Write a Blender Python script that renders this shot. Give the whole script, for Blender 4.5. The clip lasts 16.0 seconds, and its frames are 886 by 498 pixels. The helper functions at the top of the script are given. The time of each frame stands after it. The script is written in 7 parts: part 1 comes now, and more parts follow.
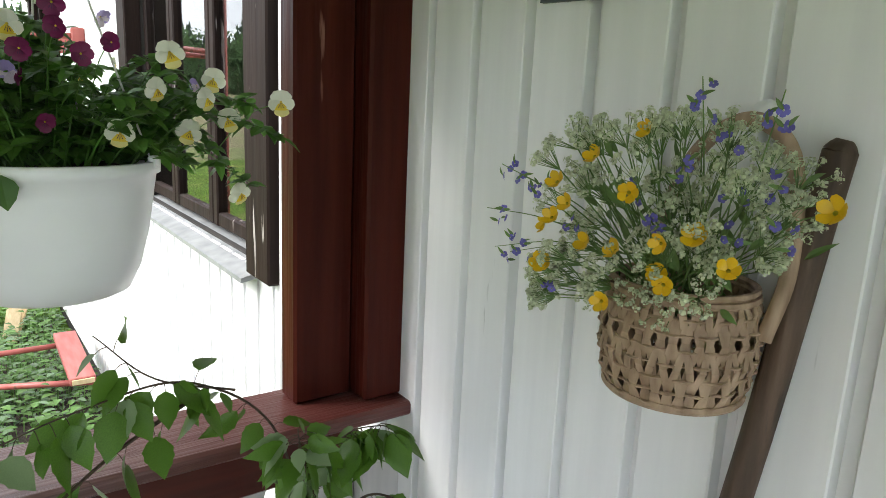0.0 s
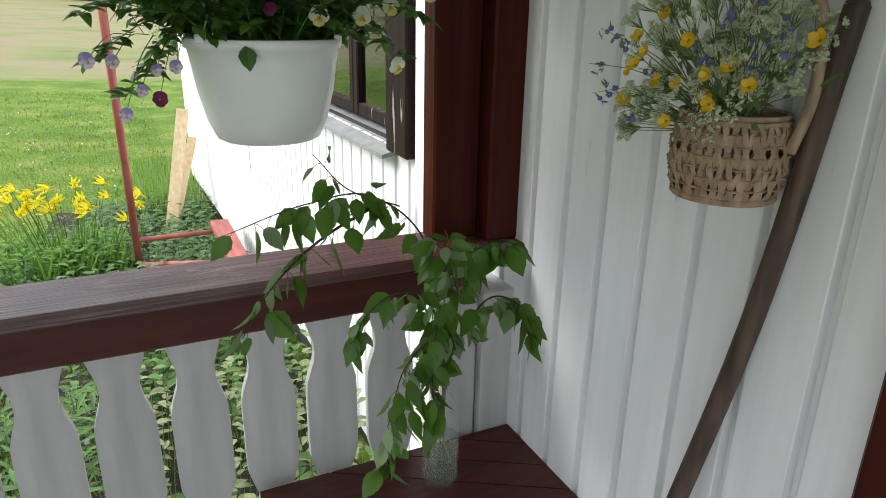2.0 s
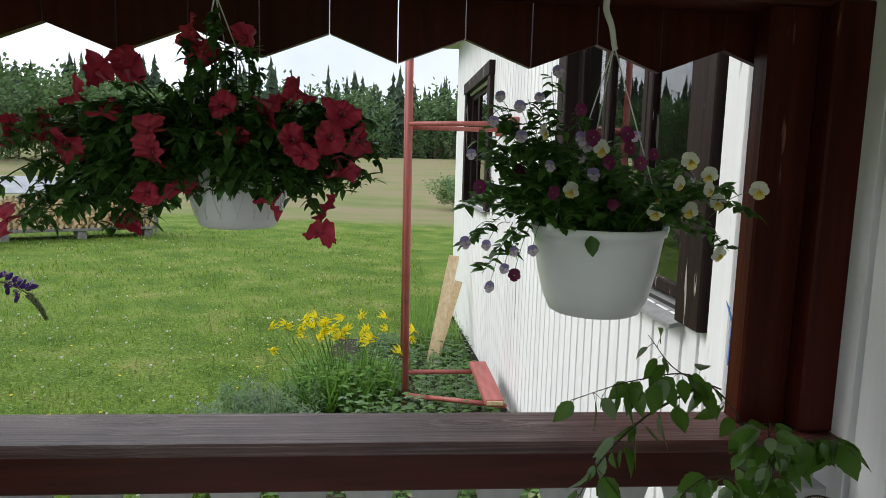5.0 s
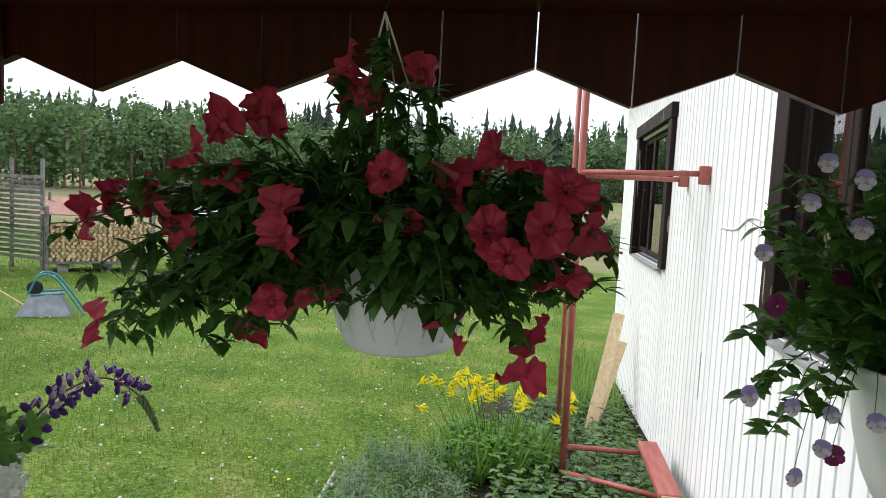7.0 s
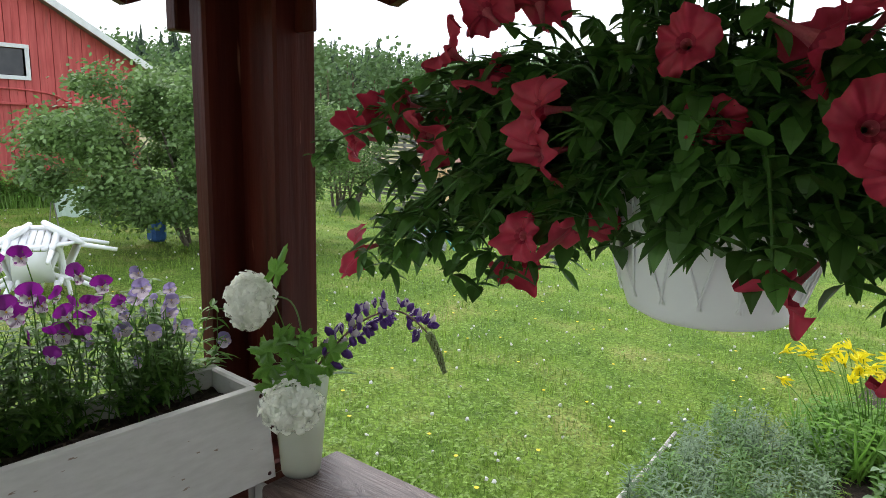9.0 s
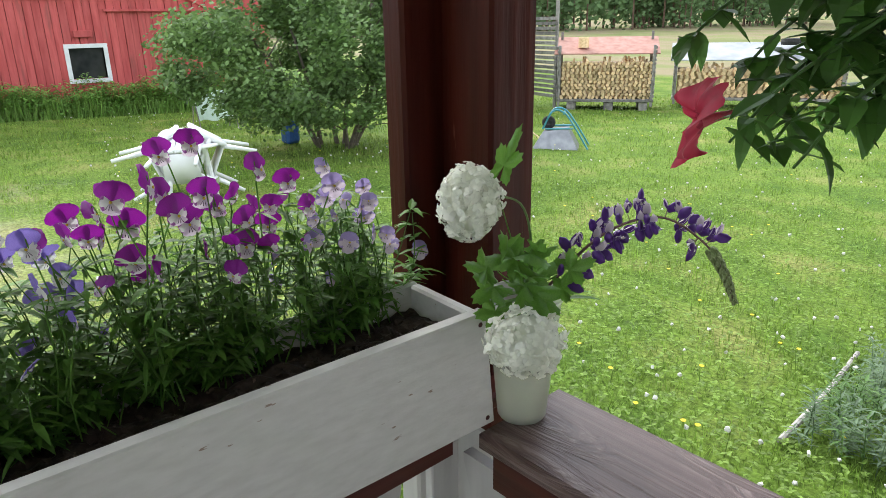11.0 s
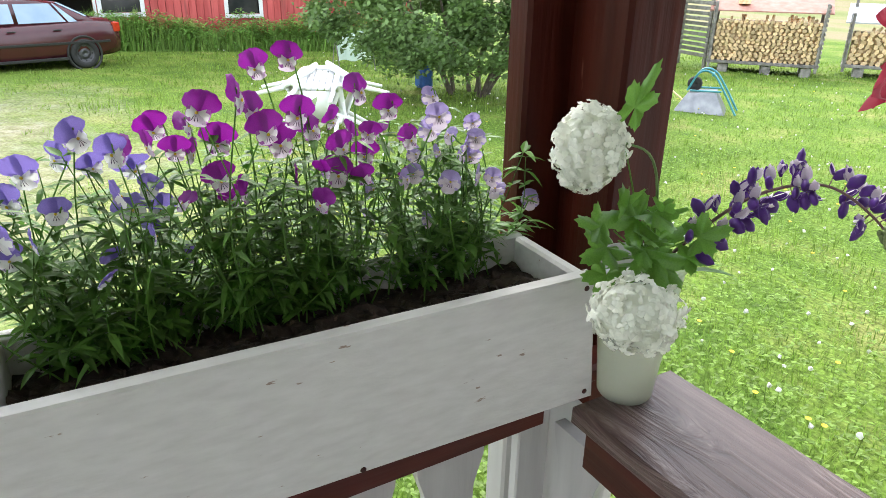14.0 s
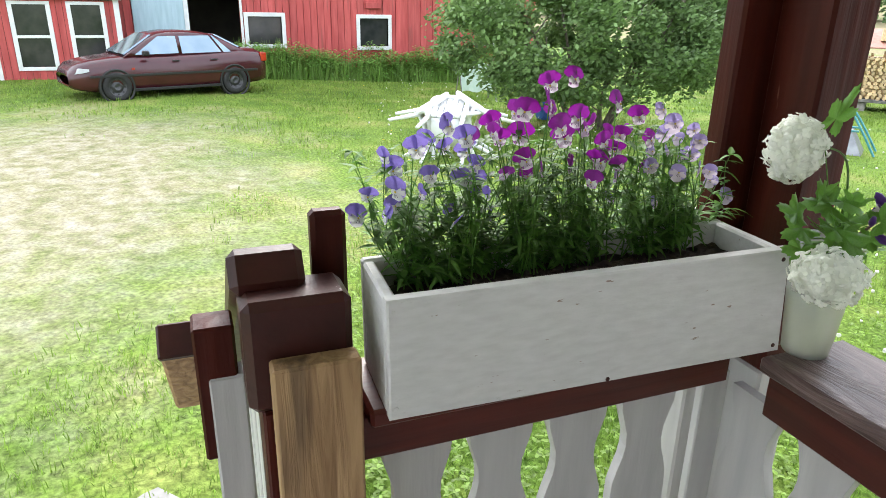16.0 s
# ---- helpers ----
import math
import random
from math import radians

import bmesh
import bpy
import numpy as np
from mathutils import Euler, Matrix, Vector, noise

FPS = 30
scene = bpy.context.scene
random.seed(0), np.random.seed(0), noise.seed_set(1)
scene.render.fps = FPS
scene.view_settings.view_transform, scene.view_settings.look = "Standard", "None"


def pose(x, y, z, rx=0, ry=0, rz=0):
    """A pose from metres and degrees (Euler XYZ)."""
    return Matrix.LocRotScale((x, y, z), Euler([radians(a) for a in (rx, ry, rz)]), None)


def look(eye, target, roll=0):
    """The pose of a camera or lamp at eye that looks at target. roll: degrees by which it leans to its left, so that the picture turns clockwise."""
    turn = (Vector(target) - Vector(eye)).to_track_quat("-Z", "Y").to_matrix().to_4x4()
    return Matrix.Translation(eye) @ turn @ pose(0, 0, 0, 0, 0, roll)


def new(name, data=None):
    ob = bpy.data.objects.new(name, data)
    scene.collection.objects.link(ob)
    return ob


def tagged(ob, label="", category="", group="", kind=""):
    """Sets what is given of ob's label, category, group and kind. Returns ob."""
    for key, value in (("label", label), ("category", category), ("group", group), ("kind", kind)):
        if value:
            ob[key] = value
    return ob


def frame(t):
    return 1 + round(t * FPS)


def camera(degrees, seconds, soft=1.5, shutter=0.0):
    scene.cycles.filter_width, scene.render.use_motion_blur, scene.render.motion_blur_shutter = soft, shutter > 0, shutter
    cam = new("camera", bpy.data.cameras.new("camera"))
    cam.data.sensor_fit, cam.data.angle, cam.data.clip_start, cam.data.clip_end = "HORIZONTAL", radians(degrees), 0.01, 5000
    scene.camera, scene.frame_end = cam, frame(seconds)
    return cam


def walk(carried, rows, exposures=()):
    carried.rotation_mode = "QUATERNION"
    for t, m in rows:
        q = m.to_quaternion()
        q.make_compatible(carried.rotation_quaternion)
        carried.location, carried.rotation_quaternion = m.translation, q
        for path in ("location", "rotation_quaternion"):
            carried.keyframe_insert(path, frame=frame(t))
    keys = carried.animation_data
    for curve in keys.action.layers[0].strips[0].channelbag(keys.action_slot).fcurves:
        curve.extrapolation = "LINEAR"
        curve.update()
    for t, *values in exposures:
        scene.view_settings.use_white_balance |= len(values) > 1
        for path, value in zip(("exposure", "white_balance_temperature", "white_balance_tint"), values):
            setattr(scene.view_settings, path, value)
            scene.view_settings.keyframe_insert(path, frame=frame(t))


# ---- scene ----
cam = camera(67.2, 16.0, soft=0.8)
METRES, EYE, TILT, LEAN, TURN = 2.4, 1.56, 0.0, 0.0, -35.6
ROWS = [
    (0.0, 0.0, 0.0, 0.0, 0.54, -11.79, -2.57),
    (0.5, 0.0091, -0.0221, -0.006, 7.44, -14.1, -2.33),
    (1.0, 0.0092, -0.0394, -0.0076, 9.83, -15.52, -1.03),
    (1.5, 0.004, -0.0876, -0.0104, 10.53, -18.22, -0.85),
    (2.0, 0.0055, -0.1443, -0.0165, 10.06, -19.6, -1.03),
    (2.5, -0.0008, -0.1763, -0.0179, 13.88, -20.05, -1.17),
    (3.0, -0.0164, -0.1913, -0.0122, 17.48, -17.95, -1.88),
    (3.5, -0.0206, -0.2047, -0.0059, 19.21, -15.12, -2.12),
    (4.0, -0.0189, -0.2184, 0.0022, 21.76, -11.72, -1.94),
    (4.5, -0.0276, -0.2289, 0.0113, 25.71, -8.97, -1.53),
    (5.0, -0.0456, -0.2229, 0.0177, 30.9, -7.48, -1.57),
    (7.5, -0.2361, -0.0494, 0.0495, 47.17, -4.45, -2.71),
    (8.0, -0.2457, -0.0215, 0.0485, 52.48, -5.54, -2.07),
    (8.5, -0.2611, 0.004, 0.04, 63.29, -8.43, -1.81),
    (9.0, -0.273, 0.0067, 0.028, 73.98, -10.28, -1.36),
    (9.5, -0.3007, -0.0049, 0.0215, 79.05, -11.77, -0.28),
    (10.0, -0.347, -0.0339, 0.0113, 80.78, -14.97, 0.7),
    (12.5, -0.4549, -0.0235, -0.0181, 89.25, -21.56, 0.51),
    (13.0, -0.4541, -0.0232, -0.0197, 91.59, -21.96, 0.4),
    (13.5, -0.4556, -0.027, -0.0221, 93.47, -22.32, 0.03),
    (14.0, -0.4504, -0.0369, -0.0228, 95.59, -22.73, -0.86),
    (14.5, -0.4397, -0.0451, -0.0251, 97.43, -23.41, -1.05),
    (15.0, -0.4009, -0.073, -0.026, 99.02, -23.89, -0.96),
    (15.5, -0.3413, -0.1007, -0.0229, 102.99, -21.97, -0.04),
    (16.0, -0.304, -0.1072, -0.0168, 104.92, -20.25, -0.86),
]
EXPOSURES = [(0.0, 1.32), (0.5, 1.0), (1.0, 0.72), (2.0, 0.82), (3.0, 0.62), (3.5, 0.38), (4.2, 0.02), (5.0, 0.06), (7.5, 0.42), (8.5, 0.55), (9.2, 0.7), (10.2, 0.8), (12.3, 1.3), (14.5, 1.46), (16.0, 1.4)]
walk(cam, [(t, pose(0, 0, EYE, TILT, LEAN, TURN) @ pose(METRES * x, METRES * y, METRES * z, 90 + pitch, roll, yaw)) for t, x, y, z, yaw, pitch, roll in ROWS], EXPOSURES)


# ---- world and sun: bright overcast sky ----
world = bpy.data.worlds.new("overcast_sky")
scene.world = world
world.use_nodes = True
wn, wl = world.node_tree.nodes, world.node_tree.links
wn.clear()
w_out, w_bg, w_sky = wn.new("ShaderNodeOutputWorld"), wn.new("ShaderNodeBackground"), wn.new("ShaderNodeTexSky")
w_sky.sky_type, w_sky.sun_disc = "NISHITA", False
w_sky.sun_elevation, w_sky.sun_rotation, w_sky.dust_density = radians(39), radians(-72), 4.0
w_mix, w_noise, w_ramp = wn.new("ShaderNodeMixRGB"), wn.new("ShaderNodeTexNoise"), wn.new("ShaderNodeValToRGB")
w_coord = wn.new("ShaderNodeTexCoord")
w_noise.inputs["Scale"].default_value, w_noise.inputs["Detail"].default_value = 3.0, 6.0
w_ramp.color_ramp.elements[0].position, w_ramp.color_ramp.elements[0].color = 0.35, (8.4, 9.3, 10.9, 1)
w_ramp.color_ramp.elements[1].position, w_ramp.color_ramp.elements[1].color = 0.65, (11.2, 11.8, 12.6, 1)
w_mix.inputs["Fac"].default_value = 0.88
wl.new(w_coord.outputs["Generated"], w_noise.inputs["Vector"])
wl.new(w_noise.outputs["Fac"], w_ramp.inputs["Fac"])
wl.new(w_sky.outputs["Color"], w_mix.inputs["Color1"])
wl.new(w_ramp.outputs["Color"], w_mix.inputs["Color2"])
wl.new(w_mix.outputs["Color"], w_bg.inputs["Color"])
wl.new(w_bg.outputs["Background"], w_out.inputs["Surface"])
w_bg.inputs["Strength"].default_value = 0.1
sun = new("sun", bpy.data.lights.new("sun", "SUN"))
sun.data.energy, sun.data.angle, sun.data.color = 2.2, radians(32), (1.0, 0.975, 0.95)
sun.matrix_world = look((-9, 3.0, 7.6), (0, 0, 0))

# ---- materials ----
MATS = {}


def tree_of(name):
    m = bpy.data.materials.new(name)
    m.use_nodes = True
    m.node_tree.nodes.clear()
    MATS[name] = m
    return m, m.node_tree.nodes, m.node_tree.links


def surface(name, low, high, rough=0.6, scale=(8, 8, 8), detail=6.0, bump=0.15, spots=None, spot_scale=6.0, spot_at=0.62, spot_wide=0.05,
            metal=0.0, translucent=0.0, spec=0.5, per_object=0.0, bump_scale=None, distort=0.0):
    """A noisy surface between two colours, with an optional second layer of worn spots and fine relief."""
    m, n, l = tree_of(name)
    out, pr = n.new("ShaderNodeOutputMaterial"), n.new("ShaderNodeBsdfPrincipled")
    co, mp, no, ra = n.new("ShaderNodeTexCoord"), n.new("ShaderNodeMapping"), n.new("ShaderNodeTexNoise"), n.new("ShaderNodeValToRGB")
    mp.inputs["Scale"].default_value = scale
    no.inputs["Scale"].default_value, no.inputs["Detail"].default_value, no.inputs["Distortion"].default_value = 1.0, detail, distort
    ra.color_ramp.elements[0].position, ra.color_ramp.elements[1].position = 0.3, 0.7
    ra.color_ramp.elements[0].color, ra.color_ramp.elements[1].color = (*low, 1), (*high, 1)
    l.new(co.outputs["Object"], mp.inputs["Vector"])
    l.new(mp.outputs["Vector"], no.inputs["Vector"])
    l.new(no.outputs["Fac"], ra.inputs["Fac"])
    colour = ra.outputs["Color"]
    pr.inputs["Roughness"].default_value, pr.inputs["Metallic"].default_value = rough, metal
    pr.inputs["Specular IOR Level"].default_value = spec
    if spots:
        n2, r2, mx = n.new("ShaderNodeTexNoise"), n.new("ShaderNodeValToRGB"), n.new("ShaderNodeMixRGB")
        n2.inputs["Scale"].default_value, n2.inputs["Detail"].default_value = spot_scale, 8.0
        m2 = n.new("ShaderNodeMapping")
        k = 1.0 / max(scale)
        m2.inputs["Scale"].default_value = [max(0.12, s * k) for s in scale]
        l.new(co.outputs["Object"], m2.inputs["Vector"])
        l.new(m2.outputs["Vector"], n2.inputs["Vector"])
        r2.color_ramp.elements[0].position, r2.color_ramp.elements[1].position = spot_at, spot_at + spot_wide
        l.new(n2.outputs["Fac"], r2.inputs["Fac"])
        mx.inputs["Color2"].default_value = (*spots, 1)
        l.new(r2.outputs["Color"], mx.inputs["Fac"])
        l.new(colour, mx.inputs["Color1"])
        colour = mx.outputs["Color"]
    if per_object:
        oi, hs, mr = n.new("ShaderNodeObjectInfo"), n.new("ShaderNodeHueSaturation"), n.new("ShaderNodeMapRange")
        mr.inputs["To Min"].default_value, mr.inputs["To Max"].default_value = 1 - per_object, 1 + per_object
        l.new(oi.outputs["Random"], mr.inputs["Value"])
        l.new(mr.outputs["Result"], hs.inputs["Value"])
        l.new(colour, hs.inputs["Color"])
        colour = hs.outputs["Color"]
    l.new(colour, pr.inputs["Base Color"])
    if bump:
        bu = n.new("ShaderNodeBump")
        bu.inputs["Strength"].default_value, bu.inputs["Distance"].default_value = bump, 0.01
        source = no
        if bump_scale:
            source = n.new("ShaderNodeTexNoise")
            source.inputs["Scale"].default_value, source.inputs["Detail"].default_value = bump_scale, 4.0
            l.new(co.outputs["Object"], source.inputs["Vector"])
        l.new(source.outputs["Fac"], bu.inputs["Height"])
        l.new(bu.outputs["Normal"], pr.inputs["Normal"])
    if translucent:
        tr, ms = n.new("ShaderNodeBsdfTranslucent"), n.new("ShaderNodeMixShader")
        ms.inputs["Fac"].default_value = translucent
        l.new(colour, tr.inputs["Color"])
        l.new(pr.outputs["BSDF"], ms.inputs[1])
        l.new(tr.outputs["BSDF"], ms.inputs[2])
        l.new(ms.outputs["Shader"], out.inputs["Surface"])
    else:
        l.new(pr.outputs["BSDF"], out.inputs["Surface"])
    return m


def leafy(name, low, high, rough=0.5, translucent=0.35, scale=30.0, island=0.35):
    """Leaf or petal: two tones, each island a little lighter or darker, part of the light passing through."""
    m, n, l = tree_of(name)
    out, pr, tr, ms = n.new("ShaderNodeOutputMaterial"), n.new("ShaderNodeBsdfPrincipled"), n.new("ShaderNodeBsdfTranslucent"), n.new("ShaderNodeMixShader")
    co, no, mx, hs, ge, mr = (n.new("ShaderNode" + k) for k in ("TexCoord", "TexNoise", "MixRGB", "HueSaturation", "NewGeometry", "MapRange"))
    no.inputs["Scale"].default_value, no.inputs["Detail"].default_value = scale, 3.0
    mx.inputs["Color1"].default_value, mx.inputs["Color2"].default_value = (*low, 1), (*high, 1)
    mr.inputs["To Min"].default_value, mr.inputs["To Max"].default_value = 1 - island, 1 + island
    l.new(co.outputs["Object"], no.inputs["Vector"])
    l.new(no.outputs["Fac"], mx.inputs["Fac"])
    l.new(mx.outputs["Color"], hs.inputs["Color"])
    l.new(ge.outputs["Random Per Island"], mr.inputs["Value"])
    l.new(mr.outputs["Result"], hs.inputs["Value"])
    l.new(hs.outputs["Color"], pr.inputs["Base Color"])
    l.new(hs.outputs["Color"], tr.inputs["Color"])
    pr.inputs["Roughness"].default_value = rough
    ms.inputs["Fac"].default_value = translucent
    l.new(pr.outputs["BSDF"], ms.inputs[1])
    l.new(tr.outputs["BSDF"], ms.inputs[2])
    l.new(ms.outputs["Shader"], out.inputs["Surface"])
    return m


def glassy(name, tint=(1, 1, 1), rough=0.0, ior=1.5):
    m, n, l = tree_of(name)
    out, pr = n.new("ShaderNodeOutputMaterial"), n.new("ShaderNodeBsdfPrincipled")
    pr.inputs["Base Color"].default_value, pr.inputs["Roughness"].default_value = (*tint, 1), rough
    pr.inputs["IOR"].default_value, pr.inputs["Transmission Weight"].default_value = ior, 1.0
    l.new(pr.outputs["BSDF"], out.inputs["Surface"])
    return m


def frosted(name, tint, clear):
    """Milky plastic: part of the light goes straight through, the rest is scattered."""
    m, n, l = tree_of(name)
    out, pr, tr, tp = (n.new("ShaderNode" + k) for k in ("OutputMaterial", "BsdfPrincipled", "BsdfTranslucent", "BsdfTransparent"))
    a, c = n.new("ShaderNodeMixShader"), n.new("ShaderNodeMixShader")
    pr.inputs["Base Color"].default_value, pr.inputs["Roughness"].default_value = (*tint, 1), 0.3
    tr.inputs["Color"].default_value = (*tint, 1)
    a.inputs["Fac"].default_value, c.inputs["Fac"].default_value = 0.6, clear
    l.new(pr.outputs["BSDF"], a.inputs[1])
    l.new(tr.outputs["BSDF"], a.inputs[2])
    l.new(a.outputs["Shader"], c.inputs[1])
    l.new(tp.outputs["BSDF"], c.inputs[2])
    l.new(c.outputs["Shader"], out.inputs["Surface"])
    return m


V = Vector
WHITE_V = surface("white_painted_siding", (0.81, 0.815, 0.825), (0.89, 0.895, 0.9), 0.5, (26, 26, 1.6), detail=8, bump=0.25, spots=(0.4, 0.4, 0.4), spot_scale=11, spot_at=0.705, spot_wide=0.02, per_object=0.03, spec=0.35)
# spots are wear; the base is also greyed for boards lit from behind
WHITE_W = surface("worn_shaded_white_paint", (0.42, 0.41, 0.405), (0.54, 0.53, 0.51), 0.55, (22, 22, 2.2), detail=9, bump=0.4, spots=(0.24, 0.2, 0.17), spot_scale=22, spot_at=0.67, spot_wide=0.05, per_object=0.07)
WHITE_BOX = surface("planter_white_paint", (0.53, 0.52, 0.505), (0.61, 0.6, 0.585), 0.55, (70, 24, 90), detail=9, bump=0.22, spots=(0.27, 0.2, 0.16), spot_scale=120, spot_at=0.695, spot_wide=0.03)
BROWN_X = surface("red_brown_paint_along_x", (0.045, 0.009, 0.0065), (0.085, 0.0165, 0.0105), 0.38, (2.5, 40, 40), bump=0.2, spots=(0.17, 0.09, 0.07), spot_scale=30, spot_at=0.74, spot_wide=0.05, spec=0.3)
BROWN_Y = surface("red_brown_paint_along_y", (0.055, 0.01, 0.007), (0.1, 0.018, 0.011), 0.38, (40, 2.5, 40), bump=0.2, spots=(0.17, 0.09, 0.07), spot_scale=30, spot_at=0.74, spot_wide=0.05, spec=0.3)
BROWN_Z = surface("red_brown_paint_along_z", (0.036, 0.0056, 0.0037), (0.074, 0.0122, 0.007), 0.42, (30, 30, 2.0), detail=8, bump=0.45, spots=(0.24, 0.11, 0.08), spot_scale=26, spot_at=0.68, spot_wide=0.05, spec=0.13)
def weathered_rail(name):
    """Worn stained board along X: long grain, pale worn streaks and a few ringed knots."""
    m, n, l = tree_of(name)
    out, pr = n.new("ShaderNodeOutputMaterial"), n.new("ShaderNodeBsdfPrincipled")
    co, mp, vo_map, vo = (n.new("ShaderNode" + k) for k in ("TexCoord", "Mapping", "Mapping", "TexVoronoi"))
    mp.inputs["Scale"].default_value, vo_map.inputs["Scale"].default_value = (1.6, 95, 95), (2.6, 9.0, 9.0)
    l.new(co.outputs["Object"], vo_map.inputs["Vector"])
    l.new(vo_map.outputs["Vector"], vo.inputs["Vector"])
    vo.inputs["Scale"].default_value = 1.0
    near, bend = n.new("ShaderNodeMapRange"), n.new("ShaderNodeVectorMath")
    near.inputs["From Min"].default_value, near.inputs["From Max"].default_value = 0.0, 0.42
    near.inputs["To Min"].default_value, near.inputs["To Max"].default_value = 0.05, 0.0
    l.new(vo.outputs["Distance"], near.inputs["Value"])
    bend.operation = "ADD"
    l.new(co.outputs["Object"], bend.inputs[0])
    l.new(near.outputs["Result"], bend.inputs[1])
    l.new(bend.outputs["Vector"], mp.inputs["Vector"])
    no, ra = n.new("ShaderNodeTexNoise"), n.new("ShaderNodeValToRGB")
    no.inputs["Scale"].default_value, no.inputs["Detail"].default_value, no.inputs["Distortion"].default_value = 1.0, 10.0, 0.7
    l.new(mp.outputs["Vector"], no.inputs["Vector"])
    stops = ((0.3, (0.055, 0.026, 0.023)), (0.45, (0.095, 0.055, 0.05)), (0.57, (0.135, 0.086, 0.08)), (0.7, (0.24, 0.185, 0.18)))
    while len(ra.color_ramp.elements) < 4:
        ra.color_ramp.elements.new(0.5)
    for e, (p, c) in zip(ra.color_ramp.elements, stops):
        e.position, e.color = p, (*c, 1)
    l.new(no.outputs["Fac"], ra.inputs["Fac"])
    big, big_ra, mul = n.new("ShaderNodeTexNoise"), n.new("ShaderNodeValToRGB"), n.new("ShaderNodeMixRGB")
    big.inputs["Scale"].default_value, big.inputs["Detail"].default_value = 7.0, 5.0
    l.new(co.outputs["Object"], big.inputs["Vector"])
    big_ra.color_ramp.elements[0].position, big_ra.color_ramp.elements[0].color = 0.35, (0.62, 0.55, 0.53, 1)
    big_ra.color_ramp.elements[1].position, big_ra.color_ramp.elements[1].color = 0.65, (1.1, 1.08, 1.08, 1)
    l.new(big.outputs["Fac"], big_ra.inputs["Fac"])
    mul.blend_type, mul.inputs["Fac"].default_value = "MULTIPLY", 1.0
    l.new(ra.outputs["Color"], mul.inputs["Color1"])
    l.new(big_ra.outputs["Color"], mul.inputs["Color2"])
    knot, kmix = n.new("ShaderNodeValToRGB"), n.new("ShaderNodeMixRGB")
    for p, c in ((0.055, 0.2), (0.075, 0.75), (0.1, 0.1)):
        e = knot.color_ramp.elements.new(p)
        e.color = (c, c, c, 1)
    knot.color_ramp.elements[0].color, knot.color_ramp.elements[-1].color = (0.85, 0.85, 0.85, 1), (0, 0, 0, 1)
    knot.color_ramp.elements[-1].position = 0.13
    l.new(vo.outputs["Distance"], knot.inputs["Fac"])
    kmix.inputs["Color2"].default_value = (0.03, 0.013, 0.01, 1)
    l.new(knot.outputs["Color"], kmix.inputs["Fac"])
    l.new(mul.outputs["Color"], kmix.inputs["Color1"])
    l.new(kmix.outputs["Color"], pr.inputs["Base Color"])
    bu = n.new("ShaderNodeBump")
    bu.inputs["Strength"].default_value, bu.inputs["Distance"].default_value = 0.7, 0.006
    l.new(no.outputs["Fac"], bu.inputs["Height"])
    l.new(bu.outputs["Normal"], pr.inputs["Normal"])
    pr.inputs["Roughness"].default_value, pr.inputs["Specular IOR Level"].default_value = 0.4, 0.6
    l.new(pr.outputs["BSDF"], out.inputs["Surface"])
    return m


RAIL_TOP = weathered_rail("weathered_brown_rail")
rn, rl = RAIL_TOP.node_tree.nodes, RAIL_TOP.node_tree.links
r_pr = next(q for q in rn if q.type == "BSDF_PRINCIPLED")
r_from = r_pr.inputs["Base Color"].links[0].from_socket
r_co, r_sep, r_ramp, r_mix = rn.new("ShaderNodeTexCoord"), rn.new("ShaderNodeSeparateXYZ"), rn.new("ShaderNodeMapRange"), rn.new("ShaderNodeMixRGB")
r_ramp.inputs["From Min"].default_value, r_ramp.inputs["From Max"].default_value = -0.05, 0.42
r_mix.inputs["Color2"].default_value = (0.1, 0.026, 0.02, 1)
rl.new(r_co.outputs["Object"], r_sep.inputs[0])
rl.new(r_sep.outputs["X"], r_ramp.inputs["Value"])
rl.new(r_ramp.outputs["Result"], r_mix.inputs["Fac"])
rl.new(r_from, r_mix.inputs["Color1"])
rl.new(r_mix.outputs["Color"], r_pr.inputs["Base Color"])
DARK_BROWN = surface("dark_brown_window_trim", (0.012, 0.007, 0.006), (0.028, 0.016, 0.013), 0.6, (20, 20, 2), bump=0.4, spots=(0.34, 0.31, 0.29), spot_scale=24, spot_at=0.66, spot_wide=0.03, spec=0.15)
DARK_END = surface("nearly_black_brown_paint", (0.03, 0.008, 0.007), (0.055, 0.014, 0.011), 0.42, (18, 18, 18), bump=0.3, spec=0.25, spots=(0.35, 0.3, 0.28), spot_scale=40, spot_at=0.73, spot_wide=0.03)
RAW_WOOD = surface("bare_weathered_board", (0.19, 0.1, 0.042), (0.46, 0.29, 0.145), 0.7, (45, 45, 3), detail=8, bump=0.5, spots=(0.07, 0.038, 0.02), spot_scale=14, spot_at=0.6, spot_wide=0.14, distort=1.2)
NEW_WOOD = surface("fresh_sawn_plank", (0.55, 0.4, 0.22), (0.74, 0.58, 0.36), 0.6, (30, 30, 2), bump=0.2)
GREY_WOOD = surface("silvered_wood", (0.15, 0.14, 0.13), (0.34, 0.32, 0.3), 0.75, (9, 9, 9), bump=0.3, per_object=0.25)
SOIL = surface("potting_soil", (0.012, 0.007, 0.005), (0.05, 0.03, 0.022), 0.9, (60, 60, 60), bump=1.0, spots=(0.12, 0.08, 0.06), spot_scale=70, spot_at=0.66, spot_wide=0.04)
# grey lifted so the unseen floor brightens the walls
PORCH_BOARD = surface("grey_painted_floor", (0.36, 0.35, 0.34), (0.48, 0.47, 0.46), 0.6, (2, 30, 30), bump=0.2)
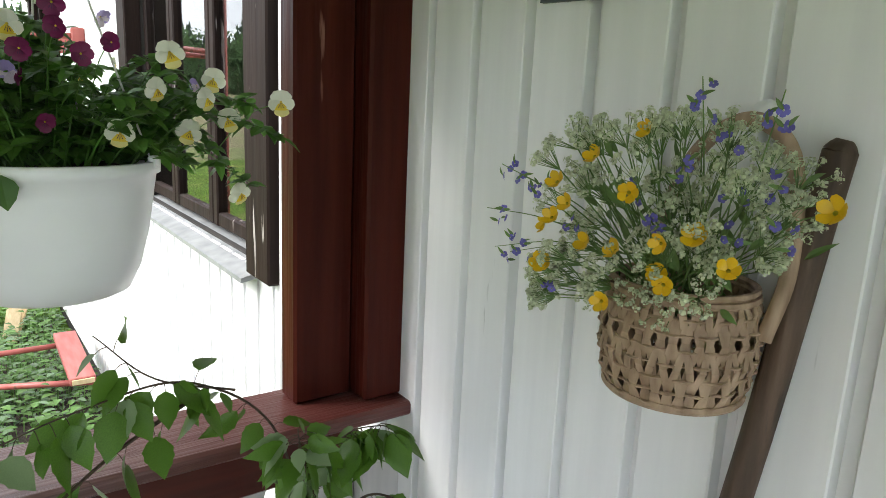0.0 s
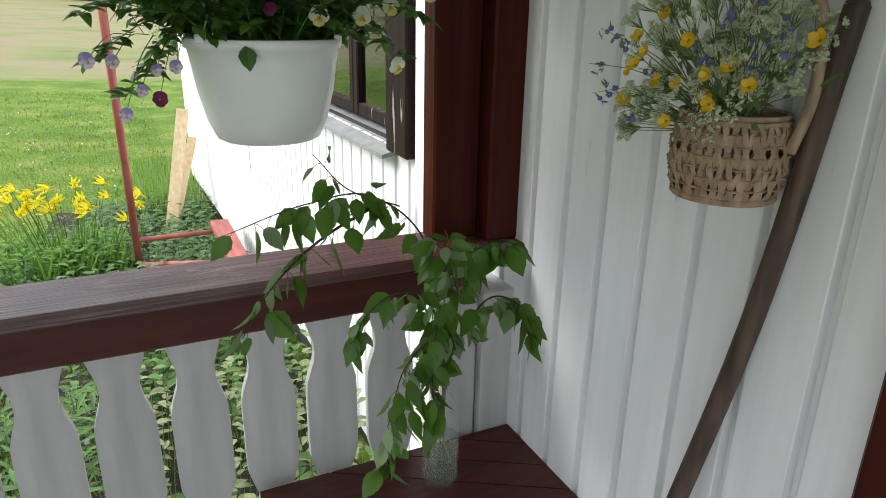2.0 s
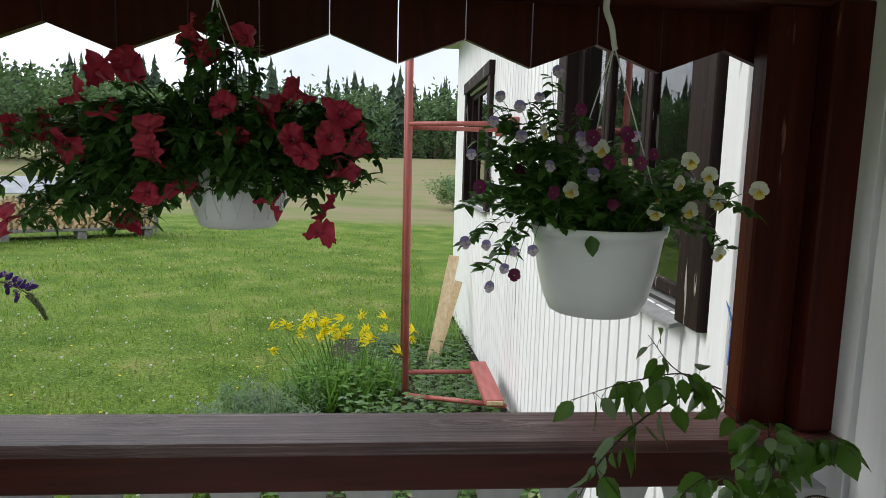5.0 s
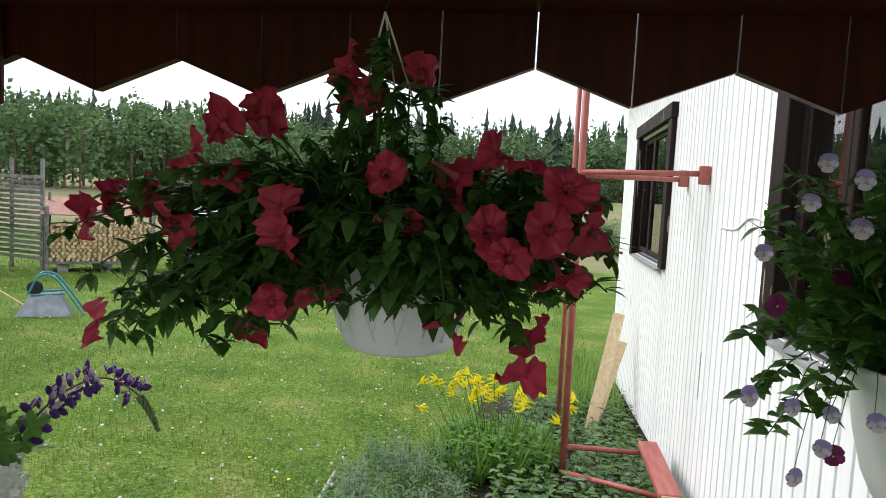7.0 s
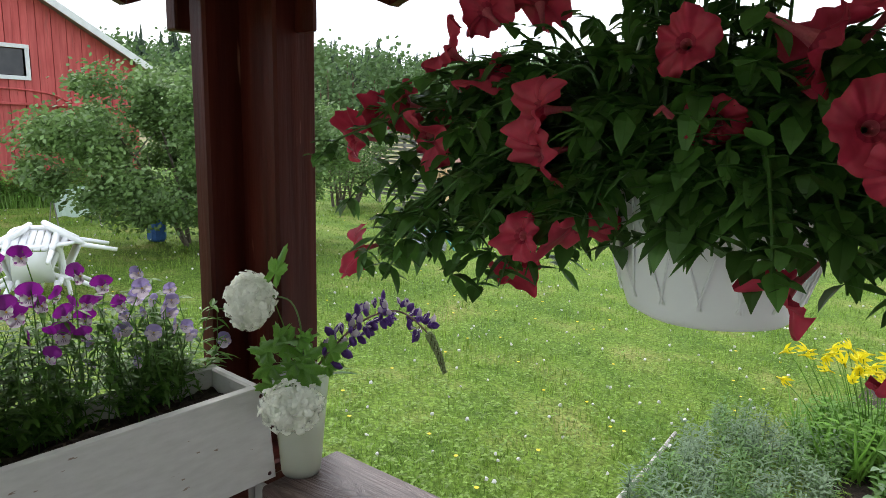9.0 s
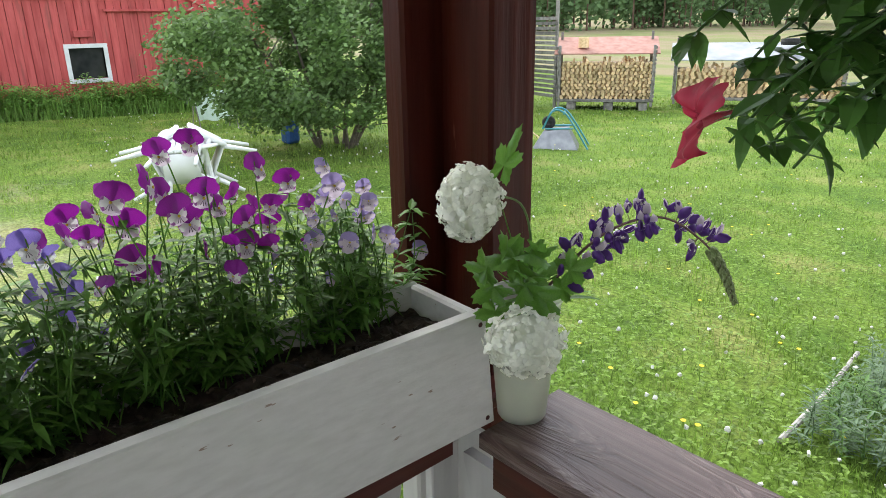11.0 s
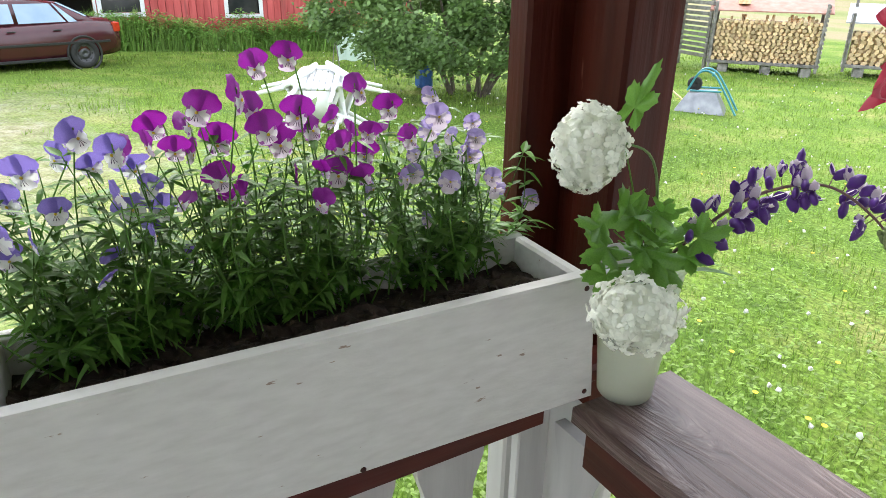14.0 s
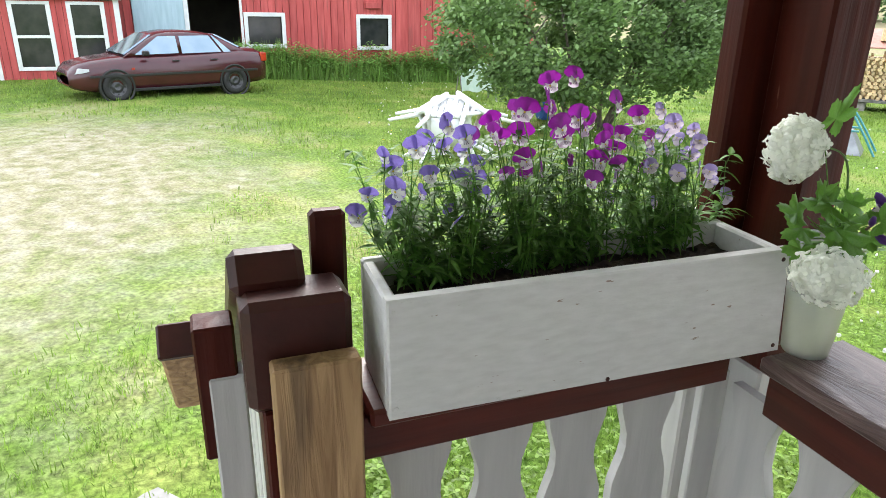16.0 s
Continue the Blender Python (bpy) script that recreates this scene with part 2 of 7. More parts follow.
# assumed white, chosen to throw light down into the porch
CEILING = surface("bounce_white_ceiling", (0.68, 0.68, 0.66), (0.8, 0.8, 0.78), 0.55, (2.5, 30, 30), bump=0.2)
CONCRETE = surface("rough_concrete", (0.2, 0.19, 0.18), (0.36, 0.35, 0.33), 0.85, (7, 7, 7), bump=0.4)
SHEET_ROOF = surface("grey_sheet_metal", (0.32, 0.34, 0.36), (0.5, 0.52, 0.54), 0.4, (3, 3, 3), metal=0.4, bump=0.1)
FLASHING = surface("grey_window_flashing", (0.2, 0.21, 0.21), (0.34, 0.35, 0.35), 0.45, (12, 12, 12), bump=0.1)
# near-black base colour stands in for the shade of unlit rooms
ROOM_SHADE = surface("interior_shade_tone", (0.02, 0.018, 0.016), (0.05, 0.045, 0.04), 0.9, (2, 2, 2), bump=0.0)
GLASS = glassy("window_glass", (0.95, 0.97, 0.97))
PLASTIC_POT = surface("white_plastic_pot", (0.74, 0.75, 0.76), (0.82, 0.83, 0.83), 0.35, (6, 6, 6), bump=0.03)


# ---- mesh building ----
class Build:
    """Gathers points and faces, each face with the number of its material."""

    def __init__(self):
        self.v, self.f, self.m = [], [], []

    def add(self, points, faces, mi=0, at=None):
        b = len(self.v)
        self.v.extend([tuple(at @ V(p)) for p in points] if at else [tuple(p) for p in points])
        self.f.extend([tuple(b + i for i in face) for face in faces])
        self.m.extend([mi] * len(faces))

    def hull(self, points, mi=0, at=None):
        bm = bmesh.new()
        for p in points:
            bm.verts.new(p)
        bmesh.ops.convex_hull(bm, input=bm.verts)
        bmesh.ops.dissolve_limit(bm, angle_limit=0.01, verts=bm.verts, edges=bm.edges)
        bm.verts.index_update()
        self.add([v.co.copy() for v in bm.verts], [[v.index for v in f.verts] for f in bm.faces], mi, at)
        bm.free()

    def box(self, lo, hi, bevel=0.004, mi=0, at=None):
        c = [(a + b) / 2 for a, b in zip(lo, hi)]
        h = [abs(b - a) / 2 for a, b in zip(lo, hi)]
        e = min(bevel, *[k * 0.45 for k in h])
        pts = []
        for sx in (-1, 1):
            for sy in (-1, 1):
                for sz in (-1, 1):
                    for k in range(3):
                        d = [h[0] - e, h[1] - e, h[2] - e]
                        d[k] += e
                        pts.append((c[0] + sx * d[0], c[1] + sy * d[1], c[2] + sz * d[2]))
        self.hull(pts, mi, at)

    def prism(self, outline, lo, hi, place, mi=0):
        """A closed outline (u, v), pushed from lo to hi; place(u, v, w) gives the point."""
        k = len(outline)
        pts = [place(u, v, lo) for u, v in outline] + [place(u, v, hi) for u, v in outline]
        faces = [tuple(range(k)), tuple(range(2 * k - 1, k - 1, -1))] + [(i, i + k, (i + 1) % k + k, (i + 1) % k) for i in range(k)]
        self.add(pts, faces, mi)

    def lathe(self, profile, centre=(0, 0, 0), n=32, mi=0, at=None, wave=None):
        pts, faces = [], []
        for j, (r, z) in enumerate(profile):
            for i in range(n):
                a = 2 * math.pi * i / n
                k = wave(a, j) if wave else (1.0, 0.0)
                pts.append((centre[0] + r * k[0] * math.cos(a), centre[1] + r * k[0] * math.sin(a), centre[2] + z + k[1]))
        for j in range(len(profile) - 1):
            for i in range(n):
                faces.append((j * n + i, j * n + (i + 1) % n, (j + 1) * n + (i + 1) % n, (j + 1) * n + i))
        self.add(pts, faces, mi, at)

    def tube(self, path, r0, r1=None, n=6, mi=0, at=None, cap=True):
        r1 = r0 if r1 is None else r1
        path = [V(p) for p in path]
        pts, faces = [], []
        side = None
        for k, p in enumerate(path):
            d = (path[min(k + 1, len(path) - 1)] - path[max(k - 1, 0)]).normalized()
            if side is None:
                side = d.orthogonal().normalized()
            side = (side - d * side.dot(d)).normalized()
            up = d.cross(side)
            r = r0 + (r1 - r0) * k / max(1, len(path) - 1)
            for i in range(n):
                a = 2 * math.pi * i / n
                pts.append(p + (side * math.cos(a) + up * math.sin(a)) * r)
        for k in range(len(path) - 1):
            for i in range(n):
                faces.append((k * n + i, k * n + (i + 1) % n, (k + 1) * n + (i + 1) % n, (k + 1) * n + i))
        if cap:
            faces.append(tuple(range(n - 1, -1, -1)))
            faces.append(tuple(range((len(path) - 1) * n, len(path) * n)))
        self.add(pts, faces, mi, at)

    def leaf(self, base, way, face, length, width, mi=0, bend=0.25, fold=0.2, belly=0.4):
        """A leaf with a midrib fold that droops towards its tip."""
        way, face = V(way).normalized(), V(face)
        side = way.cross(face)
        side = side.normalized() if side.length > 1e-4 else way.orthogonal().normalized()
        face = side.cross(way).normalized()
        base = V(base)
        rows = ((0.0, 0.08), (belly * 0.5, 0.75), (belly, 1.0), (0.72, 0.68), (1.0, 0.03))
        pts, faces = [], []
        for s, w in rows:
            mid = base + way * (length * s) - face * (bend * length * s * s)
            lift = face * (fold * width * 0.5 * w)
            pts += [mid - side * (width * 0.5 * w) + lift, mid, mid + side * (width * 0.5 * w) + lift]
        for r in range(len(rows) - 1):
            for c in (0, 1):
                a = r * 3 + c
                faces.append((a, a + 1, a + 4, a + 3))
        self.add(pts, faces, mi)

    def blade(self, base, tip, width, mi=0):
        base, tip = V(base), V(tip)
        d = tip - base
        side = V((-d.y + 0.001, d.x, 0)).normalized() * width * 0.5
        mid = base + d * 0.55 + V((0, 0, d.length * 0.08))
        self.add([base - side, base + side, mid + side * 0.8, mid - side * 0.8, tip], [(0, 1, 2, 3), (3, 2, 4)], mi)

    def mesh(self, name, mats, smooth=False):
        me = bpy.data.meshes.new(name)
        me.from_pydata(self.v, [], self.f)
        for m in mats if isinstance(mats, (list, tuple)) else [mats]:
            me.materials.append(m)
        me.polygons.foreach_set("material_index", self.m)
        if smooth:
            me.polygons.foreach_set("use_smooth", [True] * len(self.f))
        me.update()
        return me


def part(name, b, mats, parent, label="", smooth=False):
    ob = new(name, b.mesh(name, mats, smooth) if isinstance(b, Build) else b)
    ob.parent = parent
    if parent is not None and parent.matrix_basis != Matrix.Identity(4):
        ob.matrix_parent_inverse = parent.matrix_basis.inverted()
    return tagged(ob, label)


def thing(name, b, mats, label, category, group="", kind="", smooth=False):
    ob = new(name, b.mesh(name, mats, smooth) if b else None)
    return tagged(ob, label, category, group, kind)


def one_box(lo, hi, bevel=0.004, at=None):
    b = Build()
    b.box(lo, hi, bevel, at=at)
    return b


def ground_z(x, y):
    s = 0.065 + 0.003 * max(-8.0, min(0.0, x))
    z = -0.45 - max(0.0, min(11.0, y)) * s
    if y > 26:
        z += 3.2 * min(1.0, ((y - 26) / 100.0)) ** 1.3
    if x < -24:
        z += 0.02 * (-24 - x)
    return z


# ---- porch and house ----
WX = 0.728          # face of the house wall
PITCH = 0.134       # one siding board
RZ = 0.953          # top of the rails
SILL1, SILL2 = (1.985, 3.72, 1.05, 2.5), (7.05, 9.02, 1.08, 2.5)

house = thing("wall_east", None, None, "white painted wooden house wall with vertical boards", "wall", kind="structure")
# walls and rooms behind the boards, room shade painted into their colour
core = Build()
HOUSE_N = 10.75


def wall_base(y):
    return -0.5 if y < 3.5 else -0.5 - 0.065 * (y - 3.5)


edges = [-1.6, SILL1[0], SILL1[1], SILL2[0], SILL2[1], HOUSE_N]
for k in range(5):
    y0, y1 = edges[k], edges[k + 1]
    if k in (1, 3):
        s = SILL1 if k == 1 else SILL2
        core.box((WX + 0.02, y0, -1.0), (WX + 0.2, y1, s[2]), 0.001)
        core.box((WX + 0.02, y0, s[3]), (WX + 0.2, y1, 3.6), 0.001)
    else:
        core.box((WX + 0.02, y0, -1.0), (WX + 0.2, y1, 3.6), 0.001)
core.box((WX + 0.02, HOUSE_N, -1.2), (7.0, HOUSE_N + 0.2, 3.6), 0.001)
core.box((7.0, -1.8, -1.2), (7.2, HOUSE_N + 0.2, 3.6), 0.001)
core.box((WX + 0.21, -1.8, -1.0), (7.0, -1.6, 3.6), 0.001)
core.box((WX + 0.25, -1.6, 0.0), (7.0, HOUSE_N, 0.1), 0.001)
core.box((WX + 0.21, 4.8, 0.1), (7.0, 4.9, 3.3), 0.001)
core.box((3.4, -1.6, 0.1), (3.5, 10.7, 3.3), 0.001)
part("wall_core", core, ROOM_SHADE, house)
y = 0.539 - 16 * PITCH
k = 0
while y < HOUSE_N - 0.1:
    y0, y1 = y + 0.0115, y + PITCH - 0.0115
    spans = [(wall_base(y), 3.55)]
    for s in (SILL1, SILL2):
        if y1 > s[0] and y0 < s[1]:
            spans = [(wall_base(y), s[2] - 0.01), (s[3] + 0.01, 3.55)]
    for z0, z1 in spans:
        b = Build()
        b.box((WX - 0.006, y0, z0), (WX + 0.022, y1, z1), 0.002)
        part("siding_board", b, WHITE_V, house)
    b = Build()
    for z0, z1 in spans:
        b.box((WX + 0.017, y - 0.018, z0 + 0.004), (WX + 0.024, y + 0.018, z1 - 0.004), 0.002)
    part("joint_strip", b, WHITE_V, house)
    y += PITCH
    k += 1
foundation = Build()
foundation.prism([(-1.6, -1.2), (HOUSE_N + 0.15, -1.6), (HOUSE_N + 0.15, -0.85), (3.5, -0.42), (-1.6, -0.42)], WX + 0.06, WX + 0.3, lambda u, v, w: (w, u, v))
part("plinth", foundation, CONCRETE, house, "dark grey concrete plinth")
eave = Build()
eave.box((WX - 0.55, -1.8, 3.5), (7.6, HOUSE_N + 0.5, 3.62), 0.01)
eave.prism([(WX - 0.6, 3.6), (4.0, 5.3), (7.8, 3.6), (7.8, 3.7), (4.0, 5.42), (WX - 0.6, 3.7)], -1.9, HOUSE_N + 0.6, lambda u, v, w: (u, w, v))
thing("roof", eave, SHEET_ROOF, "grey sheet metal roof of the white house", "roof", kind="structure")


def house_window(name, s, mullions, label):
    y0, y1, z0, z1 = s
    top = thing(name, None, None, label, "window", kind="structure")
    w = 0.19
    trim = one_box((WX - 0.055, y0 - w, z0 - 0.012), (WX + 0.03, y0, z1 + 0.04), 0.006)
    part("trim_board", trim, DARK_BROWN, top, "dark brown peeling trim board")
    part("trim_board", one_box((WX - 0.055, y1, z0 - 0.04), (WX + 0.03, y1 + w, z1 + 0.04), 0.006), DARK_BROWN, top)
    part("head_board", one_box((WX - 0.07, y0 - w - 0.02, z1 + 0.04), (WX + 0.03, y1 + w + 0.02, z1 + 0.19), 0.006), DARK_BROWN, top)
    sill = Build()
    sill.prism([(WX - 0.07, z0 - 0.03), (WX + 0.12, z0 + 0.02), (WX + 0.12, z0 - 0.01), (WX - 0.07, z0 - 0.045)], y0 + 0.003, y1 - 0.003, lambda u, v, k: (u, k, v))
    part("window_sill", sill, FLASHING, top, "grey sheet metal sill")
    cuts = [y0] + mullions + [y1]
    for a, c in zip(cuts, cuts[1:]):
        fr = Build()
        f = 0.055
        fr.box((WX + 0.035, a + 0.003, z0 + 0.03), (WX + 0.085, a + f, z1 - 0.003), 0.006)
        fr.box((WX + 0.035, c - f, z0 + 0.03), (WX + 0.085, c - 0.003, z1 - 0.003), 0.006)
        fr.box((WX + 0.038, a + f, z0 + 0.03), (WX + 0.083, c - f, z0 + 0.03 + f), 0.006)
        fr.box((WX + 0.038, a + f, z1 - f), (WX + 0.083, c - f, z1 - 0.005), 0.006)
        part("window_frame", fr, DARK_BROWN, top)
        pane = part("pane", one_box((WX + 0.056, a + f - 0.01, z0 + 0.07), (WX + 0.062, c - f + 0.01, z1 - f + 0.01), 0.001), GLASS, top)
        pane.visible_shadow = False
    return top


house_window("window_1", SILL1, [2.62, 3.2], "three-part dark brown house window reflecting the forest")
house_window("window_2", SILL2, [8.35], "dark brown trimmed window of the white house")
b = Build()
b.box((WX - 0.03, 1.5, -0.3), (WX - 0.002, 1.59, 3.4), 0.004)
b.box((WX - 0.03, 1.64, -0.3), (WX - 0.002, 1.775, 3.4), 0.004)
thing("trim", b, WHITE_V, "white vertical trim boards beside the window", "trim", kind="structure")
b = Build()
b.box((WX - 0.035, 0.02, 0.0), (WX - 0.002, 0.165, 2.06), 0.005)
thing("trim", b, BROWN_Z, "red-brown painted door trim board on the white wall", "trim", kind="structure")

# unseen floor and ceiling of the porch, toned pale to bounce light inside
floor = thing("floor", None, None, "unseen porch floor boards, grey raised to bounce light", "floor", kind="structure")
for i in range(23):
    x0 = -1.72 + i * 0.106
    part("floor_board", one_box((x0, -1.55, -0.03), (x0 + 0.1, 1.3, 0.0), 0.003), PORCH_BOARD, floor)
part("floor_frame", one_box((-1.7, -1.5, -0.22), (0.72, 1.28, -0.04), 0.01), CONCRETE, floor)
b = Build()
for i in range(26):
    b.box((-1.95, -1.7 + i * 0.12, 2.13), (WX - 0.004, -1.7 + i * 0.12 + 0.115, 2.16), 0.004)
b.box((-2.05, -1.8, 2.16), (WX - 0.004, 1.55, 2.3), 0.01)
thing("ceiling", b, CEILING, "unseen boarded porch ceiling, white to bounce light", "ceiling", kind="structure")

# out of view, added at half height to limit southern light
thing("wall_south", one_box((-1.7, -1.7, -0.5), (WX - 0.002, -1.56, 0.95), 0.01), WHITE_V, "unseen low wall added to hold back light from the south", "wall", kind="structure")

# corner posts
post = thing("corner_post", None, None, "red-brown painted corner post against the white wall", "post", kind="structure")
part("outer_stud", one_box((0.503, 1.2, RZ + 0.001), (0.632, 1.27, 2.0), 0.006), BROWN_Z, post)
part("inner_stud", one_box((0.634, 1.145, RZ + 0.001), (0.727, 1.25, 2.0), 0.006), BROWN_Z, post)
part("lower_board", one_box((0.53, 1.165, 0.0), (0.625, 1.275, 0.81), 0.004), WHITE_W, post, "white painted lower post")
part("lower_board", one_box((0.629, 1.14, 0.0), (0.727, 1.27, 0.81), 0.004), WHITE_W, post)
post = thing("corner_post", None, None, "red-brown worn corner post by the planter box", "post", kind="structure")
PX0, PY0 = -1.725, 1.235
part("outer_stud", one_box((PX0, PY0, 0.832), (PX0 + 0.117, PY0 + 0.105, 2.0), 0.006), BROWN_Z, post)
part("inner_stud", one_box((PX0 - 0.055, PY0 - 0.075, 0.832), (PX0 - 0.003, PY0 + 0.03, 2.0), 0.006), BROWN_Z, post)
part("lower_board", one_box((PX0 + 0.004, PY0 + 0.004, 0.0), (PX0 + 0.113, PY0 + 0.1, 0.83), 0.005), WHITE_W, post, "white painted lower post")
part("lower_board", one_box((PX0 - 0.055, PY0 - 0.075, 0.0), (PX0 + 0.001, PY0 + 0.03, 0.83), 0.005), WHITE_W, post)

part("bracket", one_box((-1.606, 1.282, 1.805), (-1.553, 1.297, 1.988), 0.004), BROWN_Z, post)
part("bracket", one_box((-1.846, 1.15, 1.808), (-1.808, 1.215, 1.988), 0.004), BROWN_Z, post)

# beams and the pointed boards under them
beams = thing("beam", None, None, "dark red-brown roof beams over the railings", "beam", kind="structure")
part("front_beam", one_box((-1.8, 1.17, 1.99), (0.727, 1.296, 2.128), 0.006), BROWN_X, beams)
part("side_beam", one_box((-1.78, -1.5, 1.99), (-1.66, 1.168, 2.128), 0.006), BROWN_Y, beams)
valance = thing("valance", None, None, "dark brown roof valance of slanted-cut boards", "valance", kind="structure")
TIP, PEAK = 1.838, 1.9
for k in range(15):
    x0 = -1.696 + 0.1645 * k
    x1 = x0 + 0.1635
    if x1 > 0.727:
        break
    a, c = (PEAK, TIP) if k % 2 == 1 else (TIP, PEAK)
    b = Build()
    b.prism([(x0 + 0.001, a), (x1 - 0.001, c), (x1 - 0.001, 2.12), (x0 + 0.001, 2.12)], 1.3, 1.322, lambda u, v, w: (u, w, v))
    part("valance_board", b, BROWN_Z, valance)
for k in range(16):
    y1 = 1.2 - 0.1613 * k
    y0 = y1 - 0.16
    a, c = (PEAK, TIP) if k % 2 == 1 else (TIP, PEAK)
    b = Build()
    b.prism([(y0 + 0.001, a), (y1 - 0.001, c), (y1 - 0.001, 2.12), (y0 + 0.001, 2.12)], -1.806, -1.784, lambda u, v, w: (w, u, v))
    part("valance_board", b, BROWN_Z, valance)

# railings
SHAPE = ((0.809, 0.0615), (0.79, 0.06), (0.762, 0.0515), (0.735, 0.0435), (0.705, 0.042), (0.68, 0.046), (0.65, 0.056), (0.62, 0.064), (0.58, 0.0655),
         (0.44, 0.0655), (0.4, 0.064), (0.37, 0.056), (0.34, 0.046), (0.315, 0.042), (0.285, 0.0435), (0.258, 0.0515), (0.23, 0.06), (0.2, 0.0655), (0.08, 0.0655))
OUTLINE = [(w, z) for z, w in SHAPE] + [(-w, z) for z, w in reversed(SHAPE)]


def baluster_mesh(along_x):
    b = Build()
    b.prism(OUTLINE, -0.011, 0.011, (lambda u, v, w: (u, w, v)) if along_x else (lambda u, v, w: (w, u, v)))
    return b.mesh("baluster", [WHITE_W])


rail = thing("railing_front", None, None, "porch railing with red-brown handrail and white cut-out boards", "railing", kind="structure")
part("handrail", one_box((-1.503, 1.1, 0.922), (0.731, 1.296, RZ), 0.006), RAIL_TOP, rail, "weathered brown handrail board with knots")
part("rail_beam", one_box((-1.52, 1.15, 0.81), (0.628, 1.25, 0.92), 0.005), BROWN_X, rail)
part("bottom_rail", one_box((-1.6, 1.17, 0.1), (0.529, 1.24, 0.18), 0.005), BROWN_X, rail)
bm_x = baluster_mesh(True)
for k in range(13):
    ob = part("baluster", bm_x, None, rail)
    ob.location = (-1.566 + 0.162 * k, 1.2, 0)
side = thing("railing_side", None, None, "porch railing under the planter with white cut-out boards", "railing", kind="structure")
part("handrail", one_box((-1.73, 0.42, 0.921), (-1.56, 1.296, RZ - 0.001), 0.006), BROWN_Y, side)
part("rail_beam", one_box((-1.7, 0.41, 0.832), (-1.605, 1.148, 0.919), 0.005), BROWN_Y, side)
bm_y = baluster_mesh(False)
for k in range(4):
    ob = part("baluster", bm_y, None, side)
    ob.location = (-1.65, 0.52 + 0.158 * k, 0)
part("end_board", one_box((-1.662, 1.125, 0.08), (-1.64, 1.19, 0.83), 0.003), WHITE_W, side)

# ---- ground ----
m, n, l = tree_of("lawn_and_field")
out, pr = n.new("ShaderNodeOutputMaterial"), n.new("ShaderNodeBsdfPrincipled")
co = n.new("ShaderNodeTexCoord")


def noise_node(scale, detail=6.0):
    t = n.new("ShaderNodeTexNoise")
    t.inputs["Scale"].default_value, t.inputs["Detail"].default_value = scale, detail
    l.new(co.outputs["Object"], t.inputs["Vector"])
    return t


def ramp(source, stops):
    r = n.new("ShaderNodeValToRGB")
    while len(r.color_ramp.elements) < len(stops):
        r.color_ramp.elements.new(0.5)
    for e, (p, c) in zip(r.color_ramp.elements, stops):
        e.position, e.color = p, (*c, 1)
    l.new(source, r.inputs["Fac"])
    return r.outputs["Color"]


def blend(fac, a, b):
    x = n.new("ShaderNodeMixRGB")
    l.new(fac, x.inputs["Fac"])
    l.new(a, x.inputs["Color1"])
    l.new(b, x.inputs["Color2"])
    return x.outputs["Color"]


def maths(op, a, b):
    x = n.new("ShaderNodeMath")
    x.operation = op
    for i, s in enumerate((a, b)):
        if isinstance(s, (int, float)):
            x.inputs[i].default_value = s
        else:
            l.new(s, x.inputs[i])
    return x.outputs[0]


grass_col = ramp(noise_node(1.1).outputs["Fac"], [(0.3, (0.09, 0.168, 0.027)), (0.52, (0.156, 0.244, 0.04)), (0.75, (0.275, 0.292, 0.09))])
fine = ramp(noise_node(30).outputs["Fac"], [(0.3, (0.42, 0.42, 0.42)), (0.7, (1.3, 1.3, 1.3))])
mul = n.new("ShaderNodeMixRGB")
mul.blend_type, mul.inputs["Fac"].default_value = "MULTIPLY", 1.0
l.new(grass_col, mul.inputs["Color1"])
l.new(fine, mul.inputs["Color2"])
sand_col = ramp(noise_node(5, 9).outputs["Fac"], [(0.3, (0.19, 0.19, 0.09)), (0.5, (0.31, 0.28, 0.19)), (0.7, (0.4, 0.365, 0.3))])
row_map, row_noise = n.new("ShaderNodeMapping"), n.new("ShaderNodeTexNoise")
row_map.inputs["Scale"].default_value, row_map.inputs["Rotation"].default_value = (0.06, 0.4, 1.0), (0, 0, 0.2)
row_noise.inputs["Scale"].default_value, row_noise.inputs["Detail"].default_value = 1.0, 7.0
l.new(co.outputs["Object"], row_map.inputs["Vector"])
l.new(row_map.outputs["Vector"], row_noise.inputs["Vector"])
field_col = ramp(maths("ADD", maths("MULTIPLY", row_noise.outputs["Fac"], 0.45), maths("MULTIPLY", noise_node(0.14, 9).outputs["Fac"], 0.55)), [(0.3, (0.14, 0.18, 0.06)), (0.45, (0.22, 0.235, 0.1)), (0.53, (0.28, 0.23, 0.145)), (0.62, (0.225, 0.25, 0.1)), (0.75, (0.31, 0.255, 0.165))])
sep = n.new("ShaderNodeSeparateXYZ")
l.new(co.outputs["Object"], sep.inputs[0])
dist = n.new("ShaderNodeVectorMath")
dist.operation = "DISTANCE"
flat = n.new("ShaderNodeCombineXYZ")
l.new(maths("MULTIPLY", sep.outputs["X"], 0.75), flat.inputs[0])
l.new(sep.outputs["Y"], flat.inputs[1])
l.new(flat.outputs[0], dist.inputs[0])
dist.inputs[1].default_value = (-7.0, -2.2, 0)
rough_edge = maths("ADD", maths("MULTIPLY", noise_node(0.8, 8).outputs["Fac"], 4.6), maths("MULTIPLY", noise_node(9.0, 6).outputs["Fac"], 2.2))
patch = ramp(maths("MULTIPLY", maths("ADD", dist.outputs["Value"], rough_edge), 0.1), [(0.5, (0.92, 0.92, 0.92)), (0.84, (0, 0, 0))])
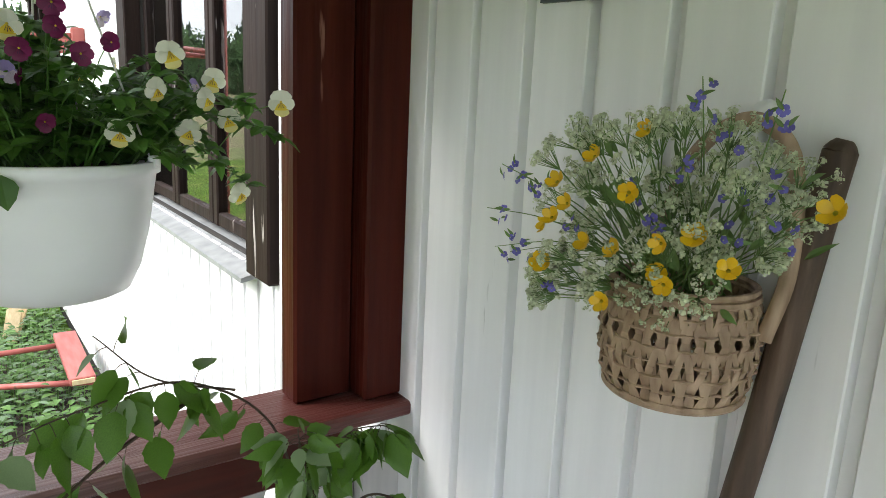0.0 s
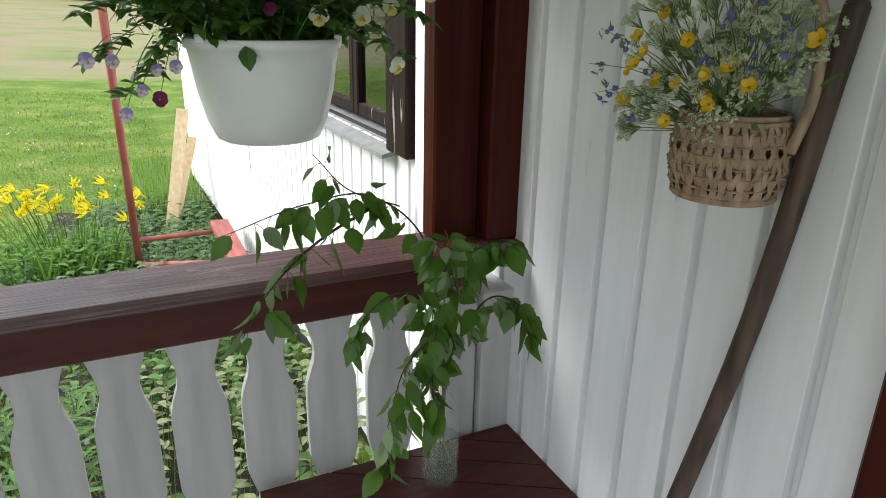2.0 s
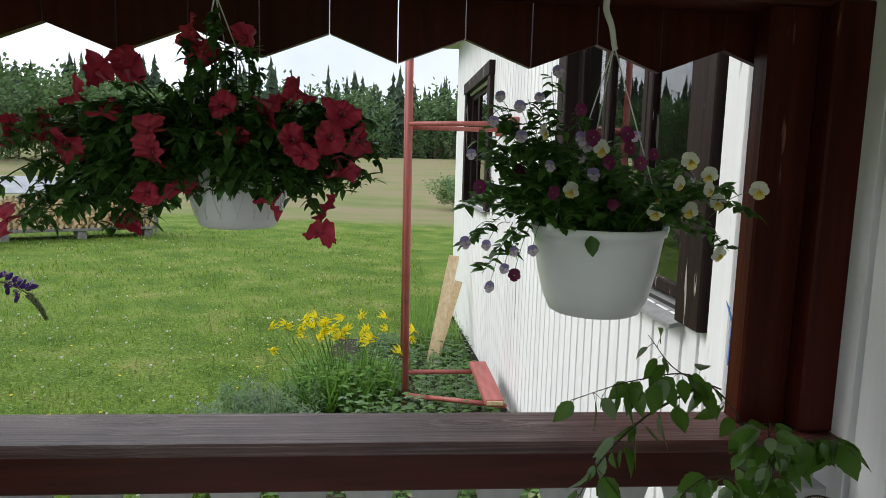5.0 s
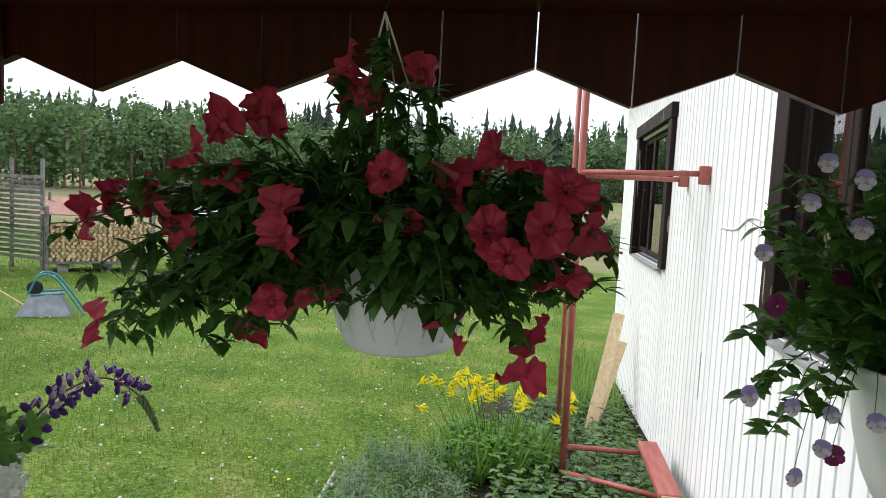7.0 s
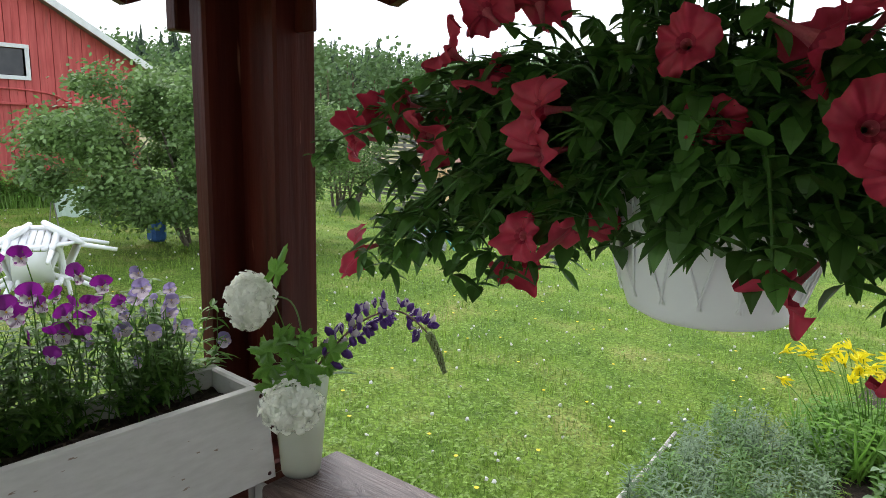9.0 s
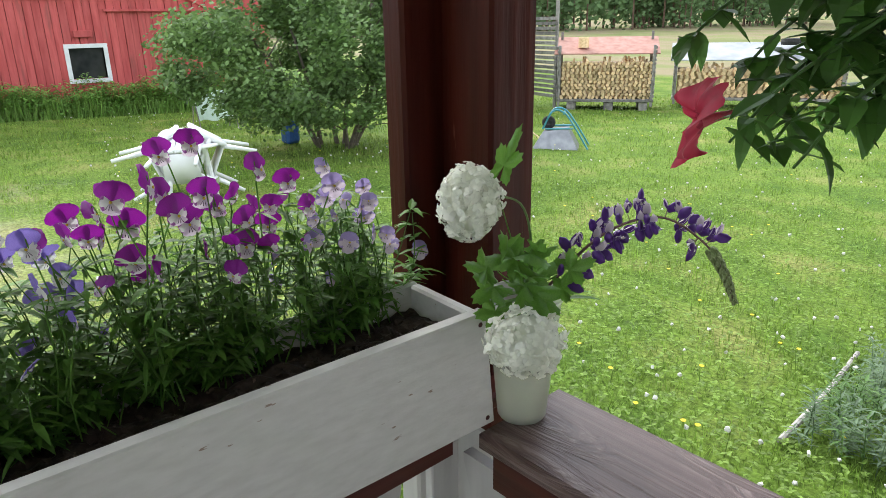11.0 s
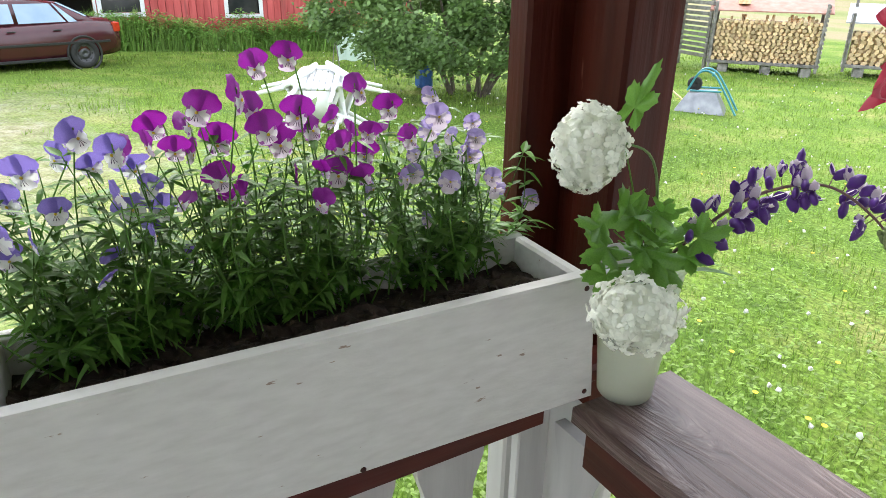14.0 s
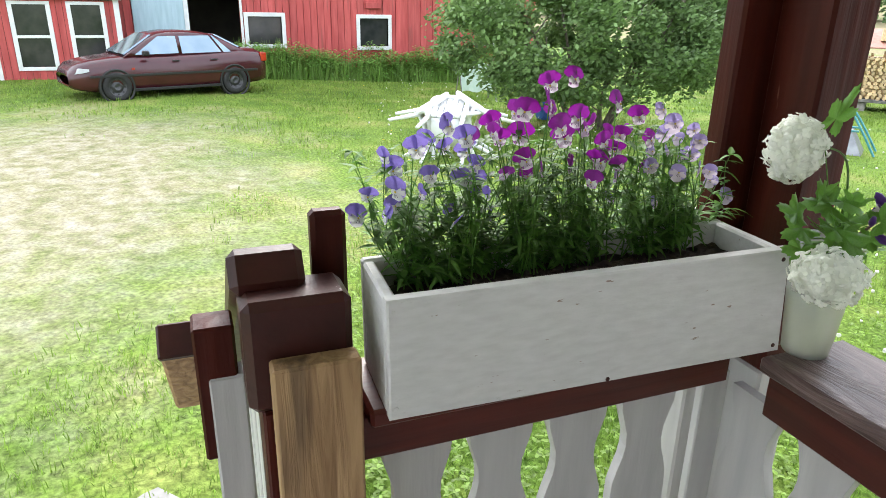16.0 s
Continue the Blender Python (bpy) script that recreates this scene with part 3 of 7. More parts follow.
far = ramp(maths("SUBTRACT", maths("MULTIPLY", maths("ADD", sep.outputs["Y"], maths("MULTIPLY", noise_node(0.3).outputs["Fac"], 2.0)), 0.01), 0.0), [(0.285, (0, 0, 0)), (0.3, (1, 1, 1))])
grit = n.new("ShaderNodeMixRGB")
grit.blend_type, grit.inputs["Fac"].default_value = "MULTIPLY", 0.55
l.new(sand_col, grit.inputs["Color1"])
l.new(fine, grit.inputs["Color2"])
colour = blend(far, blend(patch, mul.outputs["Color"], grit.outputs["Color"]), field_col)
l.new(colour, pr.inputs["Base Color"])
pr.inputs["Roughness"].default_value, pr.inputs["Specular IOR Level"].default_value = 0.9, 0.1
bu = n.new("ShaderNodeBump")
bu.inputs["Strength"].default_value, bu.inputs["Distance"].default_value = 0.6, 0.05
l.new(noise_node(24).outputs["Fac"], bu.inputs["Height"])
l.new(bu.outputs["Normal"], pr.inputs["Normal"])
l.new(pr.outputs["BSDF"], out.inputs["Surface"])
LAWN = m

b = Build()
xs = [-420, -300, -220, -160, -120, -90, -70, -55, -45, -38, -32] + [-28 + 1.0 * i for i in range(37)] + [12, 18, 26, 40, 60, 90, 140, 220, 400]
ys = [-400, -200, -100, -60, -40, -25, -15, -10] + [-6 + 1.0 * i for i in range(41)] + [38, 42, 48, 55, 65, 75, 90, 105, 126, 150, 200, 300, 450]
pts = [(x, y, ground_z(x, y) + (0.03 * noise.noise(V((x * 0.4, y * 0.4, 0))) if abs(x) < 30 else 0)) for y in ys for x in xs]
nx = len(xs)
b.add(pts, [(j * nx + i, j * nx + i + 1, (j + 1) * nx + i + 1, (j + 1) * nx + i) for j in range(len(ys) - 1) for i in range(nx - 1)])
thing("ground", b, LAWN, "green lawn with a bare sandy yard and a ploughed field", "ground", kind="structure", smooth=True)

# ---- steps: newel, sloping handrails, bare board ----
newel = thing("newel_post", None, None, "dark red-brown newel post at the porch steps", "post", kind="structure")
part("post_block", one_box((-1.69, 0.252, 0.96), (-1.592, 0.406, 1.134), 0.012), DARK_END, newel)
part("post_core", one_box((-1.698, 0.27, -0.45), (-1.6, 0.4, 0.958), 0.004), BROWN_Z, newel)
part("side_board", one_box((-1.735, 0.37, 0.85), (-1.704, 0.425, 1.222), 0.012), BROWN_Z, newel)
part("bare_board", one_box((-1.59, 0.283, 0.0), (-1.55, 0.407, 1.052), 0.004), RAW_WOOD, newel, "bare weathered pine board with knots")
part("brown_board", one_box((-1.77, 0.184, 0.82), (-1.705, 0.246, 1.055), 0.004), BROWN_Z, newel)
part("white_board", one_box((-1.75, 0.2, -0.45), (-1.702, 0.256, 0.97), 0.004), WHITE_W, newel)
hand = thing("step_handrail", None, None, "dark brown sloping handrail of the porch steps", "handrail", kind="structure")
at = Matrix.Translation((-1.652, 0.298, 1.164)) @ Matrix.Rotation(radians(-33), 4, "Y")
part("rail", one_box((-1.35, -0.055, -0.034), (0.0, 0.052, 0.034), 0.012, at), DARK_END, hand)
b = Build()
for i in range(6):
    x = -1.84 - 0.19 * i
    z = 1.185 - 0.123 - 0.123 * i
    b.box((x - 0.055, 0.285, -0.5), (x + 0.055, 0.305, z - 0.06), 0.003)
part("boards", b, WHITE_W, hand)
hand = thing("step_handrail", None, None, "short dark brown rail end with grey weathered underside", "handrail", kind="structure")
at = Matrix.Translation((-1.83, 0.157, 0.98)) @ Matrix.Rotation(radians(-48), 4, "Y")
part("rail", one_box((-0.3, -0.028, -0.028), (0.0, 0.028, 0.028), 0.006, at), RAW_WOOD, hand)
part("rail_end", one_box((-0.004, -0.031, -0.031), (0.012, 0.031, 0.031), 0.008, at), DARK_END, hand)
steps = thing("steps", None, None, "concrete and wooden porch steps", "steps", kind="structure")
for i in range(2):
    part("tread", one_box((-2.02 - 0.3 * i, -0.9, -0.17 - 0.16 * i), (-1.72 - 0.3 * i, 0.25, -0.13 - 0.16 * i), 0.01), PORCH_BOARD, steps)
    part("riser", one_box((-1.98 - 0.3 * i, -0.88, -0.5), (-1.74 - 0.3 * i, 0.23, -0.172 - 0.16 * i), 0.01), PORCH_BOARD, steps)
b = Build()
rng = random.Random(5)
b.hull([(-3.12 + 0.2 * math.cos(a) * rng.uniform(0.8, 1.1), -0.1 + 0.17 * math.sin(a) * rng.uniform(0.8, 1.1), z) for a in [k * 0.5 for k in range(13)] for z in (-0.6, -0.45 + rng.uniform(-0.01, 0.01))])
thing("stepping_stone", b, CONCRETE, "pale flat stone slab lying in the grass", "stone")

# ---- corner shelf, bottle with birch twigs ----
shelf = thing("corner_shelf", None, None, "triangular red-brown plank shelf in the porch corner", "shelf")
SZ = 0.38
ax, ay, cx, cy = 0.005, 1.19, 0.722, 0.715
for i in range(4):
    u0, u1 = i * 0.25 + 0.006, (i + 1) * 0.25 - 0.006
    b = Build()
    quad = [(ax + (0.722 - ax) * u0, 1.135 + (ay - 1.19)), (0.722, cy + (1.135 - cy) * u0), (0.722, cy + (1.135 - cy) * u1), (ax + (0.722 - ax) * u1, 1.135)]
    if i == 0:
        quad[0], quad[1] = (ax, 1.135), (0.722, cy)
    b.prism([(p[0], p[1]) for p in quad], SZ - 0.032, SZ, lambda u, v, w: (u, v, w))
    part("plank", b, BROWN_X, shelf)
part("leg", one_box((0.02, 1.1, 0.0), (0.075, 1.13, SZ - 0.033), 0.003), WHITE_W, shelf, "white painted support board")
part("leg", one_box((0.68, 0.73, 0.0), (0.72, 0.78, SZ - 0.033), 0.003), WHITE_W, shelf)

CLEAR = frosted("bottle_glass", (0.75, 0.85, 0.8), 0.92)
WATER = frosted("water", (0.5, 0.56, 0.36), 0.85)
BARK = surface("dark_twig_bark", (0.03, 0.02, 0.012), (0.08, 0.05, 0.03), 0.7, (60, 60, 60), bump=0.2)
BIRCH = leafy("birch_leaf", (0.05, 0.125, 0.014), (0.125, 0.25, 0.033), 0.34, 0.42, 40, 0.3)
BIRCH_PALE = leafy("birch_leaf_underside", (0.16, 0.24, 0.11), (0.24, 0.33, 0.17), 0.55, 0.3, 40, 0.2)
BOTTLE = (0.437, 0.995)
bottle = thing("glass_bottle", None, None, "clear glass bottle half full of water on the shelf", "bottle")
b = Build()
outer = [(0.0, 0.0), (0.043, 0.001), (0.047, 0.01), (0.047, 0.17), (0.043, 0.2), (0.026, 0.245), (0.02, 0.28), (0.02, 0.32), (0.023, 0.325), (0.023, 0.335)]
inner = [(0.018, 0.335), (0.016, 0.28), (0.022, 0.243), (0.039, 0.198), (0.043, 0.168), (0.043, 0.014), (0.0, 0.01)]
b.lathe(outer + inner, (*BOTTLE, SZ + 0.002), 28)
part("bottle_glass", b, CLEAR, bottle, smooth=True)
b = Build()
b.lathe([(0.0, 0.012), (0.0425, 0.015), (0.0425, 0.13), (0.0, 0.13)], (*BOTTLE, SZ + 0.002), 28)
part("water", b, WATER, bottle, smooth=True)


def leaf_mesh(name, mats, width=0.62, serrate=9, bend=0.18, fold=0.16, lobes=0.0):
    """A unit leaf along +Y facing +Z, with a toothed outline and a midrib fold."""
    b = Build()
    rows = 10
    pts, faces = [], []
    for r in range(rows + 1):
        s = r / rows
        w = (math.sin(math.pi * min(1.0, s * 1.02) ** 0.72)) ** 0.9 * 0.5 * width if 0 < s < 1 else 0.004
        w *= 1 + (0.05 * (1 if r % 2 else -1) if serrate and 1 < r < rows else 0) + lobes * math.sin(s * 9.5 + 0.6)
        z = -bend * s * s
        pts += [(-w, s, z + fold * w), (-w * 0.5, s + 0.01, z + fold * w * 0.6), (0, s, z), (w * 0.5, s + 0.01, z + fold * w * 0.6), (w, s, z + fold * w)]
    for r in range(rows):
        for c in range(4):
            a = r * 5 + c
            faces.append((a, a + 1, a + 6, a + 5))
    b.add(pts, faces)
    return b.mesh(name, mats, smooth=True)


def aim(pos, way, face, size):
    """A pose whose +Y runs along way and whose +Z is nearest to face."""
    y = V(way).normalized()
    x = y.cross(V(face))
    x = x.normalized() if x.length > 1e-4 else y.orthogonal().normalized()
    z = x.cross(y)
    return Matrix.Translation(pos) @ Matrix((x, y, z)).transposed().to_4x4() @ Matrix.Diagonal((size, size, size, 1))


def put(name, mesh, parent, m):
    ob = new(name, mesh)
    ob.parent = parent
    ob.matrix_basis = m
    return ob


rng = random.Random(11)
birch = thing("birch_twigs", None, None, "green birch twigs standing in the glass bottle", "branch")
LEAF = [leaf_mesh("birch_leaf", [BIRCH], w, bend=bd, fold=f) for w, bd, f in ((0.62, 0.15, 0.12), (0.56, 0.3, 0.25), (0.66, 0.05, -0.1))]
PALE = leaf_mesh("birch_leaf_pale", [BIRCH_PALE], 0.7, bend=0.2)
b = Build()
mouth = V((*BOTTLE, SZ + 0.33))


def curve(points, n=14):
    """A smooth path through a few points."""
    p = [V(q) for q in points]
    p = [p[0] * 2 - p[1]] + p + [p[-1] * 2 - p[-2]]
    path = []
    for i in range(1, len(p) - 2):
        for k in range(n if i < len(p) - 3 else n + 1):
            t = k / n
            path.append(0.5 * ((2 * p[i]) + (p[i + 1] - p[i - 1]) * t + (2 * p[i - 1] - 5 * p[i] + 4 * p[i + 1] - p[i + 2]) * t * t + (3 * p[i] - p[i - 1] - 3 * p[i + 1] + p[i + 2]) * t ** 3))
    return path


TWIGS = [
    [(0.43, 0.99, 0.42), (0.435, 0.99, 0.74), (0.36, 0.92, 1.05), (0.22, 0.86, 1.19), (0.08, 0.82, 1.2), (-0.06, 0.78, 1.175)],
    [(0.28, 0.88, 1.16), (0.17, 0.85, 1.21), (0.1, 0.83, 1.285)],
    [(0.24, 0.87, 1.175), (0.1, 0.8, 1.14), (0.0, 0.74, 1.09), (-0.06, 0.71, 1.02)],
    [(0.44, 0.99, 0.42), (0.44, 0.98, 0.74), (0.42, 0.9, 0.98), (0.44, 0.84, 1.07), (0.49, 0.8, 1.09)],
    [(0.43, 0.99, 0.7), (0.36, 0.9, 0.93), (0.24, 0.84, 0.99), (0.14, 0.8, 0.93)],
    [(0.43, 0.98, 0.72), (0.38, 0.88, 0.86), (0.27, 0.82, 0.84), (0.22, 0.8, 0.72)],
    [(0.44, 0.98, 0.72), (0.48, 0.88, 0.92), (0.53, 0.82, 0.93), (0.55, 0.8, 0.86)],
    [(0.42, 0.98, 0.7), (0.33, 0.86, 0.8), (0.24, 0.82, 0.68), (0.21, 0.8, 0.62)],
    [(0.43, 0.97, 0.74), (0.4, 0.88, 0.95), (0.36, 0.83, 1.06), (0.34, 0.8, 1.12)],
    [(0.42, 0.97, 0.73), (0.35, 0.85, 0.9), (0.33, 0.82, 0.78), (0.33, 0.8, 0.68)],
]
for i, tw in enumerate(TWIGS):
    path = curve(tw, 9)
    b = Build()
    b.tube(path, 0.0032 if i != 1 else 0.0018, 0.0007, 5)
    start = 0.35 if tw[0][2] < 0.5 else 0.15
    count = (26, 10, 22, 44, 34, 38, 38, 34, 40, 38)[i]
    for k in range(count):
        s = start + (1 - start) * (k + rng.random()) / count
        j = min(len(path) - 2, int(s * (len(path) - 1)))
        p = path[j]
        d = (path[j + 1] - path[j]).normalized()
        a = rng.uniform(0, 6.28)
        o = V((math.cos(a), math.sin(a) * 0.7 - 0.25, -0.55 + rng.uniform(-0.5, 0.6)))
        way = (o + d * 0.5).normalized()
        stalk = p + way * rng.uniform(0.012, 0.022)
        b.tube([p, p + way * 0.008 + V((0, 0, 0.002)), stalk], 0.0007, 0.0005, 3, cap=False)
        face = V((rng.gauss(0, 1.3), rng.uniform(-1.2, 0.5), rng.uniform(-0.6, 1.4)))
        way = (way + V((0, 0, -rng.uniform(0.2, 1.0)))).normalized()
        put("leaf", PALE if rng.random() < 0.16 else rng.choice(LEAF), birch, aim(stalk, way, face, rng.uniform(0.032, 0.07)))
    part("twig", b, BARK, birch, "thin dark twig")


# ---- pole against the wall ----
OLD_STICK = surface("old_grey_brown_stick", (0.04, 0.024, 0.015), (0.125, 0.078, 0.054), 0.65, (50, 50, 5), detail=8, bump=0.5, spots=(0.03, 0.02, 0.015), spot_scale=30, spot_at=0.64, spot_wide=0.06)
b = Build()
path = curve([(0.655, 0.585, 0.0), (0.68, 0.487, 0.5), (0.694, 0.378, 1.05), (0.7, 0.3155, 1.538)], 6)
b.tube(path, 0.019, 0.0165, 14, cap=False)
b.tube([path[-1], path[-1] + V((0.0005, -0.0012, 0.007)), path[-1] + V((0.0008, -0.002, 0.011))], 0.0165, 0.008, 14)
thing("wooden_pole", b, OLD_STICK, "worn dark wooden pole leaning on the white wall", "pole", smooth=True)

# ---- wicker wall basket ----
WICKER = surface("pale_birch_strip", (0.24, 0.155, 0.1), (0.46, 0.33, 0.225), 0.6, (70, 70, 14), bump=0.2)
BX, BY, BZ = 0.637, 0.429, 1.268
basket = thing("wicker_basket", None, None, "pale woven wood-strip basket hanging on the white wall", "basket")
b = Build()


def basket_r(z):
    return 0.07 + 0.0145 * math.sin(math.pi * min(1.0, max(0.0, (z + 0.01) / 0.17)) ** 0.8) - 0.05 * max(0.0, z - 0.07)


for i in range(42):
    for lean in (-0.3, 0.3):
        a0 = 2 * math.pi * i / 42 + (0.07 if lean > 0 else 0)
        rows = []
        for k in range(9):
            z = 0.115 * k / 8
            a = a0 + lean * (k / 8 - 0.5)
            r = basket_r(z) + 0.0035 * math.sin(k * 1.57 + (0 if lean > 0 else 3.14) + i * 3.14)
            w = 0.0039 / r
            rows.append(((a - w, r, z), (a + w, r, z), (a + w, r - 0.0014, z), (a - w, r - 0.0014, z)))
        pts = [(BX + r * math.cos(a), BY + r * math.sin(a), BZ + z) for row in rows for a, r, z in row]
        faces = [(k * 4 + c, k * 4 + (c + 1) % 4, k * 4 + 4 + (c + 1) % 4, k * 4 + 4 + c) for k in range(8) for c in range(4)]
        b = Build()
        b.add(pts, faces)
        part("stake", b, WICKER, basket)
for j, z in enumerate((0.0, 0.016, 0.032, 0.048, 0.064, 0.08, 0.096)):
    b = Build()
    b.tube([(BX + (basket_r(z) + 0.003 * math.sin(15 * a + j * 3.14)) * math.cos(a), BY + (basket_r(z) + 0.003 * math.sin(15 * a + j * 3.14)) * math.sin(a), BZ + z) for a in [2 * math.pi * k / 90 for k in range(91)]], 0.0019, n=5, cap=False)
    part("weaver", b, WICKER, basket)
for z, r in ((0.111, 0.0042), (0.119, 0.0038), (-0.003, 0.005)):
    b = Build()
    b.tube([(BX + basket_r(z) * math.cos(a), BY + basket_r(z) * math.sin(a), BZ + z) for a in [2 * math.pi * k / 60 for k in range(61)]], r, n=6, cap=False)
    part("rim", b, WICKER, basket)
b = Build()
b.lathe([(0.0, 0.004), (0.068, 0.003), (0.07, 0.0), (0.0, -0.002)], (BX, BY, BZ), 36)
part("bottom", b, WICKER, basket)
b = Build()
path = curve([(0.66, 0.497, 1.34), (0.672, 0.495, 1.42), (0.68, 0.465, 1.52), (0.69, 0.41, 1.565), (0.688, 0.355, 1.53), (0.676, 0.335, 1.42), (0.66, 0.343, 1.34)], 8)
b.tube(path, 0.009, 0.0085, 8)
part("handle", b, WICKER, basket, "smooth bent wooden handle", smooth=True)
b = Build()
b.lathe([(0.0, 0.0), (0.016, 0.0), (0.014, 0.012), (0.0, 0.02)], (0, 0, 0), 12, at=Matrix.Translation((WX - 0.001, 0.41, 1.572)) @ Matrix.Rotation(radians(-90), 4, "Y"))
thing("wall_peg", b, PLASTIC_POT, "small white peg on the wall holding the basket", "peg")

# ---- flowers ----
STEM = leafy("flower_stem", (0.09, 0.17, 0.045), (0.18, 0.29, 0.09), 0.5, 0.2, 20, 0.2)
UMBEL = leafy("cream_white_umbels", (0.5, 0.56, 0.36), (0.74, 0.78, 0.6), 0.7, 0.3, 60, 0.2)
LIP_GREEN = leafy("buttercup_heart", (0.4, 0.36, 0.02), (0.55, 0.48, 0.04), 0.6, 0.2, 60, 0.1)
BUTTER = leafy("buttercup_yellow", (0.75, 0.42, 0.01), (0.85, 0.6, 0.02), 0.3, 0.2, 60, 0.08)
SPEED = leafy("speedwell_blue", (0.1, 0.09, 0.42), (0.22, 0.2, 0.62), 0.5, 0.3, 60, 0.15)


def petal(b, angle, length, width, mi, cup=0.15, start=0.0, ruffle=0.0, seed=0, inner=None, rim=None, lift=0.0):
    """A rounded petal in the XZ plane, facing -Y, growing from the middle at that angle."""
    d, s = V((math.sin(angle), 0, math.cos(angle))), V((math.cos(angle), 0, -math.sin(angle)))
    pts, faces = [], []
    rows = ((start, 0.12), (0.3, 0.55), (0.58, 0.92), (0.8, 0.98), (0.94, 0.7), (1.0, 0.3))
    for j, (t, w) in enumerate(rows):
        for c in (-1, -0.5, 0, 0.5, 1):
            dip = -cup * length * (t * t) + (abs(c) * 0.06 * width) + ruffle * length * math.sin(seed + j * 2.1 + c * 3.3)
            edge = t - 0.05 * c * c
            pts.append(d * (length * edge) + s * (width * 0.5 * w * c) + V((0, dip - lift, 0)))
    for j in range(len(rows) - 1):
        for c in range(4):
            a = j * 5 + c
            faces.append((a, a + 1, a + 6, a + 5))
    base = len(b.m)
    b.add(pts, faces, mi)
    for j in range(len(rows) - 1):
        for c in range(4):
            if inner is not None and j < 2:
                b.m[base + j * 4 + c] = inner
            if rim is not None and (j > 3 or (j > 1 and c in (0, 3))):
                b.m[base + j * 4 + c] = rim


def five_petals(name, mat, mats=None, cup=0.35, width=0.55):
    b = Build()
    for k in range(5):
        petal(b, k * 2 * math.pi / 5, 0.5, width, 0, -cup)
    b.lathe([(0.0, 0), (0.09, 0.02), (0.0, 0.12)], n=8, mi=1, at=Matrix.Rotation(radians(90), 4, "X"))
    return b.mesh(name, mats or [mat, mat], smooth=True)


def facing(pos, front, size, roll=0.0):
    """A pose that turns a flower's -Y to front."""
    y = -V(front).normalized()
    z = V((0, 0, 1)) - y * y.z
    z = z.normalized() if z.length > 1e-3 else V((0, 1, 0))
    x = y.cross(z)
    return Matrix.Translation(pos) @ Matrix((x, y, z)).transposed().to_4x4() @ Matrix.Rotation(roll, 4, "Y") @ Matrix.Diagonal((size, size, size, 1))


rng = random.Random(21)
bouquet = thing("wildflower_bouquet", None, None, "bouquet of cow parsley, buttercups and blue speedwell in the basket", "flowers")
stems = Build()
foot = V((BX, BY, BZ + 0.09))
for i in range(105):
    u, v = rng.uniform(-1, 1), rng.uniform(-1, 1)
    c = V((0.575 + 0.07 * rng.uniform(-1, 1), 0.43 + 0.135 * u, 1.468 + 0.1 * v * math.sqrt(max(0.05, 1 - 0.6 * u * u))))
    if i < 10:
        c = V((0.55 + 0.02 * rng.random(), 0.53 + 0.05 * rng.random(), 1.34 + 0.07 * rng.random()))
    if c.z < 1.4:
        c.x = min(c.x, 0.56)
    n0 = (c - V((0.64, 0.4, 1.36))).normalized()
    stems.tube(curve([foot + V((rng.uniform(-0.05, 0.03), rng.uniform(-0.06, 0.06), 0)), foot * 0.45 + c * 0.55 + n0 * 0.01, c - n0 * 0.02], 4), 0.0011, 0.0007, 4, cap=False)
    size = rng.uniform(0.012, 0.024)
    heads = Build()
    for k in range(rng.randint(11, 17)):
        o = V((rng.gauss(0, 1), rng.gauss(0, 1), rng.gauss(0, 1))).normalized()
        tip = c + n0 * 0.006 + (o - n0 * o.dot(n0) * 0.7) * size
        stems.tube([c - n0 * 0.02, tip], 0.0005, 0.0003, 3, cap=False)
        for q in range(12):
            e = V((rng.gauss(0, 1), rng.gauss(0, 1), rng.gauss(0, 1))).normalized()
            w = tip + e * rng.uniform(0.001, 0.0055)
            side = e.orthogonal().normalized() * 0.0019
            up = e.cross(side).normalized() * 0.0019
            heads.add([w - side, w - up, w + side, w + up], [(0, 1, 2, 3)])
    part("umbel", heads, UMBEL, bouquet)
for i in range(55):
    p = V((rng.uniform(0.56, 0.66), rng.uniform(0.29, 0.54), rng.uniform(1.385, 1.52)))
    stems.leaf(p, (rng.uniform(-1, 0.2), rng.uniform(-1, 1), rng.uniform(-0.3, 1)), (-1, 0, 0.5), rng.uniform(0.02, 0.045), 0.008, bend=0.3)
BUTTERCUP = five_petals("buttercup", BUTTER, [BUTTER, LIP_GREEN], -0.75, 0.46)
for y, z in ((0.41, 1.55), (0.51, 1.49), (0.49, 1.47), (0.52, 1.45), (0.53, 1.44), (0.43, 1.43), (0.37, 1.45), (0.34, 1.46), (0.47, 1.43), (0.52, 1.4), (0.38, 1.42), (0.37, 1.41), (0.43, 1.38), (0.3, 1.44), (0.23, 1.5), (0.42, 1.49), (0.47, 1.52)):
    p = V((0.505 + rng.uniform(0, 0.02), y, z))
    if y < 0.25:
        p = V((0.53, 0.235, 1.497))
        stems.tube(curve([(0.6, 0.33, 1.44), (0.56, 0.28, 1.48), p], 4), 0.0009, 0.0007, 4)
    put("buttercup", BUTTERCUP, bouquet, facing(p, (-1, rng.uniform(-0.8, 0.5), rng.uniform(-0.1, 0.7)), rng.uniform(0.019, 0.025), rng.uniform(0, 6)))
SPEEDWELL = five_petals("speedwell", SPEED, [SPEED, UMBEL], 0.2, 0.45)
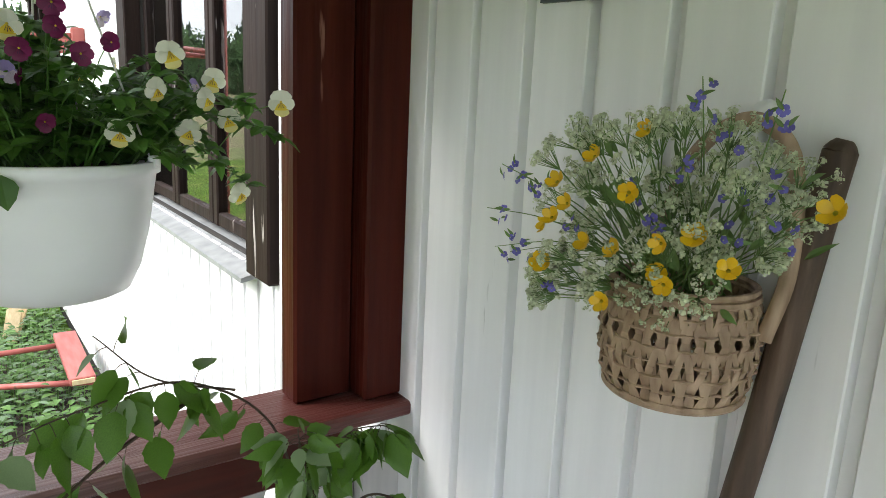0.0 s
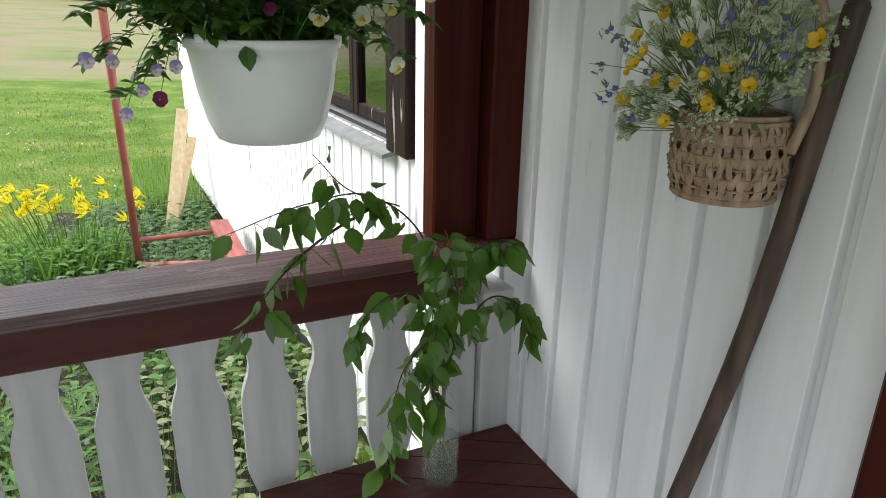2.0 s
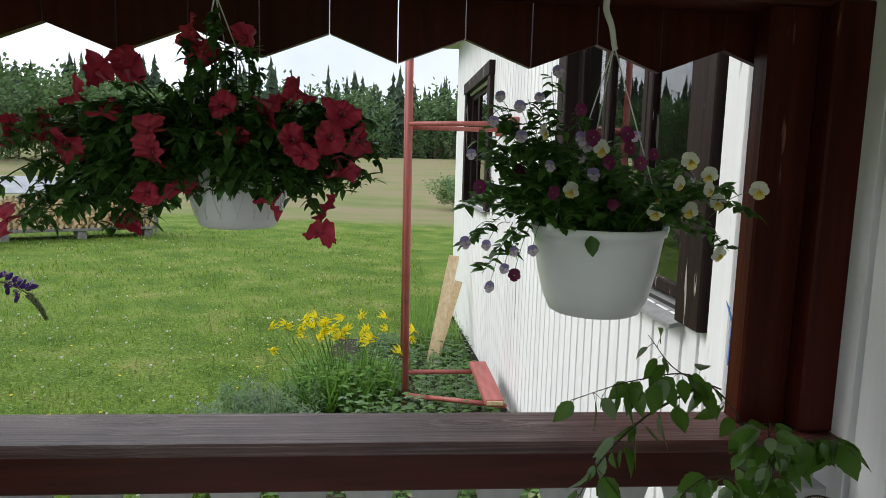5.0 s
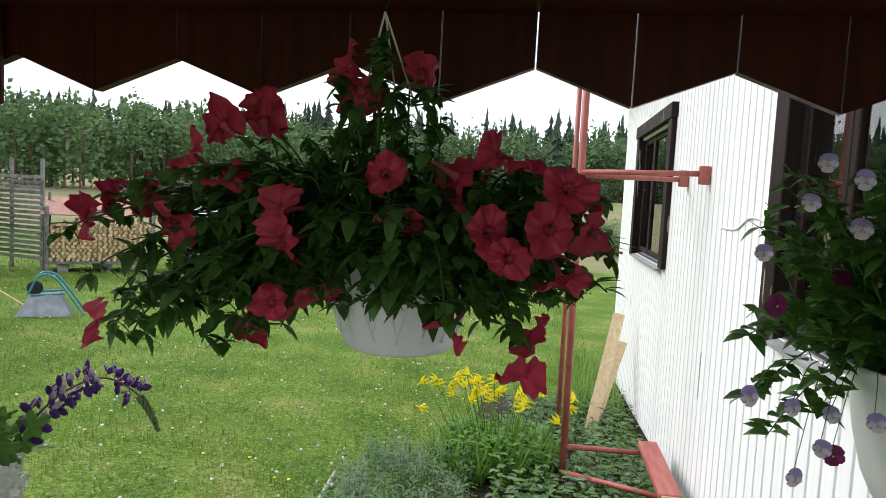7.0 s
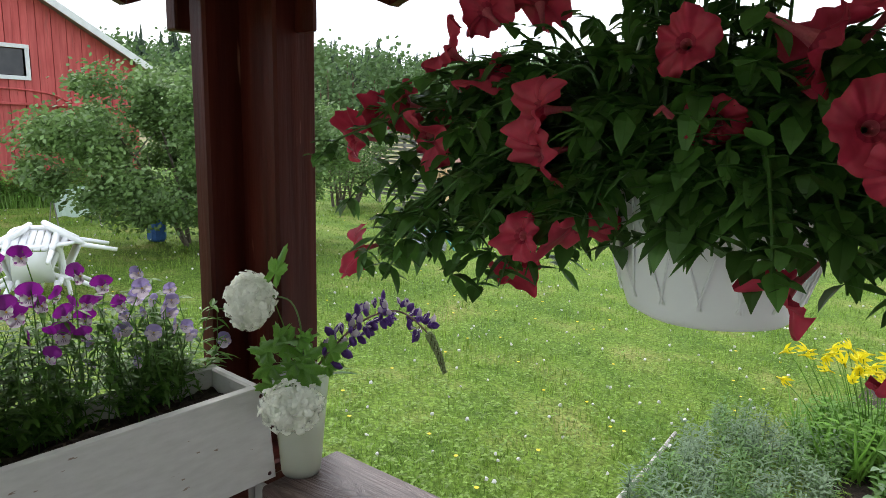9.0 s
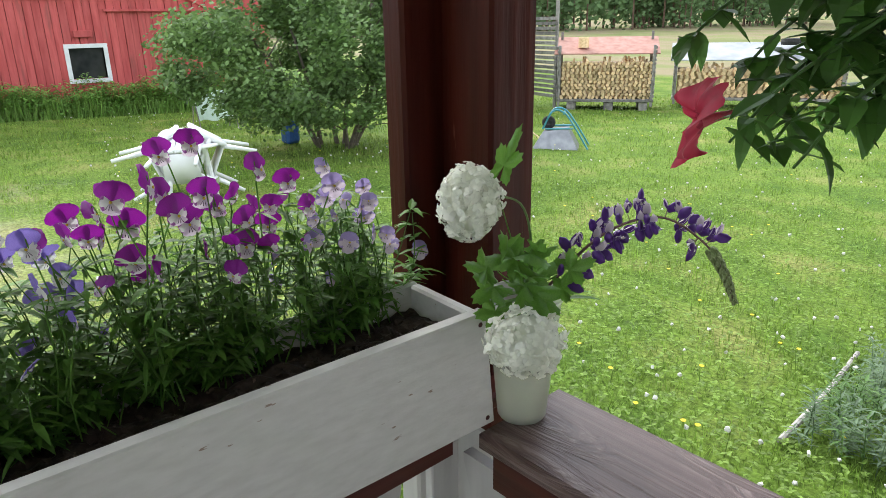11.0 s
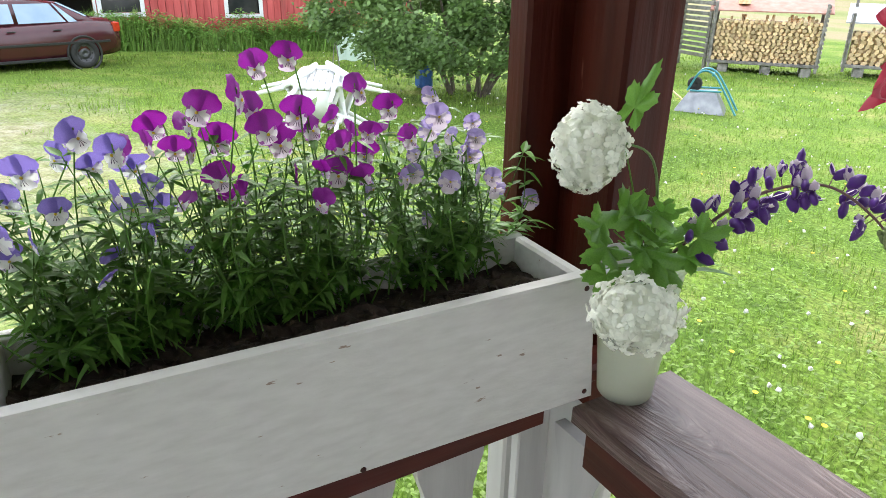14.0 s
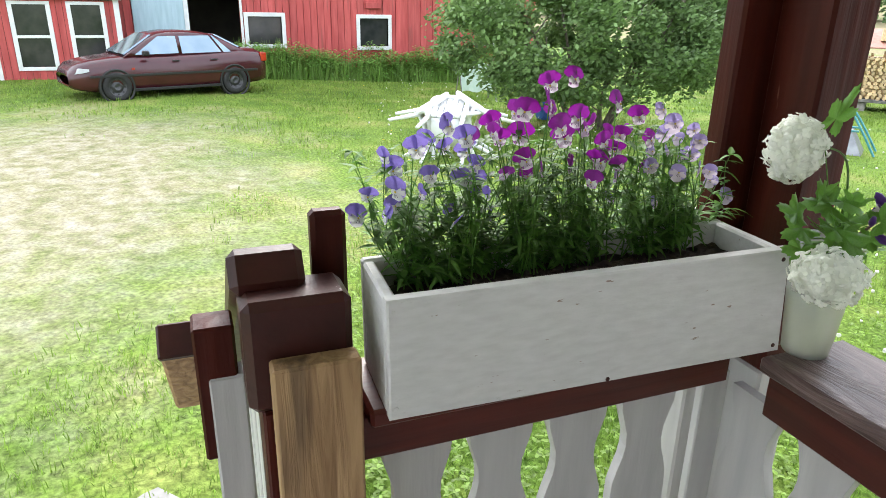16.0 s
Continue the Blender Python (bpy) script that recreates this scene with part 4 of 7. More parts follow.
for y, z in ((0.62, 1.44), (0.6, 1.4), (0.57, 1.4), (0.6, 1.49), (0.56, 1.48), (0.5, 1.44), (0.43, 1.49), (0.4, 1.47), (0.37, 1.52), (0.36, 1.58), (0.33, 1.55), (0.32, 1.5), (0.31, 1.47), (0.28, 1.51), (0.27, 1.47), (0.29, 1.57), (0.53, 1.38)):
    p = V((0.53, y, z))
    base = V((0.6, 0.4 + (y - 0.4) * 0.4, 1.41))
    path = curve([base, base * 0.4 + p * 0.6 + V((0, 0, 0.01)), p + (p - base).normalized() * 0.02], 5)
    stems.tube(path, 0.001, 0.0005, 4)
    for k in range(rng.randint(3, 5)):
        q = p + V((rng.uniform(-0.012, 0.012), rng.uniform(-0.014, 0.014), rng.uniform(-0.014, 0.014)))
        put("speedwell", SPEEDWELL, bouquet, facing(q, (-1, rng.uniform(-0.9, 0.9), rng.uniform(-0.3, 0.9)), rng.uniform(0.008, 0.0115), rng.uniform(0, 6)))
        stems.leaf(q, (rng.uniform(-1, 1), rng.uniform(-1, 1), rng.uniform(0, 1)), (-1, 0, 0.3), 0.012, 0.004)
part("stems_and_leaves", stems, STEM, bouquet)

# ---- violas ----
VIOLA_GREEN = leafy("viola_leaf", (0.065, 0.165, 0.026), (0.16, 0.325, 0.056), 0.55, 0.45, 30, 0.4)
P_MAGENTA = leafy("magenta_petal", (0.2, 0.005, 0.23), (0.34, 0.014, 0.36), 0.5, 0.35, 50, 0.3)
P_PALE = leafy("pale_pink_white_petal", (0.55, 0.4, 0.55), (0.82, 0.78, 0.82), 0.55, 0.35, 90, 0.1)
P_PINK = leafy("mauve_petal_margin", (0.32, 0.05, 0.35), (0.52, 0.2, 0.54), 0.55, 0.35, 60, 0.2)
P_BLUE = leafy("lilac_blue_petal", (0.15, 0.1, 0.42), (0.3, 0.23, 0.62), 0.5, 0.35, 50, 0.25)
P_WHITE = leafy("white_petal", (0.68, 0.68, 0.66), (0.82, 0.82, 0.8), 0.55, 0.3, 60, 0.1)
P_LAV = leafy("lavender_petal", (0.28, 0.2, 0.5), (0.48, 0.4, 0.68), 0.5, 0.35, 60, 0.2)
P_CREAM = leafy("cream_petal", (0.7, 0.71, 0.55), (0.82, 0.82, 0.72), 0.5, 0.35, 60, 0.1)
P_YELLOW = leafy("yellow_throat", (0.75, 0.5, 0.02), (0.8, 0.62, 0.05), 0.5, 0.3, 60, 0.1)
P_LIP = leafy("yellow_lip", (0.72, 0.6, 0.12), (0.8, 0.74, 0.4), 0.5, 0.3, 90, 0.1)
P_WINE = leafy("wine_red_petal", (0.11, 0.004, 0.05), (0.22, 0.01, 0.1), 0.45, 0.35, 60, 0.25)
P_DARK = leafy("dark_flower_lines", (0.03, 0.005, 0.04), (0.06, 0.01, 0.08), 0.5, 0.1, 60, 0.1)


def viola_mesh(name, top, low, lip, seed, crown=0.5, edge=None):
    """A viola: two upper petals behind, two side petals, a lip with a yellow eye."""
    b = Build()
    r = random.Random(seed)
    rim = 6 if edge else None
    petal(b, 0.5, crown, crown * 1.12, 0, r.uniform(-0.25, 0.1), ruffle=0.03, seed=seed)
    petal(b, -0.55, crown, crown * 1.08, 0, r.uniform(-0.25, 0.1), ruffle=0.03, seed=seed + 2, lift=0.03)
    petal(b, 1.8, 0.9 - crown, 0.4, 1, r.uniform(-0.35, 0.0), ruffle=0.03, seed=seed, rim=rim, lift=0.05)
    petal(b, -1.8, 0.9 - crown, 0.4, 1, r.uniform(-0.35, 0.0), ruffle=0.03, seed=seed + 1, rim=rim, lift=0.06)
    petal(b, math.pi, 0.92 - crown, 0.52, 2, r.uniform(-0.4, -0.1), ruffle=0.04, seed=seed, inner=3 if crown < 0.45 else None, lift=0.075)
    for a in (-0.4, 0.0, 0.4):
        d = V((math.sin(a), 0, -math.cos(a)))
        b.add([V((0, -0.1, 0)), d * 0.2 + V((0.012, -0.1, 0)), d * 0.23 + V((0, -0.1, 0)), d * 0.2 + V((-0.012, -0.1, 0))], [(0, 1, 2, 3)], 4)
    b.lathe([(0.0, 0.06), (0.04, 0.085), (0.04, 0.1), (0.0, 0.11)], n=8, mi=3, at=Matrix.Rotation(radians(90), 4, "X"))
    b.tube([(0, 0.0, 0), (0, 0.08, 0.02), (0, 0.16, 0.05)], 0.04, 0.02, 5, mi=5)
    return b.mesh(name, [top, low, lip, P_YELLOW, P_DARK, VIOLA_GREEN, edge or top], smooth=True)


MAGENTA = [viola_mesh("magenta_viola", P_MAGENTA, P_WHITE, P_PALE, s, 0.6, P_PINK) for s in (1, 5, 9, 14)]
BLUE = [viola_mesh("blue_viola", P_BLUE, P_WHITE, P_WHITE, s, 0.57, P_LAV) for s in (2, 6, 7, 15)]
LAVENDER = [viola_mesh("lavender_viola", P_LAV, P_PALE, P_PALE, s, 0.46, P_LAV) for s in (3, 4, 16)]
CREAM = [viola_mesh("cream_viola", P_CREAM, P_CREAM, P_LIP, s, 0.44) for s in (8, 12, 17)]
WINE = [viola_mesh("wine_viola", P_WINE, P_WINE, P_WINE, s, 0.46) for s in (10, 11)]


def narrow_leaves(b, p, rng, k, size, up=0.4):
    for _ in range(k):
        a = rng.uniform(0, 6.28)
        w = V((math.cos(a), math.sin(a), rng.uniform(-0.2, 1.0) * up * 2))
        b.leaf(p, w, (0, 0, 1), size * rng.uniform(0.45, 1.3), size * rng.uniform(0.16, 0.42), bend=rng.uniform(0.0, 0.7))


planter = thing("planter_box", None, None, "worn white painted wooden planter box on the rail", "planter")
QX0, QX1, QY0, QY1, QZ0, QZ1 = -1.711, -1.529, 0.4395, 1.117, RZ, 1.143
b = Build()
b.hull([(x, y, z) for x, e in ((QX1 - 0.019, 0.0), (QX1 - 0.002, 0.0), (QX1, 0.003)) for y, z in ((QY0 + e, QZ0 + e), (QY1 + 0.016 - e, QZ0 + e), (QY0 + e, QZ1 - e), (QY1 - e, QZ1 - e))])
part("front_board", b, WHITE_BOX, planter)
part("back_board", one_box((QX0, QY0, QZ0), (QX0 + 0.019, QY1, QZ1 - 0.002), 0.004), WHITE_BOX, planter)
for y in (QY0, QY1 - 0.019):
    part("end_board", one_box((QX0 + 0.02, y, QZ0), (QX1 - 0.02, y + 0.019, QZ1 - 0.003), 0.004), WHITE_BOX, planter)
part("bottom_board", one_box((QX0 + 0.02, QY0 + 0.02, QZ0), (QX1 - 0.02, QY1 - 0.02, QZ0 + 0.018), 0.002), WHITE_BOX, planter)
b = Build()
nx, ny = 14, 52
pts = []
for j in range(ny + 1):
    for i in range(nx + 1):
        x, y = QX0 + 0.02 + (QX1 - QX0 - 0.04) * i / nx, QY0 + 0.02 + (QY1 - QY0 - 0.04) * j / ny
        pts.append((x, y, 1.098 + 0.014 * noise.noise(V((x * 30, y * 30, 1))) + 0.008 * noise.noise(V((x * 90, y * 90, 5)))))
b.add(pts, [(j * (nx + 1) + i, j * (nx + 1) + i + 1, (j + 1) * (nx + 1) + i + 1, (j + 1) * (nx + 1) + i) for j in range(ny) for i in range(nx)])
rng = random.Random(31)
for i in range(160):
    p = V((rng.uniform(QX0 + 0.03, QX1 - 0.03), rng.uniform(QY0 + 0.03, QY1 - 0.03), 1.1))
    s = rng.uniform(0.003, 0.009)
    b.hull([p + V((rng.uniform(-s, s), rng.uniform(-s, s), rng.uniform(-s * 0.5, s))) for _ in range(7)])
part("soil", b, SOIL, planter, "dark crumbly potting soil")
for y, z in ((0.4495, 1.124), (0.4495, 0.972), (0.795, 0.958), (1.105, 1.126), (1.118, 0.966)):
    b = Build()
    b.lathe([(0.0, 0.0015), (0.0035, 0.001), (0.004, 0.0)], n=10, at=Matrix.Translation((QX1, y, z)) @ Matrix.Rotation(radians(90), 4, "Y"))
    part("nail_head", b, WHITE_BOX if y < 0.5 else DARK_END, planter)
planter.matrix_basis = Matrix.Translation((QX1, QY0, QZ0)) @ Matrix.Rotation(radians(-2.8), 4, "Z") @ Matrix.Rotation(radians(0.7), 4, "X") @ Matrix.Translation((-QX1, -QY0, -QZ0))


def viola_plant(label, spots, kinds, y0, y1, seed, size, n_stems):
    rng = random.Random(seed)
    top = thing("viola_plant", None, None, label, "flowers", "violas in the planter box")
    g = Build()
    crowns = [y0 + (y1 - y0) * k for k in (0.2, 0.55, 0.85)]
    for y, z in spots:
        p = V((-1.665 + rng.uniform(-0.045, 0.045), y, z))
        base = V((-1.655 + rng.gauss(0, 0.015), min(crowns, key=lambda c: abs(c - y)) + rng.gauss(0, 0.015), 1.098))
        front = V((0.8 + rng.uniform(-0.3, 0.2), rng.uniform(-1.0, 0.8), rng.uniform(-0.35, 0.45)))
        put("flower", rng.choice(kinds), top, facing(p, front, size * rng.uniform(0.85, 1.2), rng.uniform(-0.4, 0.4)))
        back = p - front.normalized() * 0.006
        path = curve([base, (base + p) * 0.5 + V((rng.uniform(-0.03, 0.03), rng.uniform(-0.035, 0.035), 0.01)), back + V((rng.uniform(-0.01, 0.01), rng.uniform(-0.01, 0.01), 0.005)), back], 6)
        g.tube(path, 0.0013, 0.0008, 4, cap=False)
        for q in path[2:-9]:
            narrow_leaves(g, q, rng, 2, 0.031)
    for i in range(int(len(spots) * 0.75)):
        y, z = rng.choice(spots)
        p = V((-1.66 + rng.uniform(-0.05, 0.05), y + rng.uniform(-0.05, 0.05), z - rng.uniform(0.0, 0.07)))
        put("flower", rng.choice(kinds), top, facing(p, (rng.uniform(-0.4, 1.0), rng.uniform(-1, 0.8), rng.uniform(-0.3, 0.4)), size * rng.uniform(0.7, 1.0), rng.uniform(-0.4, 0.4)))
        base = V((-1.65 + rng.gauss(0, 0.015), min(crowns, key=lambda c: abs(c - p.y)) + rng.gauss(0, 0.015), 1.098))
        g.tube(curve([base, (base + p) * 0.5 + V((rng.uniform(-0.015, 0.015), rng.uniform(-0.015, 0.015), 0)), p], 4), 0.0012, 0.0008, 4, cap=False)
    for i in range(n_stems):
        base = V((-1.682 + rng.gauss(0, 0.014), rng.choice(crowns) + rng.gauss(0, 0.02), 1.098))
        h = 0.045 + 0.19 * rng.random() ** 1.5
        tip = base + V((rng.uniform(-0.065, 0.05), rng.uniform(-0.085, 0.085), h))
        path = curve([base, base * 0.5 + tip * 0.5 + V((rng.uniform(-0.02, 0.02), rng.uniform(-0.02, 0.02), 0)), tip], 4)
        g.tube(path, 0.0012, 0.0007, 4, cap=False)
        for q in path[1:]:
            narrow_leaves(g, q, rng, 4, 0.029, 0.3)
    for i in range(int(n_stems * 0.4)):
        p = V((-1.665 + rng.uniform(-0.03, 0.03), rng.uniform(y0, y1), 1.115 + rng.uniform(0, 0.04)))
        a = rng.uniform(1.7, 4.6)
        g.leaf(p, (math.cos(a), math.sin(a), 0.4), (0, 0, 1), rng.uniform(0.025, 0.045), rng.uniform(0.012, 0.02), bend=0.5)
    part("stems_and_leaves", g, VIOLA_GREEN, top)
    return top


viola_plant("magenta and white violas flowering in the planter box",
            ((0.79, 1.41), (0.76, 1.4), (0.68, 1.37), (0.72, 1.38), (0.64, 1.35), (0.68, 1.34), (0.71, 1.32), (0.79, 1.35), (0.81, 1.33), (0.75, 1.34), (0.85, 1.33), (0.87, 1.37), (0.9, 1.35), (0.93, 1.31), (0.88, 1.29), (0.7, 1.29), (0.68, 1.31), (0.84, 1.31), (0.74, 1.36), (0.77, 1.32), (0.83, 1.28)), MAGENTA, 0.68, 0.88, 41, 0.039, 72)
viola_plant("lilac-blue and white violas flowering in the planter box",
            ((0.57, 1.35), (0.6, 1.33), (0.55, 1.32), (0.54, 1.28), (0.52, 1.32), (0.63, 1.28), (0.62, 1.3), (0.46, 1.24), (0.49, 1.26), (0.44, 1.21), (0.61, 1.26), (0.5, 1.28), (0.64, 1.25), (0.58, 1.31)), BLUE, 0.49, 0.65, 42, 0.037, 56)
viola_plant("small lavender violas flowering in the planter box",
            ((0.99, 1.35), (0.96, 1.34), (1.03, 1.32), (1.03, 1.27), (0.96, 1.32), (1.02, 1.28), (0.97, 1.26), (0.93, 1.27), (0.91, 1.27), (1.01, 1.31), (1.17, 1.18), (1.0, 1.3), (0.94, 1.29)), LAVENDER, 0.92, 1.04, 43, 0.034, 60)

# ---- plastic tumbler with snowball blooms and a lupine ----
FROST = frosted("frosted_plastic", (0.8, 0.84, 0.78), 0.58)
CLOUDY = frosted("cloudy_water", (0.86, 0.83, 0.66), 0.45)
CUP = (-1.492, 1.19)
cup = thing("plastic_tumbler", None, None, "frosted plastic tumbler used as vase on the rail", "cup")
b = Build()
b.lathe([(0.0, 0.0), (0.036, 0.0), (0.0385, 0.004), (0.056, 0.198), (0.0585, 0.2), (0.0585, 0.206), (0.055, 0.206), (0.0372, 0.008), (0.0, 0.006)], (*CUP, RZ), 40)
part("cup_wall", b, FROST, cup, smooth=True)
b = Build()
b.lathe([(0.0, 0.008), (0.0365, 0.009), (0.0455, 0.11), (0.0, 0.11)], (*CUP, RZ), 32)
part("water", b, CLOUDY, cup, smooth=True)
SNOW = leafy("snowball_white", (0.86, 0.88, 0.78), (0.93, 0.94, 0.88), 0.6, 0.4, 60, 0.08)
MAPLE = leafy("snowball_leaf", (0.09, 0.22, 0.03), (0.19, 0.38, 0.065), 0.36, 0.42, 30, 0.3)
floret = Build()
for k in range(5):
    petal(floret, k * 2 * math.pi / 5, 0.5, 0.4, 0, -0.3 + 0.2 * (k % 2), ruffle=0.06, seed=k)
FLORET = floret.mesh("floret", [SNOW], smooth=True)


def snowball(label, centre, rx, rz, seed, stem):
    rng = random.Random(seed)
    top = thing("snowball_bloom", None, None, label, "flowers", "snowball blooms in the tumbler")
    n = 200
    for i in range(n):
        z = 1 - 2 * (i + 0.5) / n
        a = i * 2.39996 + rng.uniform(-0.2, 0.2)
        o = V((math.sqrt(1 - z * z) * math.cos(a), math.sqrt(1 - z * z) * math.sin(a), z))
        k = rng.uniform(0.82, 1.1)
        p = V(centre) + V((o.x * rx * k, o.y * rx * k, o.z * rz * k))
        put("floret", FLORET, top, facing(p, o + V((rng.uniform(-0.7, 0.7), rng.uniform(-0.7, 0.7), rng.uniform(-0.7, 0.7))), rng.uniform(0.015, 0.021), rng.uniform(0, 6)))
    b = Build()
    b.lathe([(0.0, -rz * 0.88), (rx * 0.6, -rz * 0.62), (rx * 0.88, 0.0), (rx * 0.6, rz * 0.62), (0.0, rz * 0.88)], centre, 16, mi=1)
    b.tube(curve(stem, 6), 0.002, 0.0016, 6)
    part("stem", b, [STEM, SNOW], top)
    return top


snowball("round creamy white snowball bloom on a bent stem", (-1.508, 1.092, 1.315), 0.043, 0.05, 51, [(-1.49, 1.19, 1.0), (-1.475, 1.185, 1.2), (-1.47, 1.16, 1.3), (-1.49, 1.12, 1.325)])
snowball("creamy white snowball bloom hanging before the tumbler", (-1.415, 1.105, 1.135), 0.052, 0.042, 52, [(-1.49, 1.19, 1.0), (-1.475, 1.175, 1.17), (-1.44, 1.14, 1.17), (-1.42, 1.12, 1.15)])


def lobed_mesh(name, mats, seed):
    """A three-lobed toothed leaf along +Y facing +Z, puckered along its veins."""
    b = Build()
    r = random.Random(seed)
    n = 46
    pts = [(0, 0.34, 0.0)]
    for ring in (0.5, 1.0):
        for k in range(n + 1):
            deg = -160 + 320 * k / n
            a = abs(deg)
            lobe = max(math.exp(-(a / 27) ** 2), 0.8 * math.exp(-((a - 64) / 24) ** 2), 0.5 * math.exp(-((a - 118) / 26) ** 2))
            rad = (0.24 + 0.42 * lobe) * ring * (1 + (0.13 * (k % 2) + r.uniform(-0.04, 0.04) if ring == 1.0 else 0))
            t = radians(deg)
            z = 0.07 * ring * math.cos(t * 6) - 0.22 * (rad * math.cos(t)) ** 2 + 0.16 * abs(math.sin(t)) * rad
            pts.append((rad * math.sin(t), 0.34 + rad * math.cos(t), z))
    faces = [(0, k + 2, k + 1) for k in range(n)]
    faces += [(k + 1, k + 2, n + 3 + k, n + 2 + k) for k in range(n)]
    b.add(pts, faces)
    return b.mesh(name, mats, smooth=True)


LOBED = [lobed_mesh("lobed_leaf", [MAPLE], q) for q in (1, 2, 3)]
greens = thing("leafy_twigs", None, None, "bright green lobed leaves in the tumbler", "leaves")
rng = random.Random(55)
b = Build()
EXTRA = tuple(((-1.472 + rng.uniform(-0.035, 0.03), 1.165 + rng.uniform(-0.04, 0.03), rng.uniform(1.165, 1.24)), (rng.uniform(-0.1, 0.9), rng.uniform(-0.9, 0.3), rng.uniform(-0.5, 0.7)), rng.uniform(0.08, 0.105)) for _ in range(4))
for p, way, size in EXTRA + (((-1.480, 1.114, 1.341), (0.3, 0.3, 1.0), 0.1), ((-1.47, 1.16, 1.2), (0.6, -0.5, -0.15), 0.075), ((-1.5, 1.15, 1.19), (0.1, -0.9, -0.2), 0.08), ((-1.46, 1.17, 1.18), (0.9, -0.1, -0.3), 0.07),
                     ((-1.44, 1.2, 1.2), (0.8, 0.5, 0.5), 0.07), ((-1.48, 1.14, 1.23), (0.3, -0.4, 0.6), 0.07), ((-1.51, 1.15, 1.2), (-0.2, -0.8, 0.3), 0.07), ((-1.47, 1.18, 1.22), (0.5, -0.2, 0.5), 0.06),
                     ((-1.45, 1.15, 1.21), (0.7, -0.6, 0.2), 0.06), ((-1.49, 1.13, 1.17), (0.4, -0.6, -0.7), 0.075), ((-1.46, 1.21, 1.17), (0.7, 0.4, 0.1), 0.06)):
    size *= 0.8
    face = (0.8, -0.5, 0.8) if way[2] < 0.8 else (0.7, -0.7, 0.1)
    put("leaf", rng.choice(LOBED), greens, aim(p, way, face, size) @ Matrix.Diagonal((0.4 if way[2] > 0.8 else 0.9, 1, 1, 1)))
    b = Build()
    b.tube(curve([(-1.49, 1.19, 1.0), (-1.485, 1.185, 1.15), p], 5), 0.0016, 0.001, 5)
    part("stalk", b, MAPLE, greens)
for k in range(6):
    a = rng.uniform(0, 6.28)
    b = Build()
    b.leaf((-1.455 + 0.02 * math.cos(a), 1.2 + 0.02 * math.sin(a), 1.155), (math.cos(a) * 0.8 + 0.4, math.sin(a), 0.35), (0, 0, 1), rng.uniform(0.05, 0.08), 0.013, bend=0.3)
    part("narrow_leaf", b, MAPLE, greens)
L_PURPLE = leafy("lupine_purple", (0.065, 0.012, 0.19), (0.15, 0.04, 0.33), 0.45, 0.25, 60, 0.25)
L_BUD = leafy("lupine_bud", (0.13, 0.17, 0.07), (0.3, 0.36, 0.15), 0.6, 0.2, 60, 0.2)
L_STEM = surface("lupine_stem", (0.1, 0.05, 0.06), (0.18, 0.1, 0.09), 0.6, (30, 30, 30), bump=0.1)
b = Build()
b.hull([(0.2 * math.sin(t) * w, -1.0 * s, -0.1 + 0.34 * math.cos(t) * w - 0.1 * s) for s, w in ((0, 0.35), (0.35, 0.95), (0.75, 0.8), (1.0, 0.15)) for t in [k * 0.785 for k in range(8)]], 0)
for sx in (-1, 1):
    b.leaf((0, -0.1, 0.1), (sx * 0.35, -0.35, 0.9), (-sx * 0.3, -1, 0.2), 0.75, 0.5, mi=0 if sx < 0 else 1, bend=-0.3, fold=0.2)
b.leaf((0, -0.15, 0.12), (0, -0.6, 0.75), (0, -0.8, 0.6), 0.8, 0.5, mi=1)
LUPF = b.mesh("lupine_floret", [L_PURPLE, P_PALE], smooth=True)
bud = Build()
bud.lathe([(0.0, 0.0), (0.2, 0.15), (0.27, 0.45), (0.17, 0.8), (0.0, 1.0)], n=7, at=Matrix.Rotation(radians(-90), 4, "X"))
LUPB = bud.mesh("lupine_bud", [L_BUD], smooth=True)
lup = thing("lupine", None, None, "arching purple and white lupine spike in the tumbler", "flowers")
spine = curve([(-1.49, 1.19, 1.0), (-1.475, 1.205, 1.14), (-1.455, 1.225, 1.19), (-1.41, 1.27, 1.255), (-1.345, 1.3, 1.285), (-1.285, 1.31, 1.262), (-1.25, 1.31, 1.225), (-1.23, 1.307, 1.19)], 9)
b = Build()
b.tube(spine, 0.003, 0.001, 6)
rng = random.Random(57)
k0 = 18
for j in range(k0, len(spine) - 1):
    s = (j - k0) / (len(spine) - k0)
    d = (spine[j + 1] - spine[j]).normalized()
    for q in range(3 if s < 0.7 else 4):
        a = j * 1.1 + q * 6.28 / 3 + rng.uniform(-0.3, 0.3)
        side = d.orthogonal().normalized()
        o = (side * math.cos(a) + d.cross(side) * math.sin(a)).normalized()
        if s < 0.62:
            if rng.random() < 0.5:
                put("floret", LUPF, lup, facing(spine[j] + o * rng.uniform(0.008, 0.018), o + d * rng.uniform(0.1, 0.7), (0.027 - 0.01 * s) * rng.uniform(0.85, 1.1), rng.uniform(-0.4, 0.4)))
                b.tube([spine[j], spine[j] + o * 0.011], 0.0008, 0.0006, 3, cap=False)
        else:
            r = 0.0105 * (1.34 - s)
            for h in (0.0, 0.5):
                q = spine[j].lerp(spine[j + 1], h) + (o * math.cos(h * 1.6) + d.cross(o) * math.sin(h * 1.6)) * r * 0.5
                put("bud", LUPB, lup, aim(q, o * 0.45 + d, o, r * rng.uniform(1.3, 1.7)))
part("spike", b, [L_STEM, L_BUD], lup)

